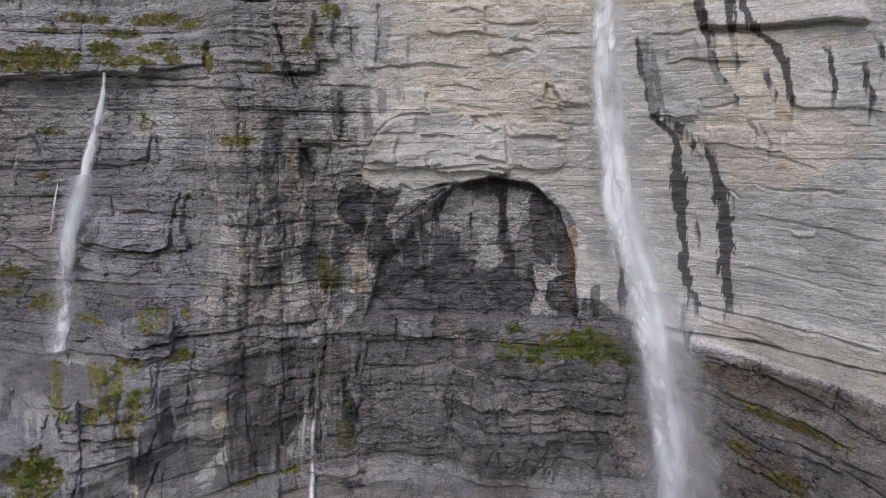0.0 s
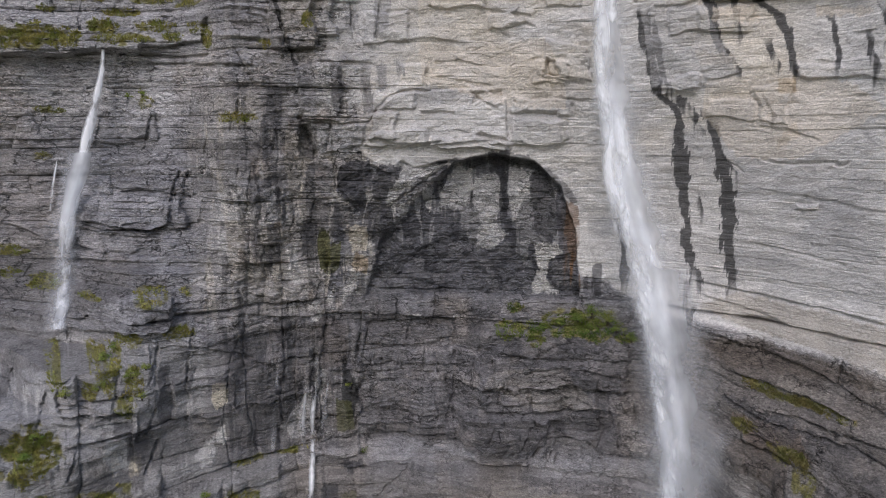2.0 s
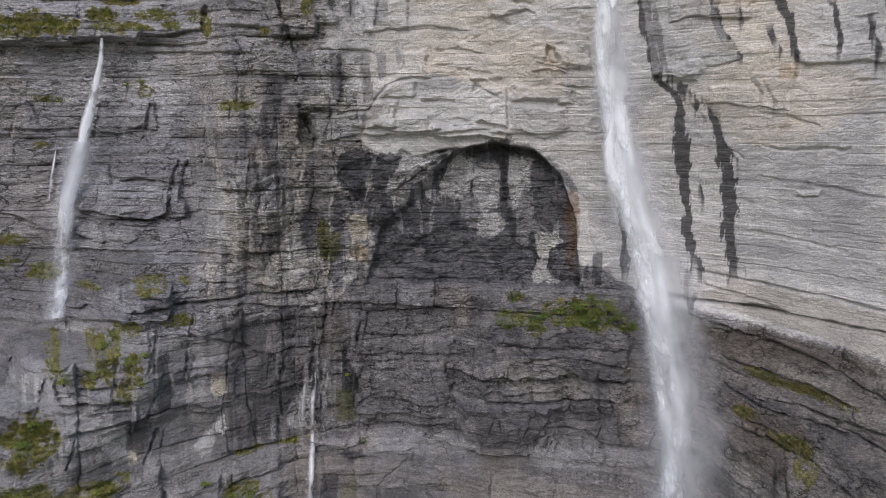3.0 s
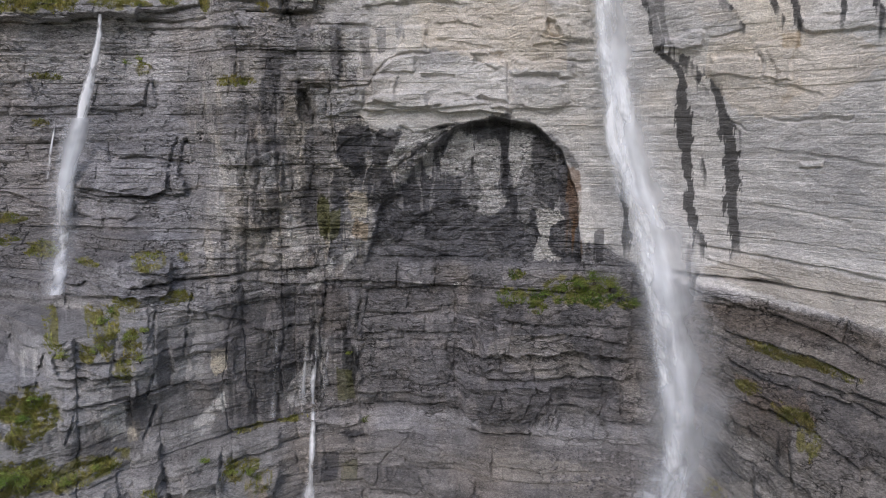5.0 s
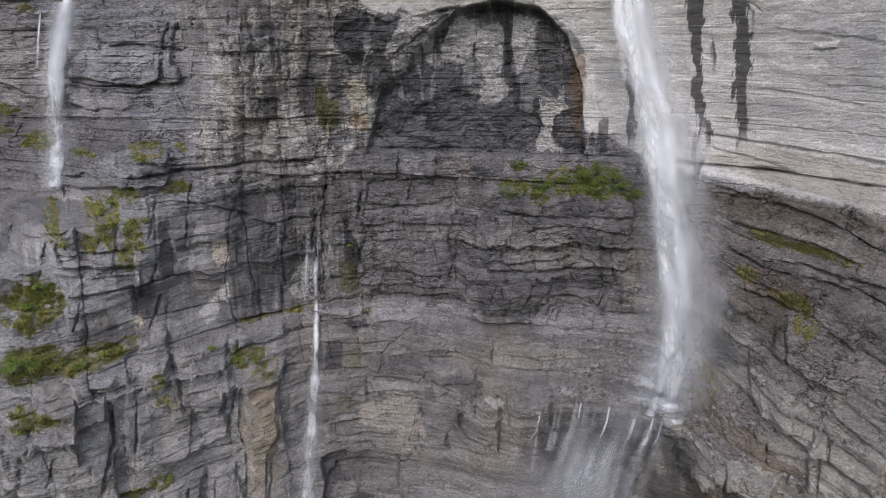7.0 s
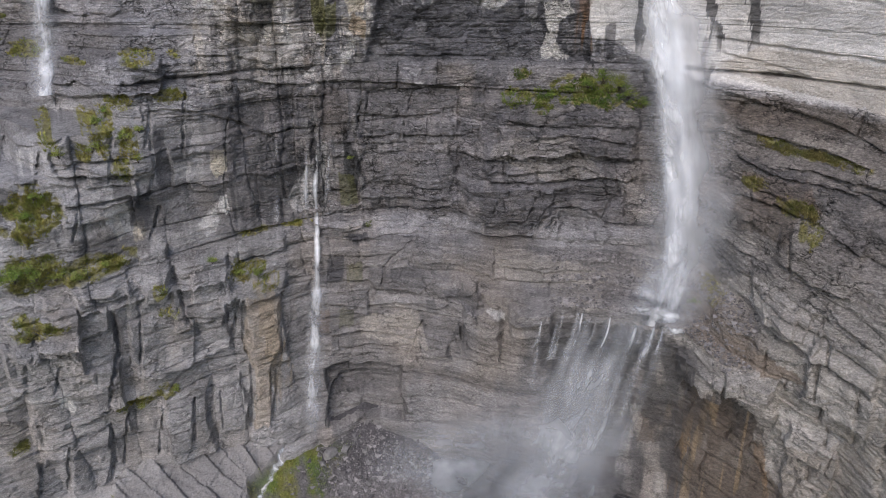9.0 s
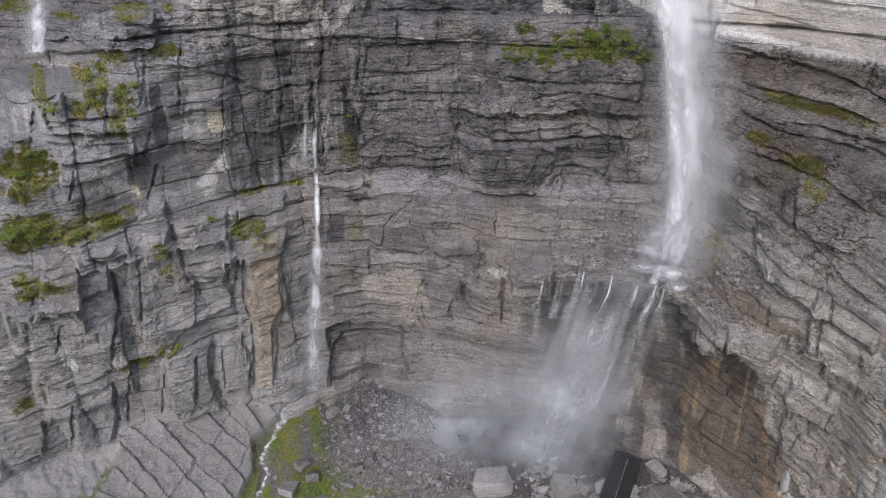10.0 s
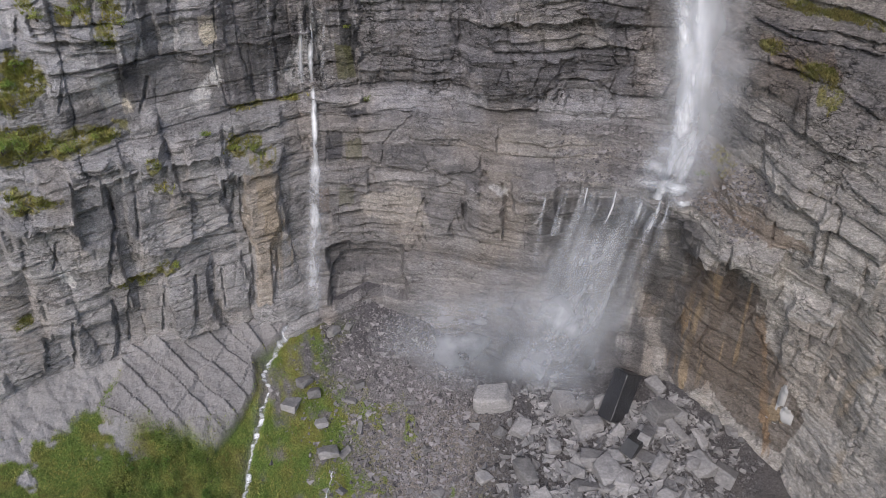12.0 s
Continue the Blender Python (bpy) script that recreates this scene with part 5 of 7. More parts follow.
# dark band just below the roof of the arch
stain(WET_DARK, 0.6, 0.73, 158.4, 3, 157.7, 5.26, 159.4, 6.71, 158.4, 8.7, 154, 10.08, 149.3, 10.82, 145.1, 10.19, 146.1, 9.08, 150.4, 7.54, 154.3, 5.28, 155.7, 3.46, 156.1, 1.64, 155)
stain(RUST, 0.7, 9.83, 146.1, 10.74, 143.8, 10.94, 130.7, 10.41, 128.1, 9.9, 136.8)
stain(WET_DARK, 0.8, 12, 127.1, 12.66, 128.3, 12.88, 118.7, 12.16, 119.2)
stain(WET_DARK, 0.6, 11.26, 124.4, 11.62, 124.5, 11.67, 119.4, 11.3, 119)
stain(LIME, 0.6, 10.69, 138.9, 11.48, 140.5, 11.95, 127.4, 11.35, 124.4, 10.86, 128.8)
stain(WET_DARK, 0.55, -8.81, 182.7, -7.89, 182.7, -7.71, 170.3, -8.68, 170)
stain(WET_DARK, 0.55, -6.4, 182.8, -5.69, 182.8, -5.48, 170.9, -6.29, 169.4)
stain(WET_DARK, 0.65, -5.3, 182.8, -4.54, 182.2, -4.57, 176.3, -5.19, 175.4)
stain(WET_DARK, 0.55, -3.74, 183.7, -3.17, 182.9, -3.17, 179.8, -3.58, 179.6)
stain(WET_DARK, 0.55, -5.22, 199.3, -4.12, 200.6, -4.33, 191.3, -5.31, 190)
stain(WET_DARK, 0.5, -7.71, 197.4, -6.67, 196.8, -6.97, 191.6, -7.49, 192.1)
stain(WET_DARK, 0.5, -11.2, 182.2, -10.24, 183.8, -10.29, 177.8, -11, 174.8)
stain(PALE, 0.6, -9.9, 182.9, -8.94, 182.9, -8.85, 171.8, -9.73, 170.9)
stain(PALE, 0.6, -7.63, 182.5, -6.49, 182.5, -6.46, 171.5, -7.44, 170.3)
stain(WARM, 0.5, -1.73, 188, 2.93, 186.4, 7.77, 188.7, 9.23, 179, 9.64, 170.9, 5.21, 171.5, 0.72, 176.3, -1.75, 177.7)
stain(WARM, 0.5, 20.03, 176.7, 23.86, 177.7, 29.28, 175.1, 31.44, 169.1, 26.12, 158.3, 22.3, 159.1, 19.77, 168.7)
stain(WARM, 0.6, 19.04, 183.6, 21.57, 182, 21.38, 180, 19.33, 180.7)
stain(WARM, 0.6, 20.14, 192.7, 22.81, 192.7, 23.25, 189.3, 20.19, 190.2)
stain(WARM, 0.6, 26.82, 191.3, 30.23, 189.9, 30.27, 188.5, 26.85, 189.8)
stain(OCHRE, 0.55, 24.7, 176.4, 25.73, 176.6, 26.02, 173.3, 24.92, 173.3)
stain(OCHRE, 0.3, 25.24, 164.8, 26.02, 166.5, 26.37, 163.9, 24.95, 160.8)
stain(LIME, 0.8, 26.2, 147.5, 27.06, 148.8, 28.02, 148.4, 27.83, 147.3, 26.75, 146.3)
stain(GREY, 0.7, 30.79, 138.9, 31.75, 139.5, 31.9, 137.5, 31.26, 136.9)
stain(GREY, 0.45, -9.29, 205.6, -1.93, 204.8, -1.95, 189.3, -3.76, 176.3, -9.89, 183.8)
stain(GREY, 0.5, 14.92, 194.6, 19.35, 193.7, 21.95, 178.1, 19.28, 174.4, 15.99, 175.9)
stain(GREY, 0.4, 22.32, 158, 32.12, 153.6, 32.85, 125.8, 22.86, 126.9)
stain(GREY, 0.6, 18.35, 124.7, 19.62, 124.6, 19.81, 117.7, 18.88, 117.6)
stain(BEIGE, 0.65, -12.43, 165.8, -10.7, 164.9, -10.55, 156.4, -12.19, 145.8, -12.52, 156.7)
stain(BEIGE, 0.6, -14.88, 139.6, -12.25, 139.4, -12.29, 134.7, -14.71, 135.1)
stain(BEIGE, 0.6, -16.89, 132.9, -15.39, 132.7, -15.28, 123.7, -16.77, 125.9)
stain(PALE, 0.6, -17.93, 148.8, -16.24, 150.8, -15.26, 143.3, -16.15, 140.2, -17.61, 141.3)
stain(WET_DARK, 0.55, -15.35, 154.2, -14.49, 154, -14.55, 142, -15.22, 143.3)
stain(WET_DARK, 0.55, -10.77, 156.5, -8.78, 156.5, -9.35, 139.1, -10.96, 134.1, -11.53, 145.5)
stain(WET_DARK, 0.5, -17.74, 162.7, -14.4, 162.1, -14.84, 154.2, -17.44, 154.5)
stain(WET_DARK, 0.5, -14.3, 152.5, -12.77, 153.7, -12.67, 141.2, -14.18, 143.6)
stain(WET_DARK, 0.6, -11.58, 139.3, -10.23, 140.3, -10.32, 129.1, -11.43, 131.2)
stain(LIME, 0.7, -8.1, 121.2, -7.06, 125.8, -6.7, 124.6, -8.31, 116.4)
stain(LIME, 0.7, -9.73, 117.4, -9.01, 121.4, -8.84, 120, -9.33, 115.6)
stain(LIME, 0.7, -12.68, 117.2, -12.13, 117.7, -11.98, 115, -12.61, 115.2)
stain(LIME, 0.7, -11.1, 116.7, -10.32, 117.4, -10.43, 115.1, -11.07, 115.4)
stain(WET_DARK, 0.6, -11.26, 98.3, -10.48, 97.7, -10.53, 85.5, -11.16, 81.7)
stain(MOSS, 0.7, -8.96, 87.7, -7.74, 86.6, -7.6, 78.5, -8.84, 78.3)
stain(WET_DARK, 0.8, -8.61, 70, -6.98, 70.4, -6.9, 68.6, -8.25, 67.9)
stain(DUSK, 0.6, -7.7, 111.1, 0.28, 109.5, 0.29, 96.5, -6.84, 97.3)
stain(DUSK, 0.6, -7.33, 93.8, -0.19, 94.5, -0.68, 80, -6.93, 78.4)
stain(BEIGE, 0.35, 4.1, 99.2, 9.74, 100, 13.07, 88.9, 8.42, 87.2, 3.64, 95.5)
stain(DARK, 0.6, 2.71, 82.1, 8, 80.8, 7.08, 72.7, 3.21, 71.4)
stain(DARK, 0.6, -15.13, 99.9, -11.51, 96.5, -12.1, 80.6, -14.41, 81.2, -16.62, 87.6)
stain(PALE, 0.5, -13.48, 81.5, -10.98, 92.6, -11.28, 78.7, -12.83, 77.2)
stain(CREAM, 0.9, -18.93, 100, -17.72, 100.1, -17.78, 94.4, -18.52, 92.5, -18.99, 95.5)
stain(CREAM, 0.9, -26.49, 88.4, -26.13, 87.5, -25.96, 81.7, -26.44, 81.1, -26.63, 85)
stain(CREAM, 0.9, -25.15, 84.6, -24.39, 84.5, -24.47, 80.5, -25.22, 80.2)
stain(LIME, 0.7, -26.94, 90.1, -26.24, 90, -26.66, 85.5, -27.01, 86.5)
stain(DARK, 0.6, -25.03, 91.8, -23.3, 91.9, -23.76, 84.7, -24.6, 80.1, -25.22, 85.3)
stain(DARK, 0.6, -29.53, 84.7, -24.08, 80.5, -24.35, 77.8, -27.09, 78.5, -29.74, 80.2)
stain(DARK, 0.6, -32.75, 89.9, -31.8, 89.4, -32.46, 86.4, -33.25, 85.2)
stain(LIME, 0.8, -32.97, 49.5, -32.31, 48.6, -31.87, 44.8, -32.13, 43.8, -32.8, 45.6)
stain(OCHRE, 0.38, -17.43, 61.1, -14.83, 57.1, -15.1, 45.3, -16.21, 36.8, -16.78, 22, -18.1, 22.1, -17.54, 38.5, -18.15, 45.8)
stain(LIME, 0.8, -38.53, 19.8, -37.5, 17.3, -37.81, 12.8, -39.58, 14.3, -40.29, 15.1, -40.06, 17.8)
stain(LIME, 0.7, -33.83, 17.9, -31.28, 15.1, -31.39, 13.9, -33.72, 16.7)
stain(ASH, 0.5, -27.34, 63.9, -25.74, 62.7, -26.55, 49.5, -28.35, 46.2)
stain(DARK, 0.5, -0.83, 58.1, 2.59, 60.3, 3.21, 55.3, 0.13, 54.8)
stain(ASH, 0.5, 7.15, 70.6, 7.98, 76.5, 9.26, 79.4, 11.92, 79.5, 13.79, 74, 13.13, 69.8, 8.58, 69.7)
stain(WET_DARK, 0.85, -8.96, 69.8, -7.29, 69.9, -7.24, 68.6, -8.73, 68.6)
stain(WET_DARK, 0.5, -11.28, 61.8, -9.22, 61.2, -9.32, 57.8, -11.17, 57.9)
stain(BEIGE, 0.5, -7.85, 46.6, -2.86, 50.3, -1.96, 39.7, -7.99, 41.5)
stain(BEIGE, 0.4, 3.95, 68.7, 8.65, 68.2, 13.86, 63.7, 12.8, 58.7, 8.88, 60.7, 4.98, 62.9)
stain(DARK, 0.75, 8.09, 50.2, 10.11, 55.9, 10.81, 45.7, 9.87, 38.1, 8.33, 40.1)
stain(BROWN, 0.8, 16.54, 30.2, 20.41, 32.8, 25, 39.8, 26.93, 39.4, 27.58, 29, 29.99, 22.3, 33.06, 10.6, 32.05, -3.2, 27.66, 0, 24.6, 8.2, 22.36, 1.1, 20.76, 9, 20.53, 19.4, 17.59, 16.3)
# shade below the gorge overhang, painted over the wet wall
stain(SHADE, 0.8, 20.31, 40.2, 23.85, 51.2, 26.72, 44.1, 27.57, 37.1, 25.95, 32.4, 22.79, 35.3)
stain(OCHRE, 0.85, 23.05, 46.2, 23.42, 40.2, 22.98, 24.5, 22.62, 17.8, 22.75, 5.2, 22.36, 1.1, 21.94, 9.8, 22.24, 22.4, 22.7, 33.7)
stain(BEIGE, 0.6, 16.67, 27.5, 17.69, 28.6, 17.8, 18.9, 16.98, 17.3)
stain(OCHRE, 0.6, 29.42, 9.7, 31.1, 9.7, 31.9, 6.5, 30.4, 4.9)
stain(OCHRE, 0.35, 36.81, 40.9, 35.33, 28.2, 35.41, 18.2, 35.89, 21.6, 36.11, 31.2, 37.37, 40)
stain(OCHRE, 0.3, 36.24, 10.5, 36.88, 14.2, 37.38, 4.3, 36.73, 1.2)
stain(SOIL, 0.8, 21.37, 59.5, 24.12, 63.1, 29.12, 61, 30.22, 59.1, 27.74, 57.3, 24.07, 60.1)
stain(DARK, 0.5, 20.5, 79.2, 26.55, 80, 24.72, 75.6, 21.59, 69.1)
stain(DARK, 0.5, 22.48, 94.5, 28.1, 95.7, 31.18, 96.5, 31.48, 93.2, 25.4, 92.6)
stain(PALE, 0.4, 28.67, 49.3, 33.52, 48.4, 33.26, 41.9, 29.23, 39.8)
stain(ASH, 0.75, -17.24, 154.1, -15.43, 154.2, -15.31, 150.4, -17.08, 150.2)
stain(BEIGE, 0.75, -17.19, 141.5, -15.84, 141.8, -15.85, 134.5, -17.09, 133.7)
stain(LIME, 0.6, -12.75, 133.3, -11.82, 132.9, -11.89, 124.4, -12.7, 124.5)
stain(GREY, 0.8, -10.02, 167, -6.04, 166.7, -6.43, 160.2, -8.32, 158.1, -9.82, 159.2)
stain(ASH, 0.6, -19.91, 153, -18.06, 154.2, -17.55, 146, -18.12, 135.5, -19.8, 133.5, -20.95, 137.8)
stain(ASH, 0.6, -12.47, 183.7, -10.12, 182.1, -10, 170.3, -12.16, 171.1, -13.39, 176.3)
stain(BEIGE, 0.6, -12.29, 201, -10.36, 205, -8.01, 205.3, -8.92, 197.9, -10.46, 192.4, -12.41, 189.3)
stain(PALE, 0.6, -8.71, 196.5, -6.28, 205.2, -5.42, 204.2, -6.76, 196.8, -8.08, 194)
stain(WET_DARK, 0.6, -13.38, 177.8, -12.54, 176.4, -12.63, 167.3, -14.05, 155.5, -14.62, 161.4, -13.88, 170.3)
# shade of the deep buttress crack, painted along it
stain(WET_DARK, 0.6, -12.1, 168.8, -11.15, 168.5, -10.42, 161, -10.1, 157.2, -10.76, 158, -11.37, 163.5)
stain(WET_DARK, 0.55, -16.26, 149, -15.74, 149.9, -15.68, 140.2, -16.2, 140.2)
stain(WET_DARK, 0.55, -15.24, 141.6, -14.55, 142, -14.54, 131, -15.18, 132)
stain(WET_DARK, 0.6, -14, 140.5, -13.26, 140.2, -13, 130.3, -13.9, 128.5)
stain(PALE, 0.6, -14.11, 149.8, -13.45, 150.7, -13.33, 141.8, -14.04, 141.1)
stain(LIME, 0.6, -17.74, 138.2, -17.15, 138.7, -17.32, 132.8, -17.74, 132.6)
stain(SLOPE, 0.75, -32.45, 132, -29.08, 128.9, -25.83, 127.3, -24.41, 123.6, -29.03, 115.4, -29.55, 109.4, -26.25, 109.4, -30.39, 108.3, -33.15, 103.4)
stain(SLOPE, 0.6, -27.3, 128, -23.47, 130.6, -21.58, 125.1, -24.02, 123.8, -27.06, 122.5)
stain(BEIGE, 0.8, 20.12, 119.2, 22.92, 123.6, 26.86, 122.9, 32.95, 121.7, 33.23, 112.1, 30.08, 113.3, 27.05, 114.2, 24.28, 115)
stain(WET_DARK, 0.65, -22.57, 107.2, -21.96, 106.5, -21.73, 95.1, -22.42, 90.3, -23.02, 94.4)
stain(WET_DARK, 0.6, -26.05, 95.5, -24.69, 93.7, -23.89, 86.8, -24.49, 81.7, -25.83, 85.4)
stain(PALE, 0.7, -26.75, 90.6, -25.35, 90.5, -25.5, 81.9, -26.32, 81.7, -26.84, 85.8)
stain(PALE, 0.7, -20.48, 80.6, -18.88, 85, -18.73, 80.3, -19.89, 76.6)
stain(DARK, 0.6, -20.94, 91.1, -18.79, 91.9, -18.42, 86.2, -20.48, 80.6, -21.07, 84.1)
stain(DARK, 0.5, -24.69, 93.7, -20.92, 93.2, -21.15, 79.9, -23.68, 81.1)
stain(DARK, 0.6, -17.63, 111.6, -14.59, 106.5, -14.66, 100.9, -17.33, 102.3)
stain(BROWN, 0.4, -10.45, 113, -7.7, 110.5, -8.24, 98.6, -9.88, 97.3)
stain(PALE, 0.5, -10.57, 97.7, -9.88, 97.3, -10.09, 87.1, -10.56, 87)
stain(RUST, 0.35, 23.07, 96.2, 27.51, 98, 28.83, 92.5, 24.92, 90.2)
stain(BROWN, 0.35, 20.26, 110.6, 24.38, 110.2, 29.42, 110, 28.82, 105.1, 23.29, 105)
# shade in the open terrace crack, as a dark strip of colour
stain(WET_DARK, 0.55, -27.58, 65.8, -27.12, 62.9, -27.82, 52.8, -29, 45.7, -29.35, 48.3, -28.3, 56.9)
stain(ASH, 0.6, -25.67, 71.7, -22.81, 69.7, -22.94, 62.5, -25.91, 63.2)
# painted shade strip that follows the overhanging seams above it
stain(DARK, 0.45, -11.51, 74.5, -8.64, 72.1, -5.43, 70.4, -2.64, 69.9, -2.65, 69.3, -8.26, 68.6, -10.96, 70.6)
stain(WET_DARK, 0.6, -10.86, 74, -10.95, 63.1, -11.49, 55.9, -11.6, 63.1)
# shade inside the low cave, put into the rock colour
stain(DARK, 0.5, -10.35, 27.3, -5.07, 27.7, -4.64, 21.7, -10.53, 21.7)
stain(ASH, 0.5, -4.18, 27.3, 0.06, 29.4, 4.3, 29.6, 4.42, 15.2, -3.27, 13.7)
stain(DARK, 0.5, -5.13, 61.5, -2.48, 62.9, -2.05, 57.8, -4.96, 57.4)
stain(DARK, 0.5, 24.25, 97.3, 27.57, 97.7, 27.45, 94.8, 24.91, 93.5)
stain(DARK, 0.7, -32.91, 104.3, -32.22, 104, -32.78, 100.4, -33.3, 99.8)
stain(DARK, 0.7, -33.53, 97.9, -32.54, 96.8, -32.59, 92, -33.97, 90.6)
stain(LIME, 0.5, -31.83, 101.9, -31.54, 103, -31.68, 99.2, -31.9, 99.2)
stain(LIME, 0.5, -30.98, 103.6, -30.76, 104, -30.98, 99.1, -31.2, 99.2)
stain(ASH, 0.5, -28.91, 116.1, -25.17, 119.3, -25.22, 114.2, -27.31, 111.8, -29.09, 112.2)
stain(WET_DARK, 0.6, -21.69, 102.9, -19.95, 104.6, -20.74, 97.9, -21.65, 98.2)
stain(WET_DARK, 0.6, -19.47, 100.6, -17.72, 101.9, -16.7, 99.1, -19.04, 98)
stain(WET_DARK, 0.6, -25.01, 91.5, -23.93, 91.4, -23.9, 83.6, -24.77, 82.6)
# two strips of shade painted along the overhangs of the right slope
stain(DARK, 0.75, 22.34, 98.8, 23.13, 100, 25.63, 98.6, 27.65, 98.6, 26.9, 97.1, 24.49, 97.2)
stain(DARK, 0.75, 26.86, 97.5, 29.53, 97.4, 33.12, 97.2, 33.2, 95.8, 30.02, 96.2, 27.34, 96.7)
stain(BROWN, 0.6, 22.71, 90.3, 25.11, 92.6, 27.28, 90.1, 26.81, 85.2, 23.38, 84.6)
stain(DARK, 0.5, 29.49, 92.6, 33.33, 94.4, 33.64, 91.1, 31.49, 86.6, 30.07, 89.9)
stain(BROWN, 0.5, 20.26, 110.5, 24.14, 113, 29.81, 111.5, 32.25, 110.5, 32.39, 107.8, 26.34, 107.3, 22.45, 106.5)
stain(BEIGE, 0.5, 26.41, 106.3, 30.16, 105.3, 28.08, 102.8, 25.71, 103.9)
stain(DARK, 0.6, 0.83, 49, 1.55, 48.4, 1.24, 42.2, 0.62, 44.9)
stain(DARK, 0.6, -1.9, 53.8, -1.29, 54.9, -0.8, 49.4, -1.81, 50.6)
stain(LIME, 0.6, 3.48, 55.5, 5, 55.1, 5.01, 53.4, 4, 54.8)
stain(WET_DARK, 0.65, -10.35, 64.7, -9.14, 65, -9.2, 58.6, -10.67, 58.4)
stain(MOSS, 0.45, -8.84, 62.5, -7.47, 62.8, -7.64, 57.3, -8.78, 57.5)
stain(MOSS, 0.35, -9.74, 50, -8.56, 49.3, -8.64, 44.5, -9.84, 44.5)
stain(RUST, 0.3, -11.47, 49.9, -10.64, 50.1, -10.86, 43.6, -11.61, 43.1)

# ---- the cliff ----
BEAR = np.r_[np.arange(-46, -34, 0.24), np.arange(-34, 34, 0.072), np.arange(34, 46.1, 0.24)]
HEIGHT = np.r_[np.arange(-58, 0, 1.2), np.arange(0, 50, 0.27), np.arange(50, 80, 0.22), np.arange(80, 206, 0.25), np.arange(206, 262, 1.5)]
bb, zz_ = (a.astype(np.float32) for a in np.meshgrid(BEAR, HEIGHT))
RR = cliff_surface(bb, zz_)
CO = place(bb, RR, zz_)
MIN = cliff_mineral(bb, zz_)
PLAIN = np.maximum(zones(bb, zz_)[0], 0.48 * np.maximum(smooth(78, 70, zz_), smooth(-11.5, -17, bb) * smooth(116, 106, zz_)))
WALLS = [
    ("cliff_upper_left", -46, -18, 112, 262, "grey bedded limestone wall with grassy ledges and a thin waterfall"),
    ("cliff_buttress", -18, -9, 112, 262, "grey limestone buttress streaked with dark seepage and pale lime"),
    ("cliff_arch_wall", -9, 13, 112, 262, "pale limestone wall above a dark wet arched recess"),
    ("cliff_right_wall", 13, 46, 112, 262, "pale smooth limestone wall with black vertical water streaks"),
    ("cliff_left_terraces", -46, -14, -60, 112, "blocky grey limestone terraces with grass and shrubs on ledges"),
    ("cliff_middle_tier", -14, 20, 72, 112, "dark wet thinly bedded limestone tier below the arch"),
    ("cliff_lower_tier", -14, 20, -60, 72, "brownish grey curved limestone ledges above the scree"),
    ("cliff_right_slope", 20, 46, -60, 112, "sloping brown-grey limestone beds with a wet overhang"),
]


def nearest(a, v):
    return int(np.argmin(np.abs(a - v)))


for name, b0, b1, z0, z1, label in WALLS:
    i0, i1, j0, j1 = nearest(HEIGHT, z0), nearest(HEIGHT, z1) + 1, nearest(BEAR, b0), nearest(BEAR, b1) + 1
    co = CO[i0:i1, j0:j1]
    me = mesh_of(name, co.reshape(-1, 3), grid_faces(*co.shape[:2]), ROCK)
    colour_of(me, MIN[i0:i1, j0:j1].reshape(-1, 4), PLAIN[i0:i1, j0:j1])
    tagged(new(name, me), label, "cliff", kind="structure")

# ---- ground ----
GB = (-46, -40, -33, -25, -18, -12, -8, -4, 0, 8, 16, 22, 28, 34, 46)
G_FOOT = (18, 18, 18, 16, 14, 13.5, 14.3, 10, 0, -1, 1, 4, -6, -16, -25)
G_DIST = (168, 170, 172, 174, 177, 183, 184, 180, 171, 168, 168, 167, 156, 140, 115)
G_SLOPE = (0.4, 0.45, 0.5, 0.55, 0.62, 0.66, 0.68, 0.62, 0.4, 0.2, 0.18, 0.25, 0.25, 0.25, 0.2)


def ground_plain(b, R):
    z = np.interp(b, GB, G_FOOT) - np.interp(b, GB, G_SLOPE) * (np.interp(b, GB, G_DIST) - R)
    return np.where(R < 110, z * (R / 110) + (-45) * (1 - R / 110), z)


STREAM = np.array(((-13.3, 183.5), (-15.1, 177.9), (-16.5, 172.4), (-18.4, 167.4), (-18.7, 160.2), (-19.7, 153.5), (-21.5, 145.7), (-23.0, 135.6), (-24.5, 122)))


def stream_gap(b, R):
    return np.abs((b - np.interp(R, STREAM[::-1, 1], STREAM[::-1, 0])) * M_PER_DEG)


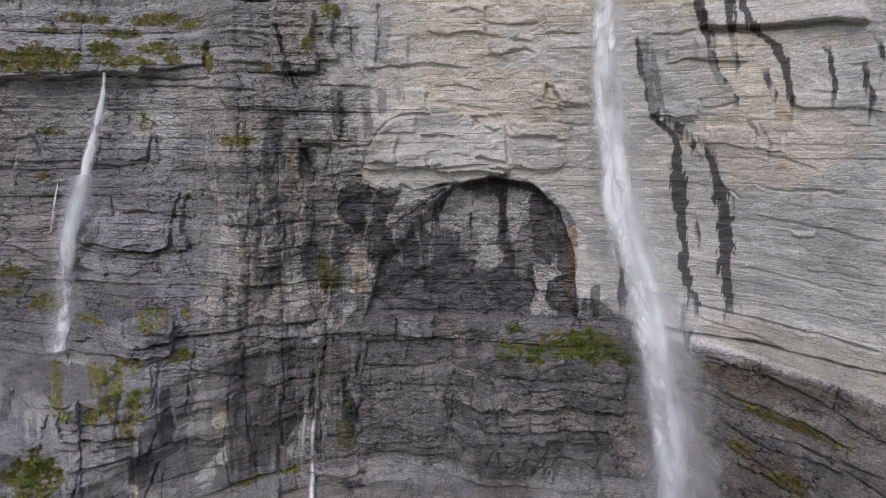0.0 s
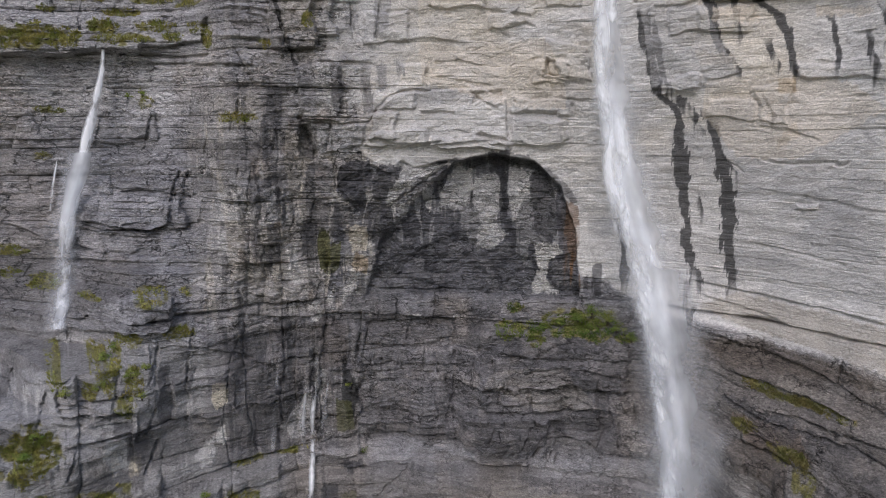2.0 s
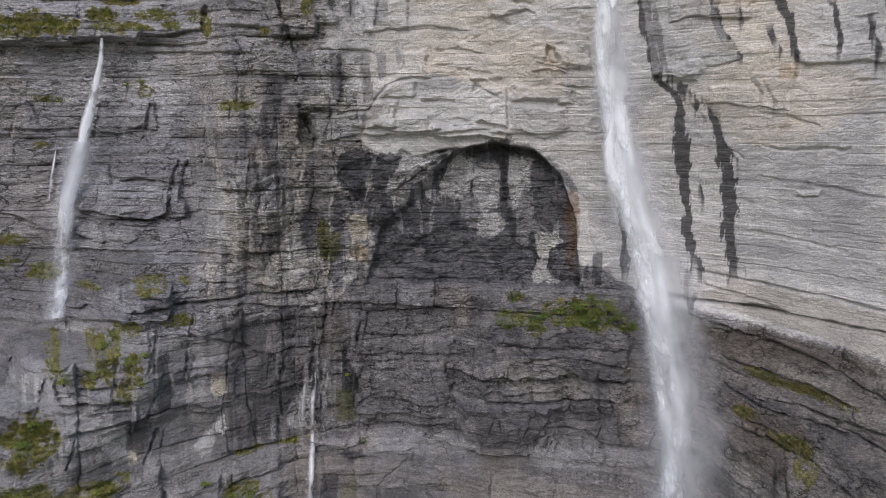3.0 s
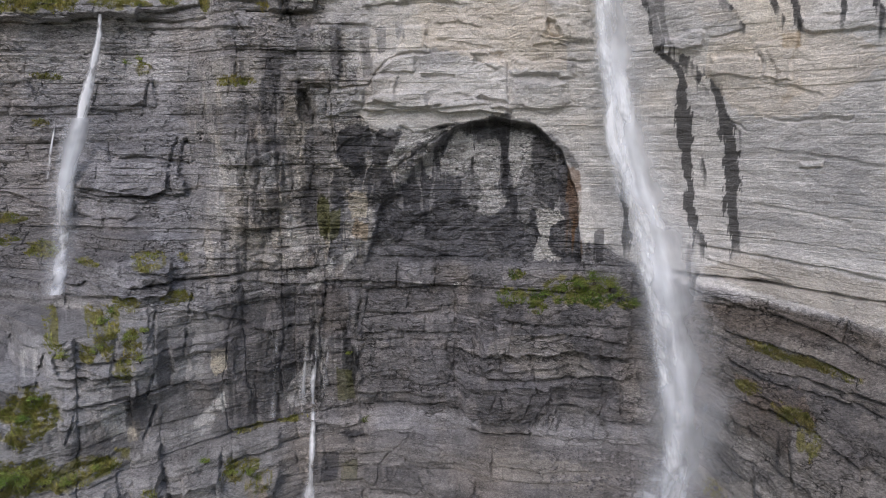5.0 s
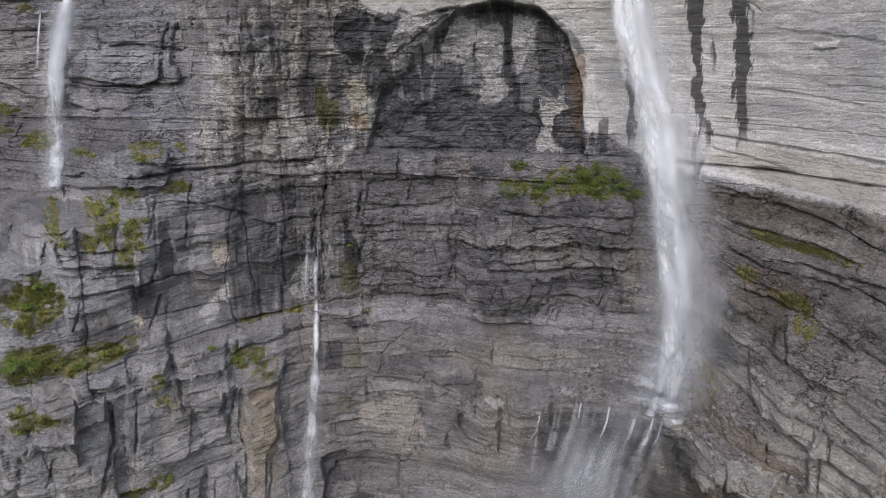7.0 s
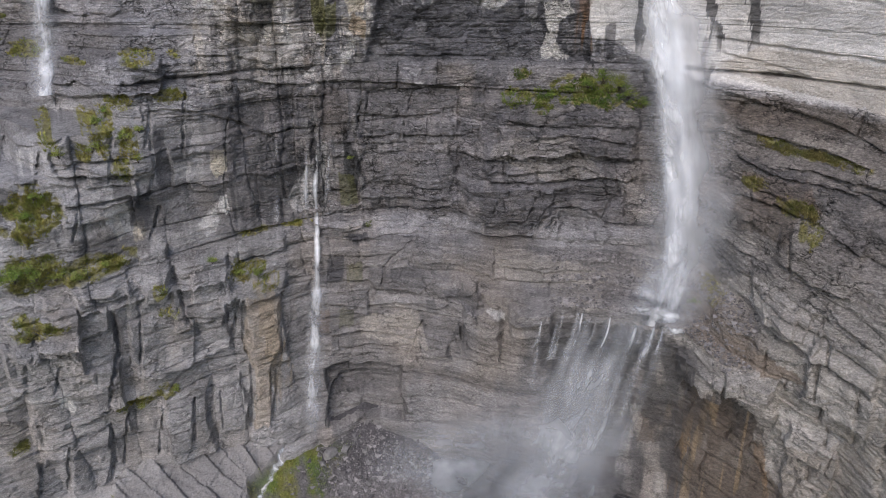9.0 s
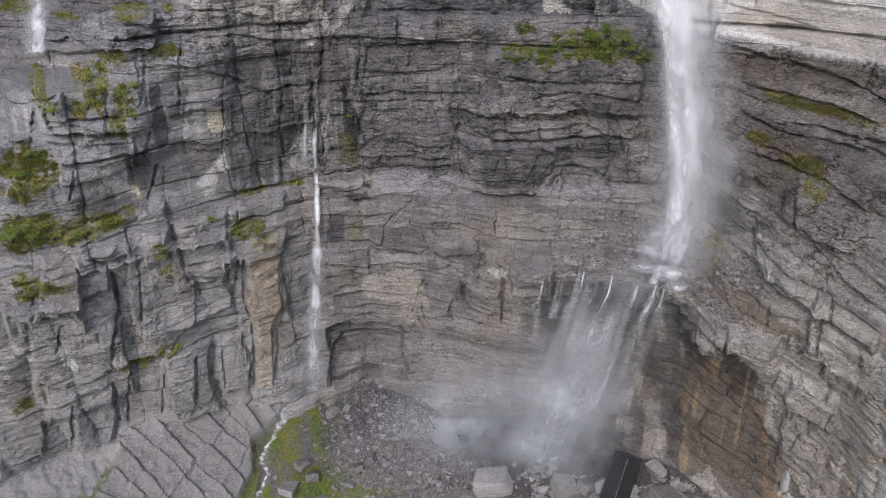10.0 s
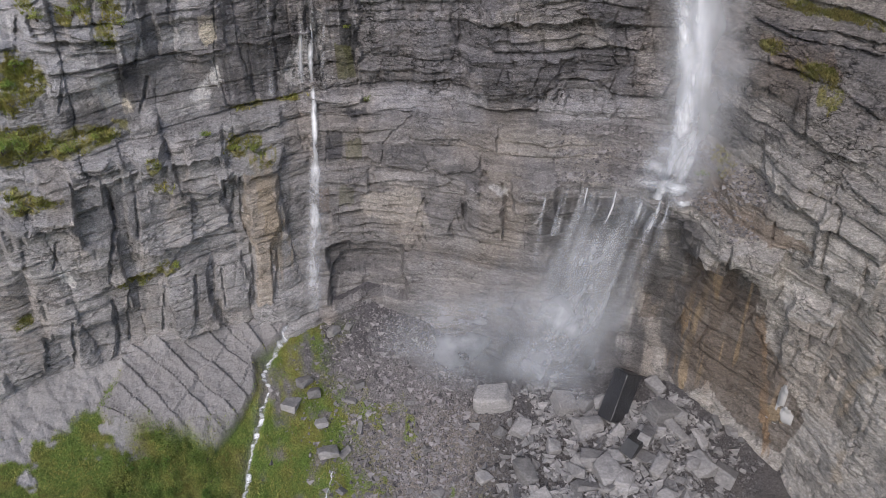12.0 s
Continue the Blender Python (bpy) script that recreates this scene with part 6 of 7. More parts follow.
def ground_zones(b, R):
    s = b * M_PER_DEG
    wob = fbm(s / 9, R / 9, 501, 4)
    edge = np.interp(R, STREAM[::-1, 1], STREAM[::-1, 0])
    slabs = smooth(-31.5, -30, b + 2 * wob - 0.12 * (R - 172)) * smooth(0.2, -0.4, b + 0.9 * wob - edge + np.interp(R, (140, 160, 175), (4.0, 0.8, 0.0))) * smooth(143, 152, R + 7 * wob - 1.1 * np.abs(b + 24))
    rubble = smooth(-30.5, -32, b + wob) * smooth(-2, 4, R - 166 + 5 * wob - 0.7 * (-33 - b))
    rubble = np.maximum(rubble, smooth(0.18, 0.3, fbm(s / 7 + 4, R / 5, 505, 3)) * smooth(-30, -33, b) * smooth(140, 150, R))
    rubble = np.maximum(rubble, smooth(-24.5, -26, b + wob) * smooth(0, 2.5, R - 172 + np.interp(b, (-36, -31, -26), (12, 5, 0)) + 5 * wob))
    green_left = smooth(1.5, -1, b + 2 * wob - edge) * (1 - slabs) * (1 - rubble)
    green_mid = smooth(-0.4, 0.4, b - edge) * smooth(4.5, -1.0, b + 4 * wob - edge - np.interp(R, (120, 140, 160, 178), (16, 11, 5.5, 1.6)))
    green_mid = np.maximum(green_mid, 0.8 * smooth(0.08, 0.3, fbm(s / 5, R / 6, 526, 4)) * smooth(6, 0, b + 8 * wob + 0.25 * (R - 135)) * smooth(-0.4, 0.4, b - edge) * smooth(168, 155, R)) * smooth(181, 175, R)
    green_mid = green_mid * smooth(-0.45, 0.25, fbm(s / 4, R / 5, 503, 4) + np.interp(R, (125, 165), (0.35, 0.1)))
    return slabs, rubble, green_left, green_mid


def ground_height(b, R):
    s = b * M_PER_DEG
    slabs, rubble, gl, gm = ground_zones(b, R)
    z = ground_plain(b, R)
    z = z + 1.2 * fbm(s / 18, R / 18, 511, 4) + 0.35 * fbm(s / 2.5, R / 2.5, 512, 4)
    u = s * 0.80 + R * 0.60 + 2.2 * fbm(s / 14, R / 14, 514, 3)
    v = -s * 0.60 + R * 0.80 + 1.5 * fbm(s / 10, R / 10, 515, 3)
    u = u + 2.0 * vnoise(u / 9, v / 13, 524)
    k = np.floor(u / 5.5)
    f = u / 5.5 - k
    rise = 1.0 * (f ** 2.5) * smooth(1.0, 0.86, f) + 1.1 * lattice(k, np.floor(v / 9), 516)
    k2 = np.floor(v / 7 + 5 * lattice(k, k * 0, 517))
    crack = smooth(0.35, 0.05, np.abs(v / 7 + 5 * lattice(k, k * 0, 517) - k2 - 0.5) * 7 - 2.9)
    z = z + slabs * (1.6 + rise + 0.9 * lattice(k, k2, 518) + 0.5 * stepped(fbm(s / 2.5, R / 1.5, 519, 4), 4))
    z = z - 0.7 * smooth(2.0, 0.3, stream_gap(b, R)) * smooth(185, 181, R)
    return z + 0.9 * rubble * fbm(s / 3, R / 3, 520, 3)


def ground_mineral(b, R):
    s = b * M_PER_DEG
    slabs, rubble, gl, gm = ground_zones(b, R)

    def mix(c, other, f):
        return c * (1 - f[..., None]) + np.asarray(other) * f[..., None]

    c = np.zeros(b.shape + (3,)) + (0.155, 0.143, 0.142)
    c = mix(c, (0.085, 0.079, 0.082), smooth(166, 174, R + 5 * fbm(s / 6, R / 6, 527, 3)) * smooth(-16, -12, b))
    c = mix(c, (0.20, 0.175, 0.145), smooth(165, 145, R + 8 * fbm(s / 8, R / 8, 521, 3)) * 0.7)
    c = c * (1 + 0.35 * fbm(s / 0.9, R / 0.9, 522, 4, 0.7))[..., None]
    c = mix(c, (0.075, 0.07, 0.07), smooth(1, 8, b) * 0.8)
    green = np.maximum(gl, gm)
    hue = smooth(-0.3, 0.4, fbm(s / 6, R / 6, 523, 4))
    g = mix(np.zeros(c.shape) + (0.125, 0.18, 0.04), (0.19, 0.18, 0.05), hue)
    c = mix(c, g, green)
    c = mix(c, (0.245, 0.232, 0.224), slabs * smooth(-0.9, -0.3, fbm(s / 5, R / 5, 525, 4)))
    c = mix(c, (0.29, 0.278, 0.27), rubble)
    return np.concatenate([np.clip(c, 0.01, 0.7), np.full(b.shape + (1,), 0.1)], -1)


gb, gr = np.meshgrid(np.r_[np.linspace(-58, -42, 24), np.linspace(-41.7, 34, 430), np.linspace(34.5, 58, 30)], np.r_[np.linspace(20, 110, 30), np.arange(110.5, 192, 0.32)])
gz = ground_height(gb, gr)
gmesh = mesh_of("ground", place(gb, gr, gz).reshape(-1, 3), grid_faces(*gb.shape), SCREE)
colour_of(gmesh, ground_mineral(gb, gr).reshape(-1, 4), 0.9 * np.maximum(*ground_zones(gb, gr)[:2]))
tagged(new("ground", gmesh), "grey scree, slabby rock and green alpine meadow below the cliff", "ground", kind="structure")

fx, fy = np.meshgrid(np.linspace(-2500, 2500, 80), np.linspace(-2500, 2500, 80))
fz = -52 + 20 * fbm(fx / 300, fy / 300, 531, 4)
fz = np.where(np.hypot(fx, fy) < 260, -60, fz)
fmesh = mesh_of("valley_floor", np.stack([fx, fy, fz], -1).reshape(-1, 3), grid_faces(80, 80), SCREE, False)
colour_of(fmesh, np.tile((0.11, 0.12, 0.06, 0.1), (6400, 1)))
tagged(new("valley_floor", fmesh), "wide green valley floor beyond the cliff's foot", "ground", kind="structure")

# ---- helpers for things ----


def on_cliff(b, z):
    """Finished rock distance at a bearing and height, from the built wall."""
    i = np.clip(np.searchsorted(HEIGHT, z) - 1, 0, len(HEIGHT) - 2)
    j = np.clip(np.searchsorted(BEAR, b) - 1, 0, len(BEAR) - 2)
    u, v = (b - BEAR[j]) / (BEAR[j + 1] - BEAR[j]), (z - HEIGHT[i]) / (HEIGHT[i + 1] - HEIGHT[i])
    return RR[i, j] * (1 - u) * (1 - v) + RR[i, j + 1] * u * (1 - v) + RR[i + 1, j] * (1 - u) * v + RR[i + 1, j + 1] * u * v


def part(name, me, parent, label=""):
    ob = new(name, me)
    ob.parent = parent
    if label:
        tagged(ob, label)
    return ob


# ---- falling water ----


def ribbon(name, path, material, seed, cols=9, sway=0.35, bulge=0.12, soft=1.3):
    """A falling sheet along path rows (bearing, distance, height, width, body); uv in metres."""
    p = np.array(path, float)
    n = max(8, int(abs(p[0, 2] - p[-1, 2]) / 1.1))
    t = np.linspace(0, 1, n)
    key = np.linspace(0, 1, len(p))
    b, R, z, w, body = (np.interp(t, key, p[:, k]) for k in range(5))
    if n > 12:
        ker = np.ones(5) / 5
        b = np.convolve(np.pad(b, 2, mode="edge"), ker, "valid")
    b = b + sway * fbm(z / 14, z * 0 + seed, seed, 4) / M_PER_DEG * 3
    w = w * (1 + 0.4 * fbm(z / 5, z * 0 + seed + 3.3, seed + 1, 3))
    u = np.linspace(-0.5, 0.5, cols)
    bb_ = b[:, None] + (u[None] * w[:, None]) / (R[:, None] * math.pi / 180)
    RR_ = R[:, None] + bulge * w[:, None] * (2 * u[None]) ** 2 * 2 + 0.4 * fbm(bb_ * 2, z[:, None] / 6, seed + 2, 3)
    zz2 = np.broadcast_to(z[:, None], bb_.shape)
    me = mesh_of(name, place(bb_, RR_, zz2).reshape(-1, 3), grid_faces(n, cols), material, False)
    fade = (np.clip(1 - np.abs(2 * u) ** 1.6, 0, 1) ** soft)[None] * body[:, None]
    if z[-1] < 30:
        fade = fade * smooth(0, 4, zz2 - ground_height(bb_, RR_))
    at = me.attributes.new("body", "FLOAT", "POINT")
    at.data.foreach_set("value", fade.astype(np.float32).ravel())
    run_m = np.cumsum(np.r_[0, np.hypot(np.diff(z), np.diff(R))])
    uvs = np.stack([u[None] * w[:, None] + 13 * seed, np.broadcast_to(run_m[:, None], bb_.shape)], -1).reshape(-1, 2)
    layer = me.uv_layers.new(name="flow")
    idx = np.empty(len(me.loops), np.int32)
    me.loops.foreach_get("vertex_index", idx)
    layer.data.foreach_set("uv", uvs[idx].astype(np.float32).ravel())
    return me


def shifted(path, db, dR, width, body):
    return [(b + db, R + dR, z, w * width, o * body) for b, R, z, w, o in path]


main_fall = tagged(new("waterfall"), "tall white waterfall blown into spray in front of the pale cliff", "waterfall")
MAIN = [(12.4, 181, 222, 6.5, 1), (12.4, 180.6, 203, 7, 1), (12.35, 180, 189, 7, 1), (12.7, 179.5, 176, 7.2, 1), (13.4, 179, 162, 7.6, 1), (14.5, 178.3, 146, 8, 1), (16.0, 177.5, 131, 9, 0.8),
        (17.6, 176.4, 112, 10, 0.62), (18.7, 175, 93, 10.5, 0.5), (19.1, 173, 78, 10, 0.5), (18.9, 171.4, 67, 9.5, 0.6), (18.4, 170.4, 57.5, 10, 0.5)]
part("core", ribbon("core", shifted(MAIN, 0.0, 0, 0.8, 1.15), WATER, 3), main_fall, "dense white strand of falling water")
part("strand", ribbon("strand", shifted(MAIN, -0.4, -0.8, 0.5, 0.95), WATER, 4, 7, 0.6), main_fall)
part("strand", ribbon("strand", shifted(MAIN[3:], 0.7, -1.0, 0.55, 0.8), WATER, 5, 7, 0.7), main_fall)
VEIL_W = [(b + d, R - 1.6, z, w * k, o) for (b, R, z, w, _), d, k, o in zip(MAIN, (0.5, 0.5, 0.6, 0.7, 0.8, 0.9, 0.9, 0.9, 0.7, 0.5, 0.2, 0), (1.7, 1.7, 1.7, 1.9, 2.0, 2.1, 2.3, 2.4, 2.4, 2.4, 2.5, 2.5), (0.5, 0.55, 0.6, 0.7, 0.75, 0.8, 0.85, 0.85, 0.85, 0.8, 0.55, 0.0))]
part("veil", ribbon("veil", VEIL_W, VEIL, 6, 21, 0.35, 0.12, 1.8), main_fall, "thin blown veil of spray")



def surge(top, length, wide, drift, seed):
    """A denser pulse in the fall, drawn out above and pointed below."""
    p = np.array(MAIN)[::-1]
    rows = []
    for f, w, o in ((0, 0.5, 0.0), (0.3, 0.9, 0.3), (0.6, 1.2, 0.6), (0.82, 1.0, 0.75), (0.94, 0.5, 0.7), (1, 0.15, 0.2)):
        z = top - length * f
        rows.append((np.interp(z, p[:, 2], p[:, 0]) + drift, np.interp(z, p[:, 2], p[:, 1]) - 1.9, z, 1.15 * wide * w, o * np.interp(z, (60, 110, 150), (0.5, 0.75, 1.0))))
    return ribbon("surge", rows, WATER, seed, 11, 0.25, 0.1, 1.9)


for n, (top, length, wide, drift) in enumerate(((215, 16, 4.0, -0.3), (203, 13, 3.4, 0.5), (196, 18, 4.4, -0.2), (181, 14, 4.4, -0.5), (174, 17, 4.0, 0.4), (160, 15, 5.0, -0.5), (150, 12, 3.6, -0.9), (143, 17, 5.0, 0.1), (131, 13, 4.4, -0.8), (121, 18, 5.2, -0.1), (109, 14, 4.6, -0.7), (100, 16, 5.0, 0.3), (88, 15, 5.4, -0.3), (78, 17, 5.0, 0.4))):
    part("surge", surge(top, length, wide, drift, 150 + n), main_fall, "bright pointed pulse of falling water")

left_fall = tagged(new("waterfall"), "slim white waterfall running down a grey bedded wall", "waterfall")


def clinging(points, off):
    return [(b, float(on_cliff(np.array([b]), np.array([z]))[0]) - off, z, w, o) for b, z, w, o in points]


def free(points, off):
    """A path that never cuts into the rock: each point clears the ledges it has passed."""
    p = np.array(points, float)
    z = np.linspace(p[0, 1], p[-1, 1], 70)
    b, w, o = (np.interp(-z, -p[:, 1], p[:, k]) for k in (0, 2, 3))
    wall = np.min([on_cliff(b + d * w / 2 / M_PER_DEG, z) for d in (-1, -0.5, 0, 0.5, 1)], 0)
    wall = np.minimum.accumulate(wall)
    return [(b[i], wall[i] - off, z[i], w[i], o[i]) for i in range(70)]


LEFT = [(-25.0, 187.5, 1.2, 1.2), (-25.2, 181, 1.7, 1.3), (-25.6, 174, 2.2, 1.4), (-26.2, 166, 2.8, 1.6), (-26.7, 159.5, 4.4, 1.8), (-27.3, 152, 3.8, 1.8), (-27.9, 145, 4.2, 1.4), (-28.2, 138, 4.8, 0.9), (-28.5, 130, 5.2, 0.7), (-28.8, 122, 5.2, 0.75), (-29.0, 117, 3.6, 1.2), (-29.4, 113.5, 4.0, 1.0)]
part("core", ribbon("core", free(LEFT, 0.8), WATER, 8, 7, 0.12), left_fall)
part("veil", ribbon("veil", [(b, R - 0.5, z, w * 2.1, o * 0.55) for b, R, z, w, o in free(LEFT, 0.8)[26:]], VEIL, 9, 9, 0.1), left_fall, "thin spray round the falling water")
side = [(-28.5, 157, 0.6, 0.7), (-28.8, 151, 1.0, 0.8), (-29.2, 143, 1.4, 0.5)]
part("strand", ribbon("strand", free(side, 0.7), WATER, 10, 5, 0.1), left_fall)

mid_fall = tagged(new("waterfall"), "narrow two-step waterfall down dark ledges to the scree", "waterfall")
MID = [(-11.05, 77.5, 1.5, 0.0), (-11.1, 74.5, 1.5, 0.7), (-11.2, 70, 1.8, 0.75), (-11.4, 62, 2.4, 0.55), (-11.6, 55, 3.4, 0.5), (-11.9, 47, 4.2, 0.55), (-12.2, 38, 4.8, 0.5), (-12.6, 30, 5.0, 0.42), (-12.9, 22, 4.6, 0.4), (-13.1, 16, 3.6, 0.4)]
part("core", ribbon("core", free(MID, 0.7), WATER, 12, 7, 0.08), mid_fall)
part("veil", ribbon("veil", [(b, R - 0.6, z, w * 1.9, o * 0.6) for b, R, z, w, o in free(MID, 0.7)[24:]], VEIL, 13, 9, 0.08), mid_fall, "fine spray round the lower fall")
for db, o in ((-0.1, 0.55), (-0.9, 0.3), (0.9, 0.3), (-3.3, 0.22)):
    part("strand", ribbon("strand", clinging([(-10.4 + db, 101, 0.9, o * 0.4), (-10.6 + db, 92, 1.2, o), (-10.9 + db, 84, 1.8, o * 0.9), (-11.0 + db, 76, 2.6, o * 0.7)], 0.35), WATER, 14 + int(10 * db), 5, 0.05), mid_fall, "faint film of water on dark rock")

low_fall = tagged(new("cascade"), "misty cascade pouring over the rocky pool ledge", "waterfall")
for n, (b0, b1, w, o, foot) in enumerate(((8.2, 7.9, 0.8, 0.5, 40), (9.9, 9.4, 1.0, 0.5, 46), (11.6, 8.9, 2.4, 0.6, 26), (12.5, 9.0, 4.0, 0.75, 4), (14.0, 10.8, 3.0, 0.7, 10), (15.2, 11.8, 4.5, 0.7, 1), (16.6, 13.0, 2.4, 0.7, 8), (17.6, 13.8, 3.4, 0.7, 4), (18.9, 15.6, 2.6, 0.5, 20))):
    R0 = float(on_cliff(np.array([b0]), np.array([56.0]))[0])
    path = [(b0, R0 + 1.2, 58.2, w * 0.8, o * 0.3), (b0, R0 - 0.6, 56.5, w * 0.8, o * 0.5)]
    path += [(b0 + (b1 - b0) * f, R0 - 1.0 - 4.0 * f ** 0.5, 56 - (56 - foot) * f, w * (0.9 + 1.3 * f), o * (0.45 + 0.4 * f)) for f in (0.1, 0.25, 0.45, 0.7, 1.0)]
    part("strand", ribbon("strand", path, HAZE, 31 + n, 9, 0.6), low_fall)
part("veil", ribbon("veil", [(14.2, 169.5, 55, 18, 0.2), (12.8, 166, 40, 22, 0.5), (11.0, 163.5, 22, 26, 0.65), (9.0, 162, 4, 28, 0.7), (8.6, 161.5, -3, 28, 0.2)], HAZE, 44, 17, 0.1, 0.03), low_fall, "wide pale veil of spray")


def puff(name, b, R, z, wide, high, body, seed, material=MIST):
    """A soft bank of spray, bulging towards the valley."""
    n = 29
    u, v = np.meshgrid(np.linspace(-1, 1, n), np.linspace(-1, 1, n))
    d = np.hypot(u, v)
    dd = d * (1 + 0.45 * fbm(u * 1.7 + seed, v * 1.7, seed + 7, 3))
    fade = np.clip(1 - dd, 0, 1) ** 1.7 * np.clip(4 * (1 - d), 0, 1) * body
    bb_ = b + u * wide / 2 / (R * math.pi / 180)
    RR_ = R - (1 - d ** 2) * wide * 0.02 + 1.0 * fbm(u * 2, v * 2, seed, 3)
    zz2 = z + v * high / 2
    clear = zz2 - ground_height(bb_, RR_)
    wall = on_cliff(bb_.ravel(), np.clip(zz2, -50, 250).ravel()).reshape(bb_.shape) - RR_
    fade = fade * smooth(0, 5, clear) * smooth(0.3, min(5, 0.12 * wide), wall)
    me = mesh_of(name, place(bb_, RR_, zz2).reshape(-1, 3), grid_faces(n, n), material, False)
    at = me.attributes.new("body", "FLOAT", "POINT")
    at.data.foreach_set("value", fade.astype(np.float32).ravel())
    uvs = np.stack([u * wide / 2 + 50 * seed, v * high / 2], -1).reshape(-1, 2)
    layer = me.uv_layers.new(name="flow")
    idx = np.empty(len(me.loops), np.int32)
    me.loops.foreach_get("vertex_index", idx)
    layer.data.foreach_set("uv", uvs[idx].astype(np.float32).ravel())
    return me


for n, (b, w, o, foot) in enumerate(((8.3, 0.7, 0.5, 50), (10.4, 0.9, 0.6, 44), (11.2, 1.4, 0.8, 40), (12.0, 0.8, 0.5, 46), (13.1, 0.7, 0.5, 48), (14.4, 0.9, 0.5, 47), (15.6, 0.9, 0.4, 47), (16.4, 1.3, 0.4, 46), (17.1, 0.8, 0.35, 49), (17.9, 1.4, 0.4, 48), (18.6, 0.8, 0.35, 50))):
    R0 = float(on_cliff(np.array([b]), np.array([56.5]))[0])
    rows = [(b + 0.1, R0 + 0.8, 58.6, w, 0.2 * o), (b, R0 - 0.5, 57.0, w, o), (b - 0.15, R0 - 1.4, 53.5, w * 1.2, 0.9 * o), (b - 0.45, R0 - 2.0, 0.5 * (foot + 53), w * 1.6, 0.6 * o), (b - 0.9, R0 - 2.6, foot, w * 2.0, 0.0)]
    part("trickle", ribbon("trickle", rows, WATER, 180 + n, 7, 0.4), low_fall, "thin white trickle over the rock lip")

spray = tagged(new("spray_cloud"), "pale drifting spray over the boulders under the cascade", "spray", kind="stuff")
for n, (b, R, z, w, h, o) in enumerate(((9.5, 165, 20, 58, 78, 1.0), (1.5, 166, 12, 66, 52, 1.7), (8.5, 163.5, 5, 54, 40, 1.0), (19.4, 168.5, 76, 40, 84, 0.7), (17.0, 167.5, 58, 30, 18, 0.6), (-1.0, 168, 12, 46, 40, 1.3), (9.5, 157, 5, 50, 30, 0.8), (3, 158, 6, 50, 26, 0.8), (13, 154, 3, 34, 22, 0.5))):
    part("bank", puff("bank", b, R, z, w, h, o, 60 + n), spray)
for n, (b, z, w, h, o) in enumerate(((17.9, 63.0, 14, 9, 1.7), (18.8, 61.5, 12, 7, 1.6), (17.0, 62, 9, 6, 1.2), (18.4, 67, 16, 14, 0.9), (19.6, 59.5, 8, 5, 1.2))):
    part("splash", puff("splash", b, float(on_cliff(np.array([b]), np.array([z - 2.0]))[0]) - 2.2, z, w, h, o, 75 + n, SPLASH), main_fall, "white splash where the water strikes the ledge")

# streams over the meadow


def stream(path, far, near, width, seed, label):
    n = int((far - near) * 2.6)
    r = np.linspace(far, near, n)
    mid = np.interp(r, path[::-1, 1], path[::-1, 0]) + 0.6 * fbm(r / 4, r * 0, seed, 4) + 0.15 * fbm(r / 0.9, r * 0, seed + 5, 2)
    u = np.linspace(-0.5, 0.5, 6)
    w = width * np.maximum(0.3, 1 + 0.9 * fbm(r / 2.2, r * 0 + 9, seed + 1, 4))
    b = mid[:, None] + u[None] * w[:, None] / (r[:, None] * math.pi / 180)
    rr = np.broadcast_to(r[:, None], b.shape)
    z = ground_height(b, rr) + 0.25 - 0.3 * (2 * u[None]) ** 2
    me = mesh_of("stream", place(b, rr, z).reshape(-1, 3), grid_faces(n, 6), WATER, False)
    at = me.attributes.new("body", "FLOAT", "POINT")
    at.data.foreach_set("value", np.tile(1 - np.abs(2 * u) ** 2, n).astype(np.float32) * 0.7)
    layer = me.uv_layers.new(name="flow")
    idx = np.empty(len(me.loops), np.int32)
    me.loops.foreach_get("vertex_index", idx)
    uvs = np.stack([u[None] * w[:, None], -rr * 7], -1).reshape(-1, 2)
    layer.data.foreach_set("uv", uvs[idx].astype(np.float32).ravel())
    tagged(new("stream", me), label, "water", kind="structure")


stream(STREAM, 183.5, 112, 1.35, 541, "white mountain stream tumbling down beside the scree")
stream(np.array(((-13.2, 146.0), (-13.9, 138.0), (-14.6, 128.0), (-15.4, 116.0))), 143, 116, 0.6, 551, "narrow white trickle between grass and scree")

# old snow in a hollow of the right wall
nb, nz = np.meshgrid(np.linspace(30.1, 32.5, 16), np.linspace(4, 20, 30))
inside = np.maximum(spot(nb, nz, 31.0, 13.6, 1.2, 4.2, 560), spot(nb, nz, 31.7, 8.6, 1.6, 2.4, 561))
snow_me = mesh_of("snow_patch", place(nb, on_cliff(nb.ravel(), nz.ravel()).reshape(nb.shape) + 0.5 - 1.3 * inside, nz).reshape(-1, 3), grid_faces(*nb.shape), SNOW, False)
tagged(new("snow_patch", snow_me), "small dirty white patch of old snow on the rock", "snow", kind="structure")

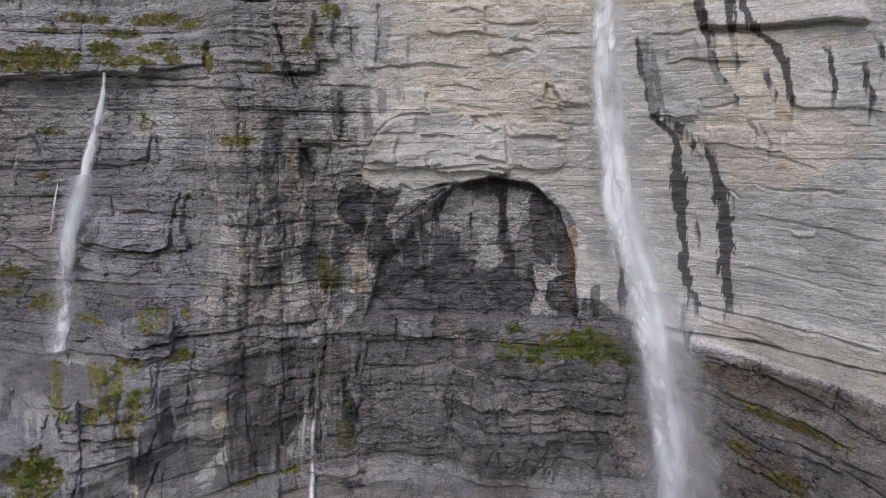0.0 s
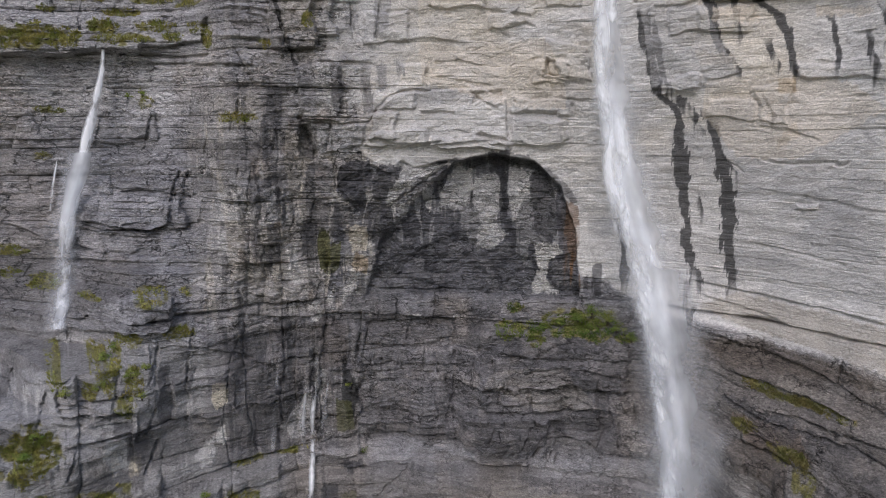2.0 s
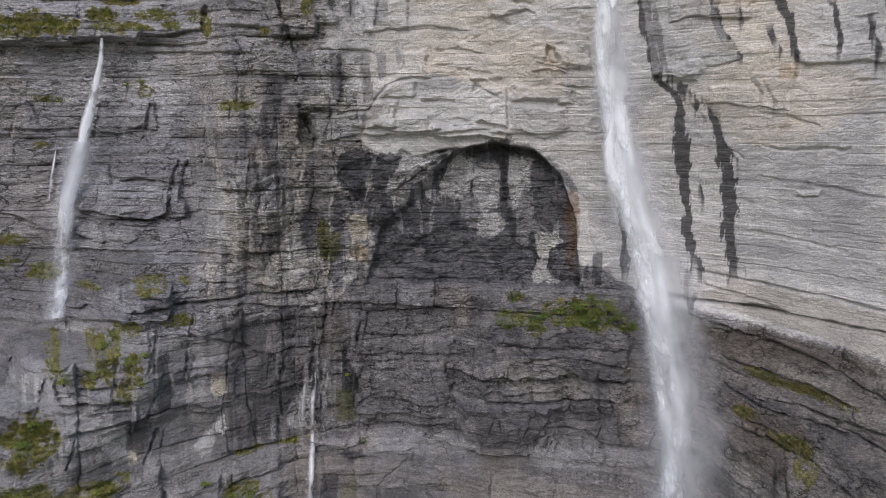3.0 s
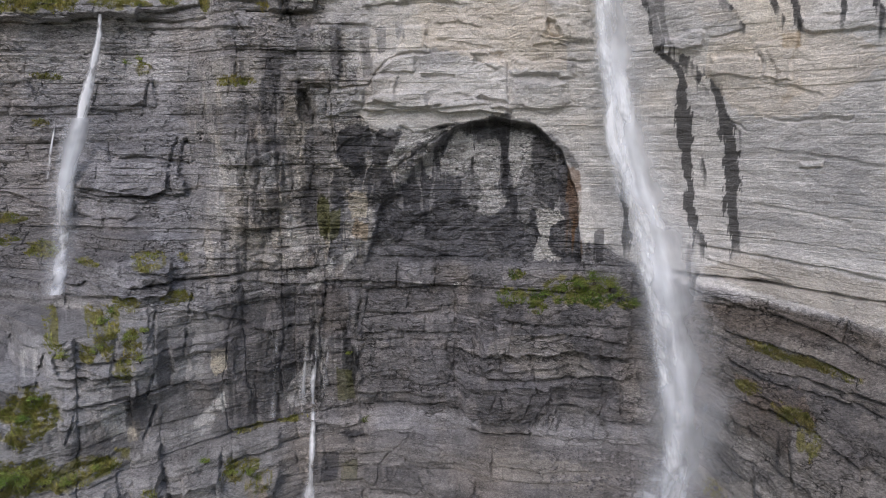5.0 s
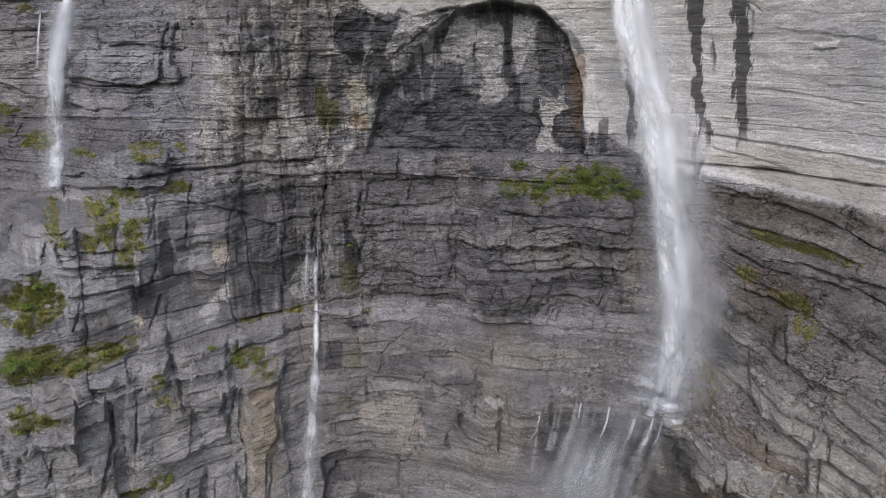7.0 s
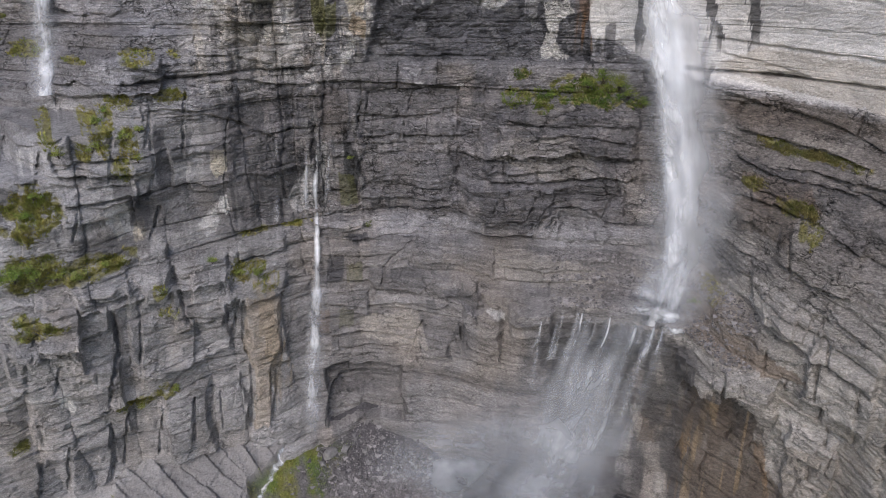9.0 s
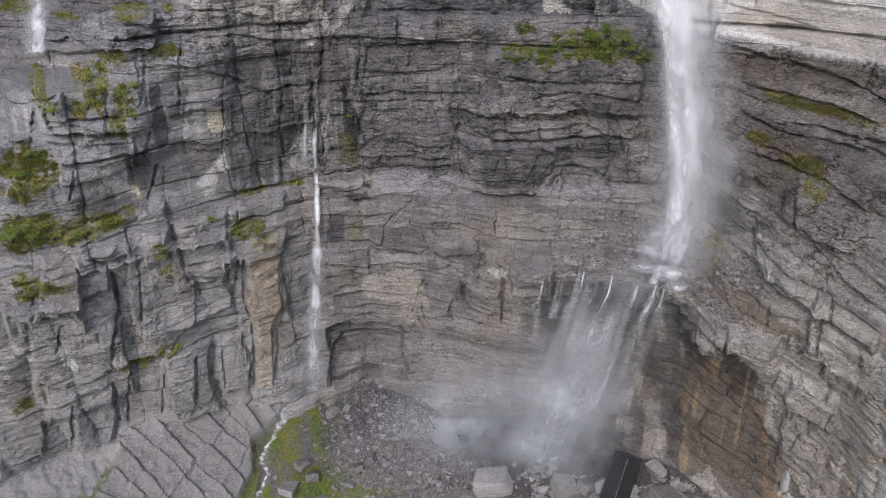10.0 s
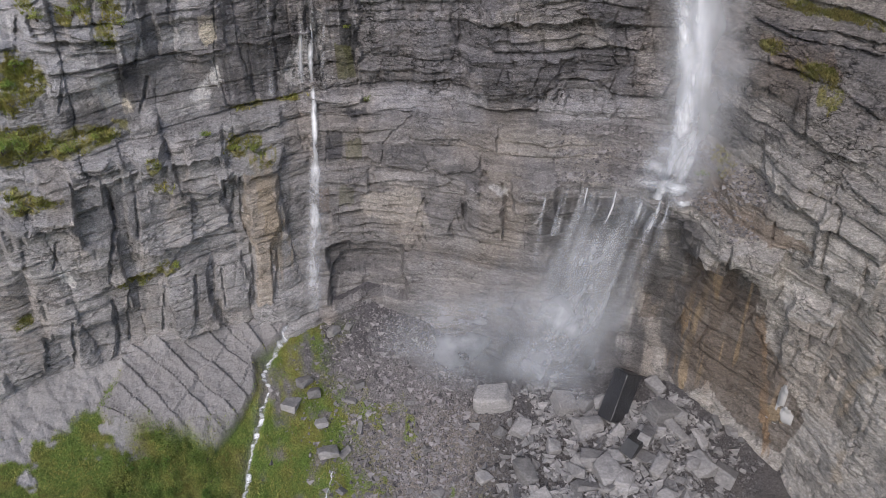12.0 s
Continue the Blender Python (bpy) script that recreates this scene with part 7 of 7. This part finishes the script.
# ---- boulders ----


def boulder_mesh(name, seed, size, material, points=3, chamfer=0.018, jitter=0.45):
    """An angular block: a jittered box with broken corners, its edges worn."""
    rng = np.random.default_rng(seed)
    bm = bmesh.new()
    for cx in (-0.5, 0.5):
        for cy in (-0.5, 0.5):
            for cz in (-0.5, 0.5):
                v = np.array((cx, cy, cz)) * rng.uniform(1 - jitter, 1.0, 3)
                if rng.random() < 0.78 * jitter:
                    for a in range(3):
                        w = v.copy()
                        w[a] *= rng.uniform(0.3, 0.7)
                        bm.verts.new(Vector(w * size))
                else:
                    bm.verts.new(Vector(v * size))
    for _ in range(points):
        v = rng.uniform(-0.35, 0.35, 3)
        a = rng.integers(0, 3)
        v[a] = 0.5 * np.sign(v[a])
        bm.verts.new(Vector(v * size))
    bmesh.ops.convex_hull(bm, input=bm.verts)
    bmesh.ops.delete(bm, geom=[v for v in bm.verts if not v.link_faces], context="VERTS")
    bmesh.ops.dissolve_limit(bm, angle_limit=radians(8), verts=bm.verts, edges=bm.edges)
    bmesh.ops.bevel(bm, geom=bm.edges[:], offset=chamfer * min(size), segments=1, affect="EDGES")
    bmesh.ops.triangulate(bm, faces=bm.faces)
    bm.normal_update()
    for _ in range(2 if max(size) > 2 else 1):
        bmesh.ops.subdivide_edges(bm, edges=[e for e in bm.edges if e.calc_length() > 0.17 * max(size)], cuts=1)
        bmesh.ops.triangulate(bm, faces=bm.faces)
    bm.normal_update()
    big = max(size)
    for v in bm.verts:
        q = v.co / big * 4 + Vector((seed, 0, 0))
        bed = noise.noise(Vector((q.x * 0.5, q.y * 0.5, q.z * 5)))
        v.co += v.normal * big * (0.014 * noise.noise(q * 1.5) + 0.018 * bed + 0.012 * noise.noise(q * 0.6))
    me = bpy.data.meshes.new(name)
    bm.to_mesh(me)
    bm.free()
    me.materials.append(material)
    return me


def set_boulder(me, b, R, sink, turn, label, group="boulders below the cascade"):
    z = float(ground_height(np.array([b]), np.array([R]))[0])
    ob = tagged(new("boulder", me), label, "boulder", group)
    x, y, _ = place(np.array(b), np.array(R), np.array(0.0))
    ob.matrix_world = Matrix.Translation((x, y, z + sink)) @ pose(0, 0, 0, *turn)
    return ob


BIG = [
    (4.1, 157.0, (11.5, 9, 8.5), 1.2, (4, -5, 6), "huge square grey boulder half hidden in spray"),
    (17.0, 156.0, (6.0, 5.5, 15), 5.5, (-14, 30, 24), "black wet slab of rock leaning in the boulder field"),
    (19.2, 144.5, (4.4, 5.0, 12), 1.6, (62, 10, -40), "long wet dark grey block lying on boulders"),
    (20.3, 148.0, (3.4, 3.0, 12), 1.8, (64, 8, -34), "long narrow grey slab lying on boulders"),
    (21.0, 154.8, (9, 6, 6), 2.0, (10, 20, 30), "layered grey boulder with a pale broken face"),
    (21.9, 140.0, (4, 9, 4), 1.2, (8, 14, -38), "pale elongated boulder on dark rubble"),
    (17.0, 136.0, (8, 9, 5), 1.2, (6, -8, 20), "broad pale grey boulder with cracked top"),
    (18.6, 133.5, (8, 6, 5), 1.2, (10, 6, 60), "broad layered grey boulder"),
    (14.3, 148.5, (9, 6, 5), 1.0, (-8, 5, 12), "rounded brown-grey boulder wet with spray"),
    (11.6, 155.5, (6, 7, 4), 1.2, (10, 12, 15), "flat pale slab standing in spray"),
    (13.8, 156.0, (6, 5, 4.5), 1.2, (0, 18, 40), "pale grey boulder in spray"),
    (8.2, 134.0, (6, 8, 4), 1.0, (12, 8, 20), "upright pale grey boulder on rubble"),
    (7.3, 147.5, (6.5, 6, 4), 1.0, (6, -10, 60), "pale angular boulder on dark rubble"),
    (11.0, 141.5, (4.5, 5, 4), 1.0, (12, 14, 10), "pointed layered grey boulder on rubble"),
    (15.0, 139.0, (7, 6, 5), 1.0, (2, 12, 70), "cracked layered grey boulder"),
    (25.6, 147.5, (8, 8, 4.5), 1.2, (14, -6, 10), "large dark flat boulder at the wall's foot"),
    (28.0, 149.0, (5, 6, 5), 1.2, (10, 22, 60), "grey angular boulder at the wall's foot"),
    (22.8, 157.0, (5, 5, 4), 1.0, (8, 12, 0), "grey angular boulder on dark rubble"),
    (20.2, 164.5, (4, 6, 4), 1.0, (10, -20, 30), "pale boulder at the foot of the wet wall"),
    (-13.5, 146.0, (6.2, 7, 2.6), 0.5, (-16, 6, 20), "flat pale boulder lying in green grass"),
    (-16.6, 156.5, (4.5, 6, 2.2), 0.5, (-14, 8, -10), "flat grey slab lying in grass"),
    (-15.0, 162.5, (5, 4, 2.6), 0.4, (-10, 8, 50), "grey block lying in grass"),
    (-14.2, 160.0, (4.5, 4, 3), 0.5, (-12, 4, 10), "grey block above a grassy hollow"),
    (3.5, 134.5, (4.5, 4, 3), 0.6, (6, 6, 33), "pale angular boulder on rubble"),
    (-13.9, 152.5, (4, 3, 2), 0.4, (-10, 10, 30), "grey block in grass"),
    (-9.6, 162.0, (3.2, 4.0, 2.2), 0.5, (-20, 0, 20), "dark grey block on scree"),
    (-11.6, 176.0, (4.2, 3.6, 3), 0.6, (-20, 0, 60), "dark grey block near the top of the scree"),
]
for n, (b, R, size, sink, turn, label) in enumerate(BIG):
    dark = "black wet" in label or "wet dark" in label
    squared = dark or "slab" in label
    set_boulder(boulder_mesh("boulder", 700 + n, size, WET_STONE if dark else STONE, 0 if squared else 3, 0.03, 0.16 if squared else 0.45), b, R, sink, turn, label)

KINDS = [boulder_mesh("boulder", 800 + n, size, STONE) for n, size in enumerate(((1, 0.8, 0.5), (1.2, 0.9, 0.24), (0.5, 1.4, 0.4), (1.1, 0.5, 0.6), (1.4, 0.8, 0.28), (0.8, 0.7, 0.7)))]
rng = np.random.default_rng(77)
count = 0
while count < 298:
    heap = rng.random() < 0.8
    b, R = (rng.normal(17.5, 6), rng.uniform(116, 163)) if heap else (rng.normal(-8, 4.5), rng.uniform(125, 178))
    if not -16 < b < 31 or (heap and R > 150 + 1.3 * abs(b - 17) + 8) or stream_gap(np.array(b), np.array(R)) < 3:
        continue
    size = (1.3 + 1.5 * min(rng.pareto(1.5), 3.2)) * (1.0 if heap else 0.55)
    ob = set_boulder(KINDS[rng.integers(6)], b, R, 0.16 * size, rng.uniform(-38, 38, 3) + (0, 0, rng.uniform(0, 360)), "angular grey limestone boulder on rubble" if heap else "grey limestone block on the scree slope", "boulders below the cascade" if heap else "blocks on the scree")
    ob.scale = (size,) * 3
    count += 1


def rubble_mesh(name, spots, sizes, seed, material):
    """Many small angular stones, joined."""
    rng = np.random.default_rng(seed)
    shape = np.array([(1, 1, -1), (-1, -1, -1), (1, -1, 1), (-1, 1, 1), (1.2, 0, 0.2), (-0.2, 1.2, -0.1)], float)
    hull = np.array([(0, 4, 2), (0, 1, 4), (1, 2, 4), (0, 5, 1), (0, 3, 5), (1, 5, 3), (0, 2, 3), (1, 3, 2)])
    n = len(spots)
    pts = shape[None] * rng.uniform(0.5, 1.3, (n, 6, 3)) * (np.asarray(sizes)[:, None, None] * 0.5) * (1, 1, 0.7)
    a = rng.uniform(0, 2 * math.pi, n)
    ca, sa = np.cos(a)[:, None], np.sin(a)[:, None]
    pts = np.stack([pts[..., 0] * ca - pts[..., 1] * sa, pts[..., 0] * sa + pts[..., 1] * ca, pts[..., 2]], -1) + np.asarray(spots)[:, None]
    faces = (hull[None] + 6 * np.arange(n)[:, None, None]).reshape(-1, 3)
    return mesh_of(name, pts.reshape(-1, 3), faces, material)


n = 32000
b = np.r_[rng.normal(-7.5, 4.5, n // 2), rng.uniform(-4, 31, n - n // 2)]
R = np.r_[184 - 66 * rng.random(n // 2) ** 0.8, rng.uniform(122, 168, n - n // 2)]
keep = (stream_gap(b, R) > 1.2) & (ground_zones(b, R)[3] < rng.random(n) * 1.3) & (ground_zones(b, R)[2] < 0.3) & (ground_zones(b, R)[0] < 0.3)
b, R = b[keep], R[keep]
size = np.minimum(0.24 + 0.22 * rng.pareto(2.0, len(b)), 1.6) * np.where(b > 2, 0.85, 1)
for name, side, material, label in (("scree", b <= 2, GRAVEL, "loose grey limestone scree on a steep cone"), ("rubble", b > 2, DARK_GRAVEL, "dark wet rubble between the boulders")):
    tagged(new(name, rubble_mesh(name, place(b[side], R[side], ground_height(b[side], R[side]) + 0.05), size[side], 91, material)), label, name, kind="stuff")
n = 6000
b, z = rng.uniform(9, 26, n), rng.uniform(57, 69, n)
R = on_cliff(b, z)
flat = on_cliff(b, z + 0.7) - R > 0.55
b, z, R = b[flat], z[flat], R[flat]
tagged(new("ledge_rubble", rubble_mesh("ledge_rubble", place(b, R, z + 0.1), np.minimum(0.3 + 0.25 * rng.pareto(2.2, len(b)), 1.3), 92, GRAVEL)), "broken stones lying on the pool ledge", "rubble", kind="stuff")

n = 5200
b, R = rng.normal(17.5, 6.0, n), rng.uniform(114, 164, n)
keep = (b > 2) & (b < 29) & (R < 158 + 0.8 * np.abs(b - 16)) & (fbm(b, R / 3.3, 546, 3) > -0.25)
b, R = b[keep], R[keep]
size = np.minimum(0.7 + 0.55 * rng.pareto(2.0, len(b)), 2.6)
tagged(new("block_rubble", rubble_mesh("block_rubble", place(b, R, ground_height(b, R) + 0.15 * size), size, 93, STONE)), "angular broken limestone blocks packed between boulders", "rubble", kind="stuff")

# ---- plants ----


def blades_mesh(name, roots, high, seed, material, per=6, lean=0.6, wide=0.16):
    """Tufts of pointed blades."""
    rng = np.random.default_rng(seed)
    roots = np.repeat(np.asarray(roots), per, 0)
    n = len(roots)
    h = np.repeat(np.asarray(high), per) * rng.uniform(0.6, 1.25, n)
    a = rng.uniform(0, 2 * math.pi, n)
    roots = roots + np.stack([np.cos(a), np.sin(a), 0 * a], -1) * (0.25 * h * rng.random(n))[:, None]
    side = np.stack([-np.sin(a), np.cos(a), 0 * a], -1) * (h * wide)[:, None]
    tip = roots + np.stack([np.cos(a) * lean * h, np.sin(a) * lean * h, h], -1) * rng.uniform(0.6, 1.1, n)[:, None]
    pts = np.stack([roots - side, roots + side, tip], 1).reshape(-1, 3)
    return mesh_of(name, pts, np.arange(3 * n).reshape(-1, 3), material)


def leaves_mesh(name, centre, spread, count, leaf, seed, material):
    """A bush: clumps of many small leaves."""
    rng = np.random.default_rng(seed)
    clumps = rng.normal(0, 0.42, (9, 3)) * spread
    at_ = clumps[rng.integers(0, 9, count)] + rng.normal(0, 0.20, (count, 3)) * spread
    at_[:, 2] = np.abs(at_[:, 2])
    c = at_ + np.asarray(centre)
    u, v = rng.normal(size=(count, 3)), rng.normal(size=(count, 3))
    u /= np.linalg.norm(u, axis=1)[:, None]
    v -= u * (u * v).sum(1)[:, None]
    v /= np.linalg.norm(v, axis=1)[:, None]
    s = leaf * rng.uniform(0.6, 1.3, count)[:, None]
    pts = np.stack([c - u * s, c - v * s * 0.5, c + u * s, c + v * s * 0.5], 1).reshape(-1, 3)
    return mesh_of(name, pts, np.arange(4 * count).reshape(-1, 4), material)


for n, (b0, z0, w, h) in enumerate(TURF):
    rng = np.random.default_rng(900 + n)
    count = int(w * h * 3.14 * 12.0)
    ang, rad = rng.uniform(0, 2 * math.pi, count), np.sqrt(rng.random(count))
    b = b0 + rad * np.cos(ang) * w / M_PER_DEG
    z = z0 + rad * np.sin(ang) * h * (1 + 0.5 * fbm(b * M_PER_DEG / 1.5, b * 0, 915 + n, 3)) + 0.35 * h * fbm(b * M_PER_DEG / 3, b * 0, 912 + n, 3)
    keep = fbm(b * M_PER_DEG / 1.8, z / 1.2, 910 + n, 4, 0.65) + 0.4 * (1 - rad) > 0.06
    b, z = b[keep], z[keep]
    if not len(b):
        continue
    me = blades_mesh("grass_patch", place(b, on_cliff(b, z) - 0.05, z - 0.1), rng.uniform(0.45, 1.0, len(b)), 940 + n, DRY_GRASS if b0 > 18 else SHRUB if b0 > 2 else GRASS, 6, 0.8, 0.13)
    tagged(new("grass_patch", me), "yellow-green grass growing on a rock ledge", "grass", kind="stuff")

BUSHES = [(12.1, 113.5, 3.4), (13.3, 112.2, 3.2), (11.0, 112.5, 2.8), (12.6, 110.4, 2.8), (15.3, 108.2, 2.4), (9.6, 111.0, 2.2), (7.0, 110.8, 1.6), (8.3, 109.6, 1.7), (14.1, 110.0, 2.2), (-26.5, 108.5, 1.9), (-27.0, 104, 1.8), (-24.6, 106, 1.9), (-24.0, 101, 1.8), (-25.8, 101.5, 1.5), (-23.6, 107.5, 1.5), (-29.2, 104, 1.8),
          (-25.6, 110.8, 1.6), (-33.8, 79.5, 3.4), (-32.4, 78.6, 3.0), (-35.2, 79, 3.4), (-31.2, 77.3, 2.2), (-29.6, 76.6, 1.8), (-27.6, 77.6, 1.6), (-17.8, 66.6, 1.6), (-16.4, 65.4, 1.5), (-6.9, 71.8, 1.5), (-8.0, 92, 1.2), (-22.6, 175.6, 1.3),
          (-23.6, 175.0, 1.1), (-32.2, 91, 1.8), (-31.4, 95, 1.6), (-24.2, 40.8, 1.4), (-27.2, 37.6, 1.6), (20.9, 63.6, 1.6), (-33.9, 66.8, 1.6), (-19.8, 72.5, 1.6)]
WOOD = stone_material("dark_twigs", (0.06, 0.045, 0.035))


def shrub(where, size, seed, label, leaf=0.17, count=420, material=SHRUB):
    ob = tagged(new("shrub"), label, "shrub", "shrubs")
    ob.location = where
    part("foliage", leaves_mesh("foliage", (0, 0, 0.15 * size), (size, size, size * 0.9), count, leaf, seed, material), ob)
    rng = np.random.default_rng(seed)
    tips = rng.normal(0, 0.45, (7, 3)) * size
    tips[:, 2] = np.abs(tips[:, 2]) + 0.3 * size
    pts, faces = [], []
    for t in tips:
        k = len(pts)
        r = 0.05 * size
        pts += [(r, 0, -0.3 * size), (-r / 2, r, -0.3 * size), (-r / 2, -r, -0.3 * size), tuple(t)]
        faces += [(k, k + 1, k + 3), (k + 1, k + 2, k + 3), (k + 2, k, k + 3)]
    part("branchwork", mesh_of("branchwork", np.array(pts), faces, WOOD), ob, "dark thin branchwork")


for n, (b, z, size) in enumerate(BUSHES):
    x, y, zz3 = place(np.array(b), on_cliff(np.array([b]), np.array([z]))[0] - 0.25 * size, np.array(z))
    shrub((x, y, zz3), size, 1000 + n, "low green shrub rooted on a rock ledge", 0.17, int(160 * size ** 1.7), LIGHT_SHRUB if b < -15 else SHRUB)

# meadow
rng = np.random.default_rng(78)
n = 90000
b, R = rng.uniform(-45, -3, n), rng.uniform(116, 180, n)
_, _, gl, gm = ground_zones(b, R)
keep = (np.maximum(gl, gm) > rng.random(n)) & (stream_gap(b, R) > 1.0)
b, R = b[keep], R[keep]
tagged(new("meadow_grass", blades_mesh("meadow_grass", place(b, R, ground_height(b, R) - 0.05), rng.uniform(0.3, 0.65, len(b)), 79, leaf_material("meadow_green", (0.14, 0.215, 0.045), (0.26, 0.25, 0.07)), 4, 0.8, 0.15)), "green and yellowish alpine meadow grass", "grass", kind="stuff")
for n in range(130):
    b, R = rng.uniform(-37, -25), rng.uniform(122, 158)
    if R > 155 - 2.2 * abs(b + 30):
        continue
    x, y, _ = place(np.array(b), np.array(R), np.array(0.0))
    shrub((x, y, float(ground_height(np.array([b]), np.array([R]))[0])), rng.uniform(1.2, 3.4), 1100 + n, "dark green alder shrub in the meadow", 0.2, 520)
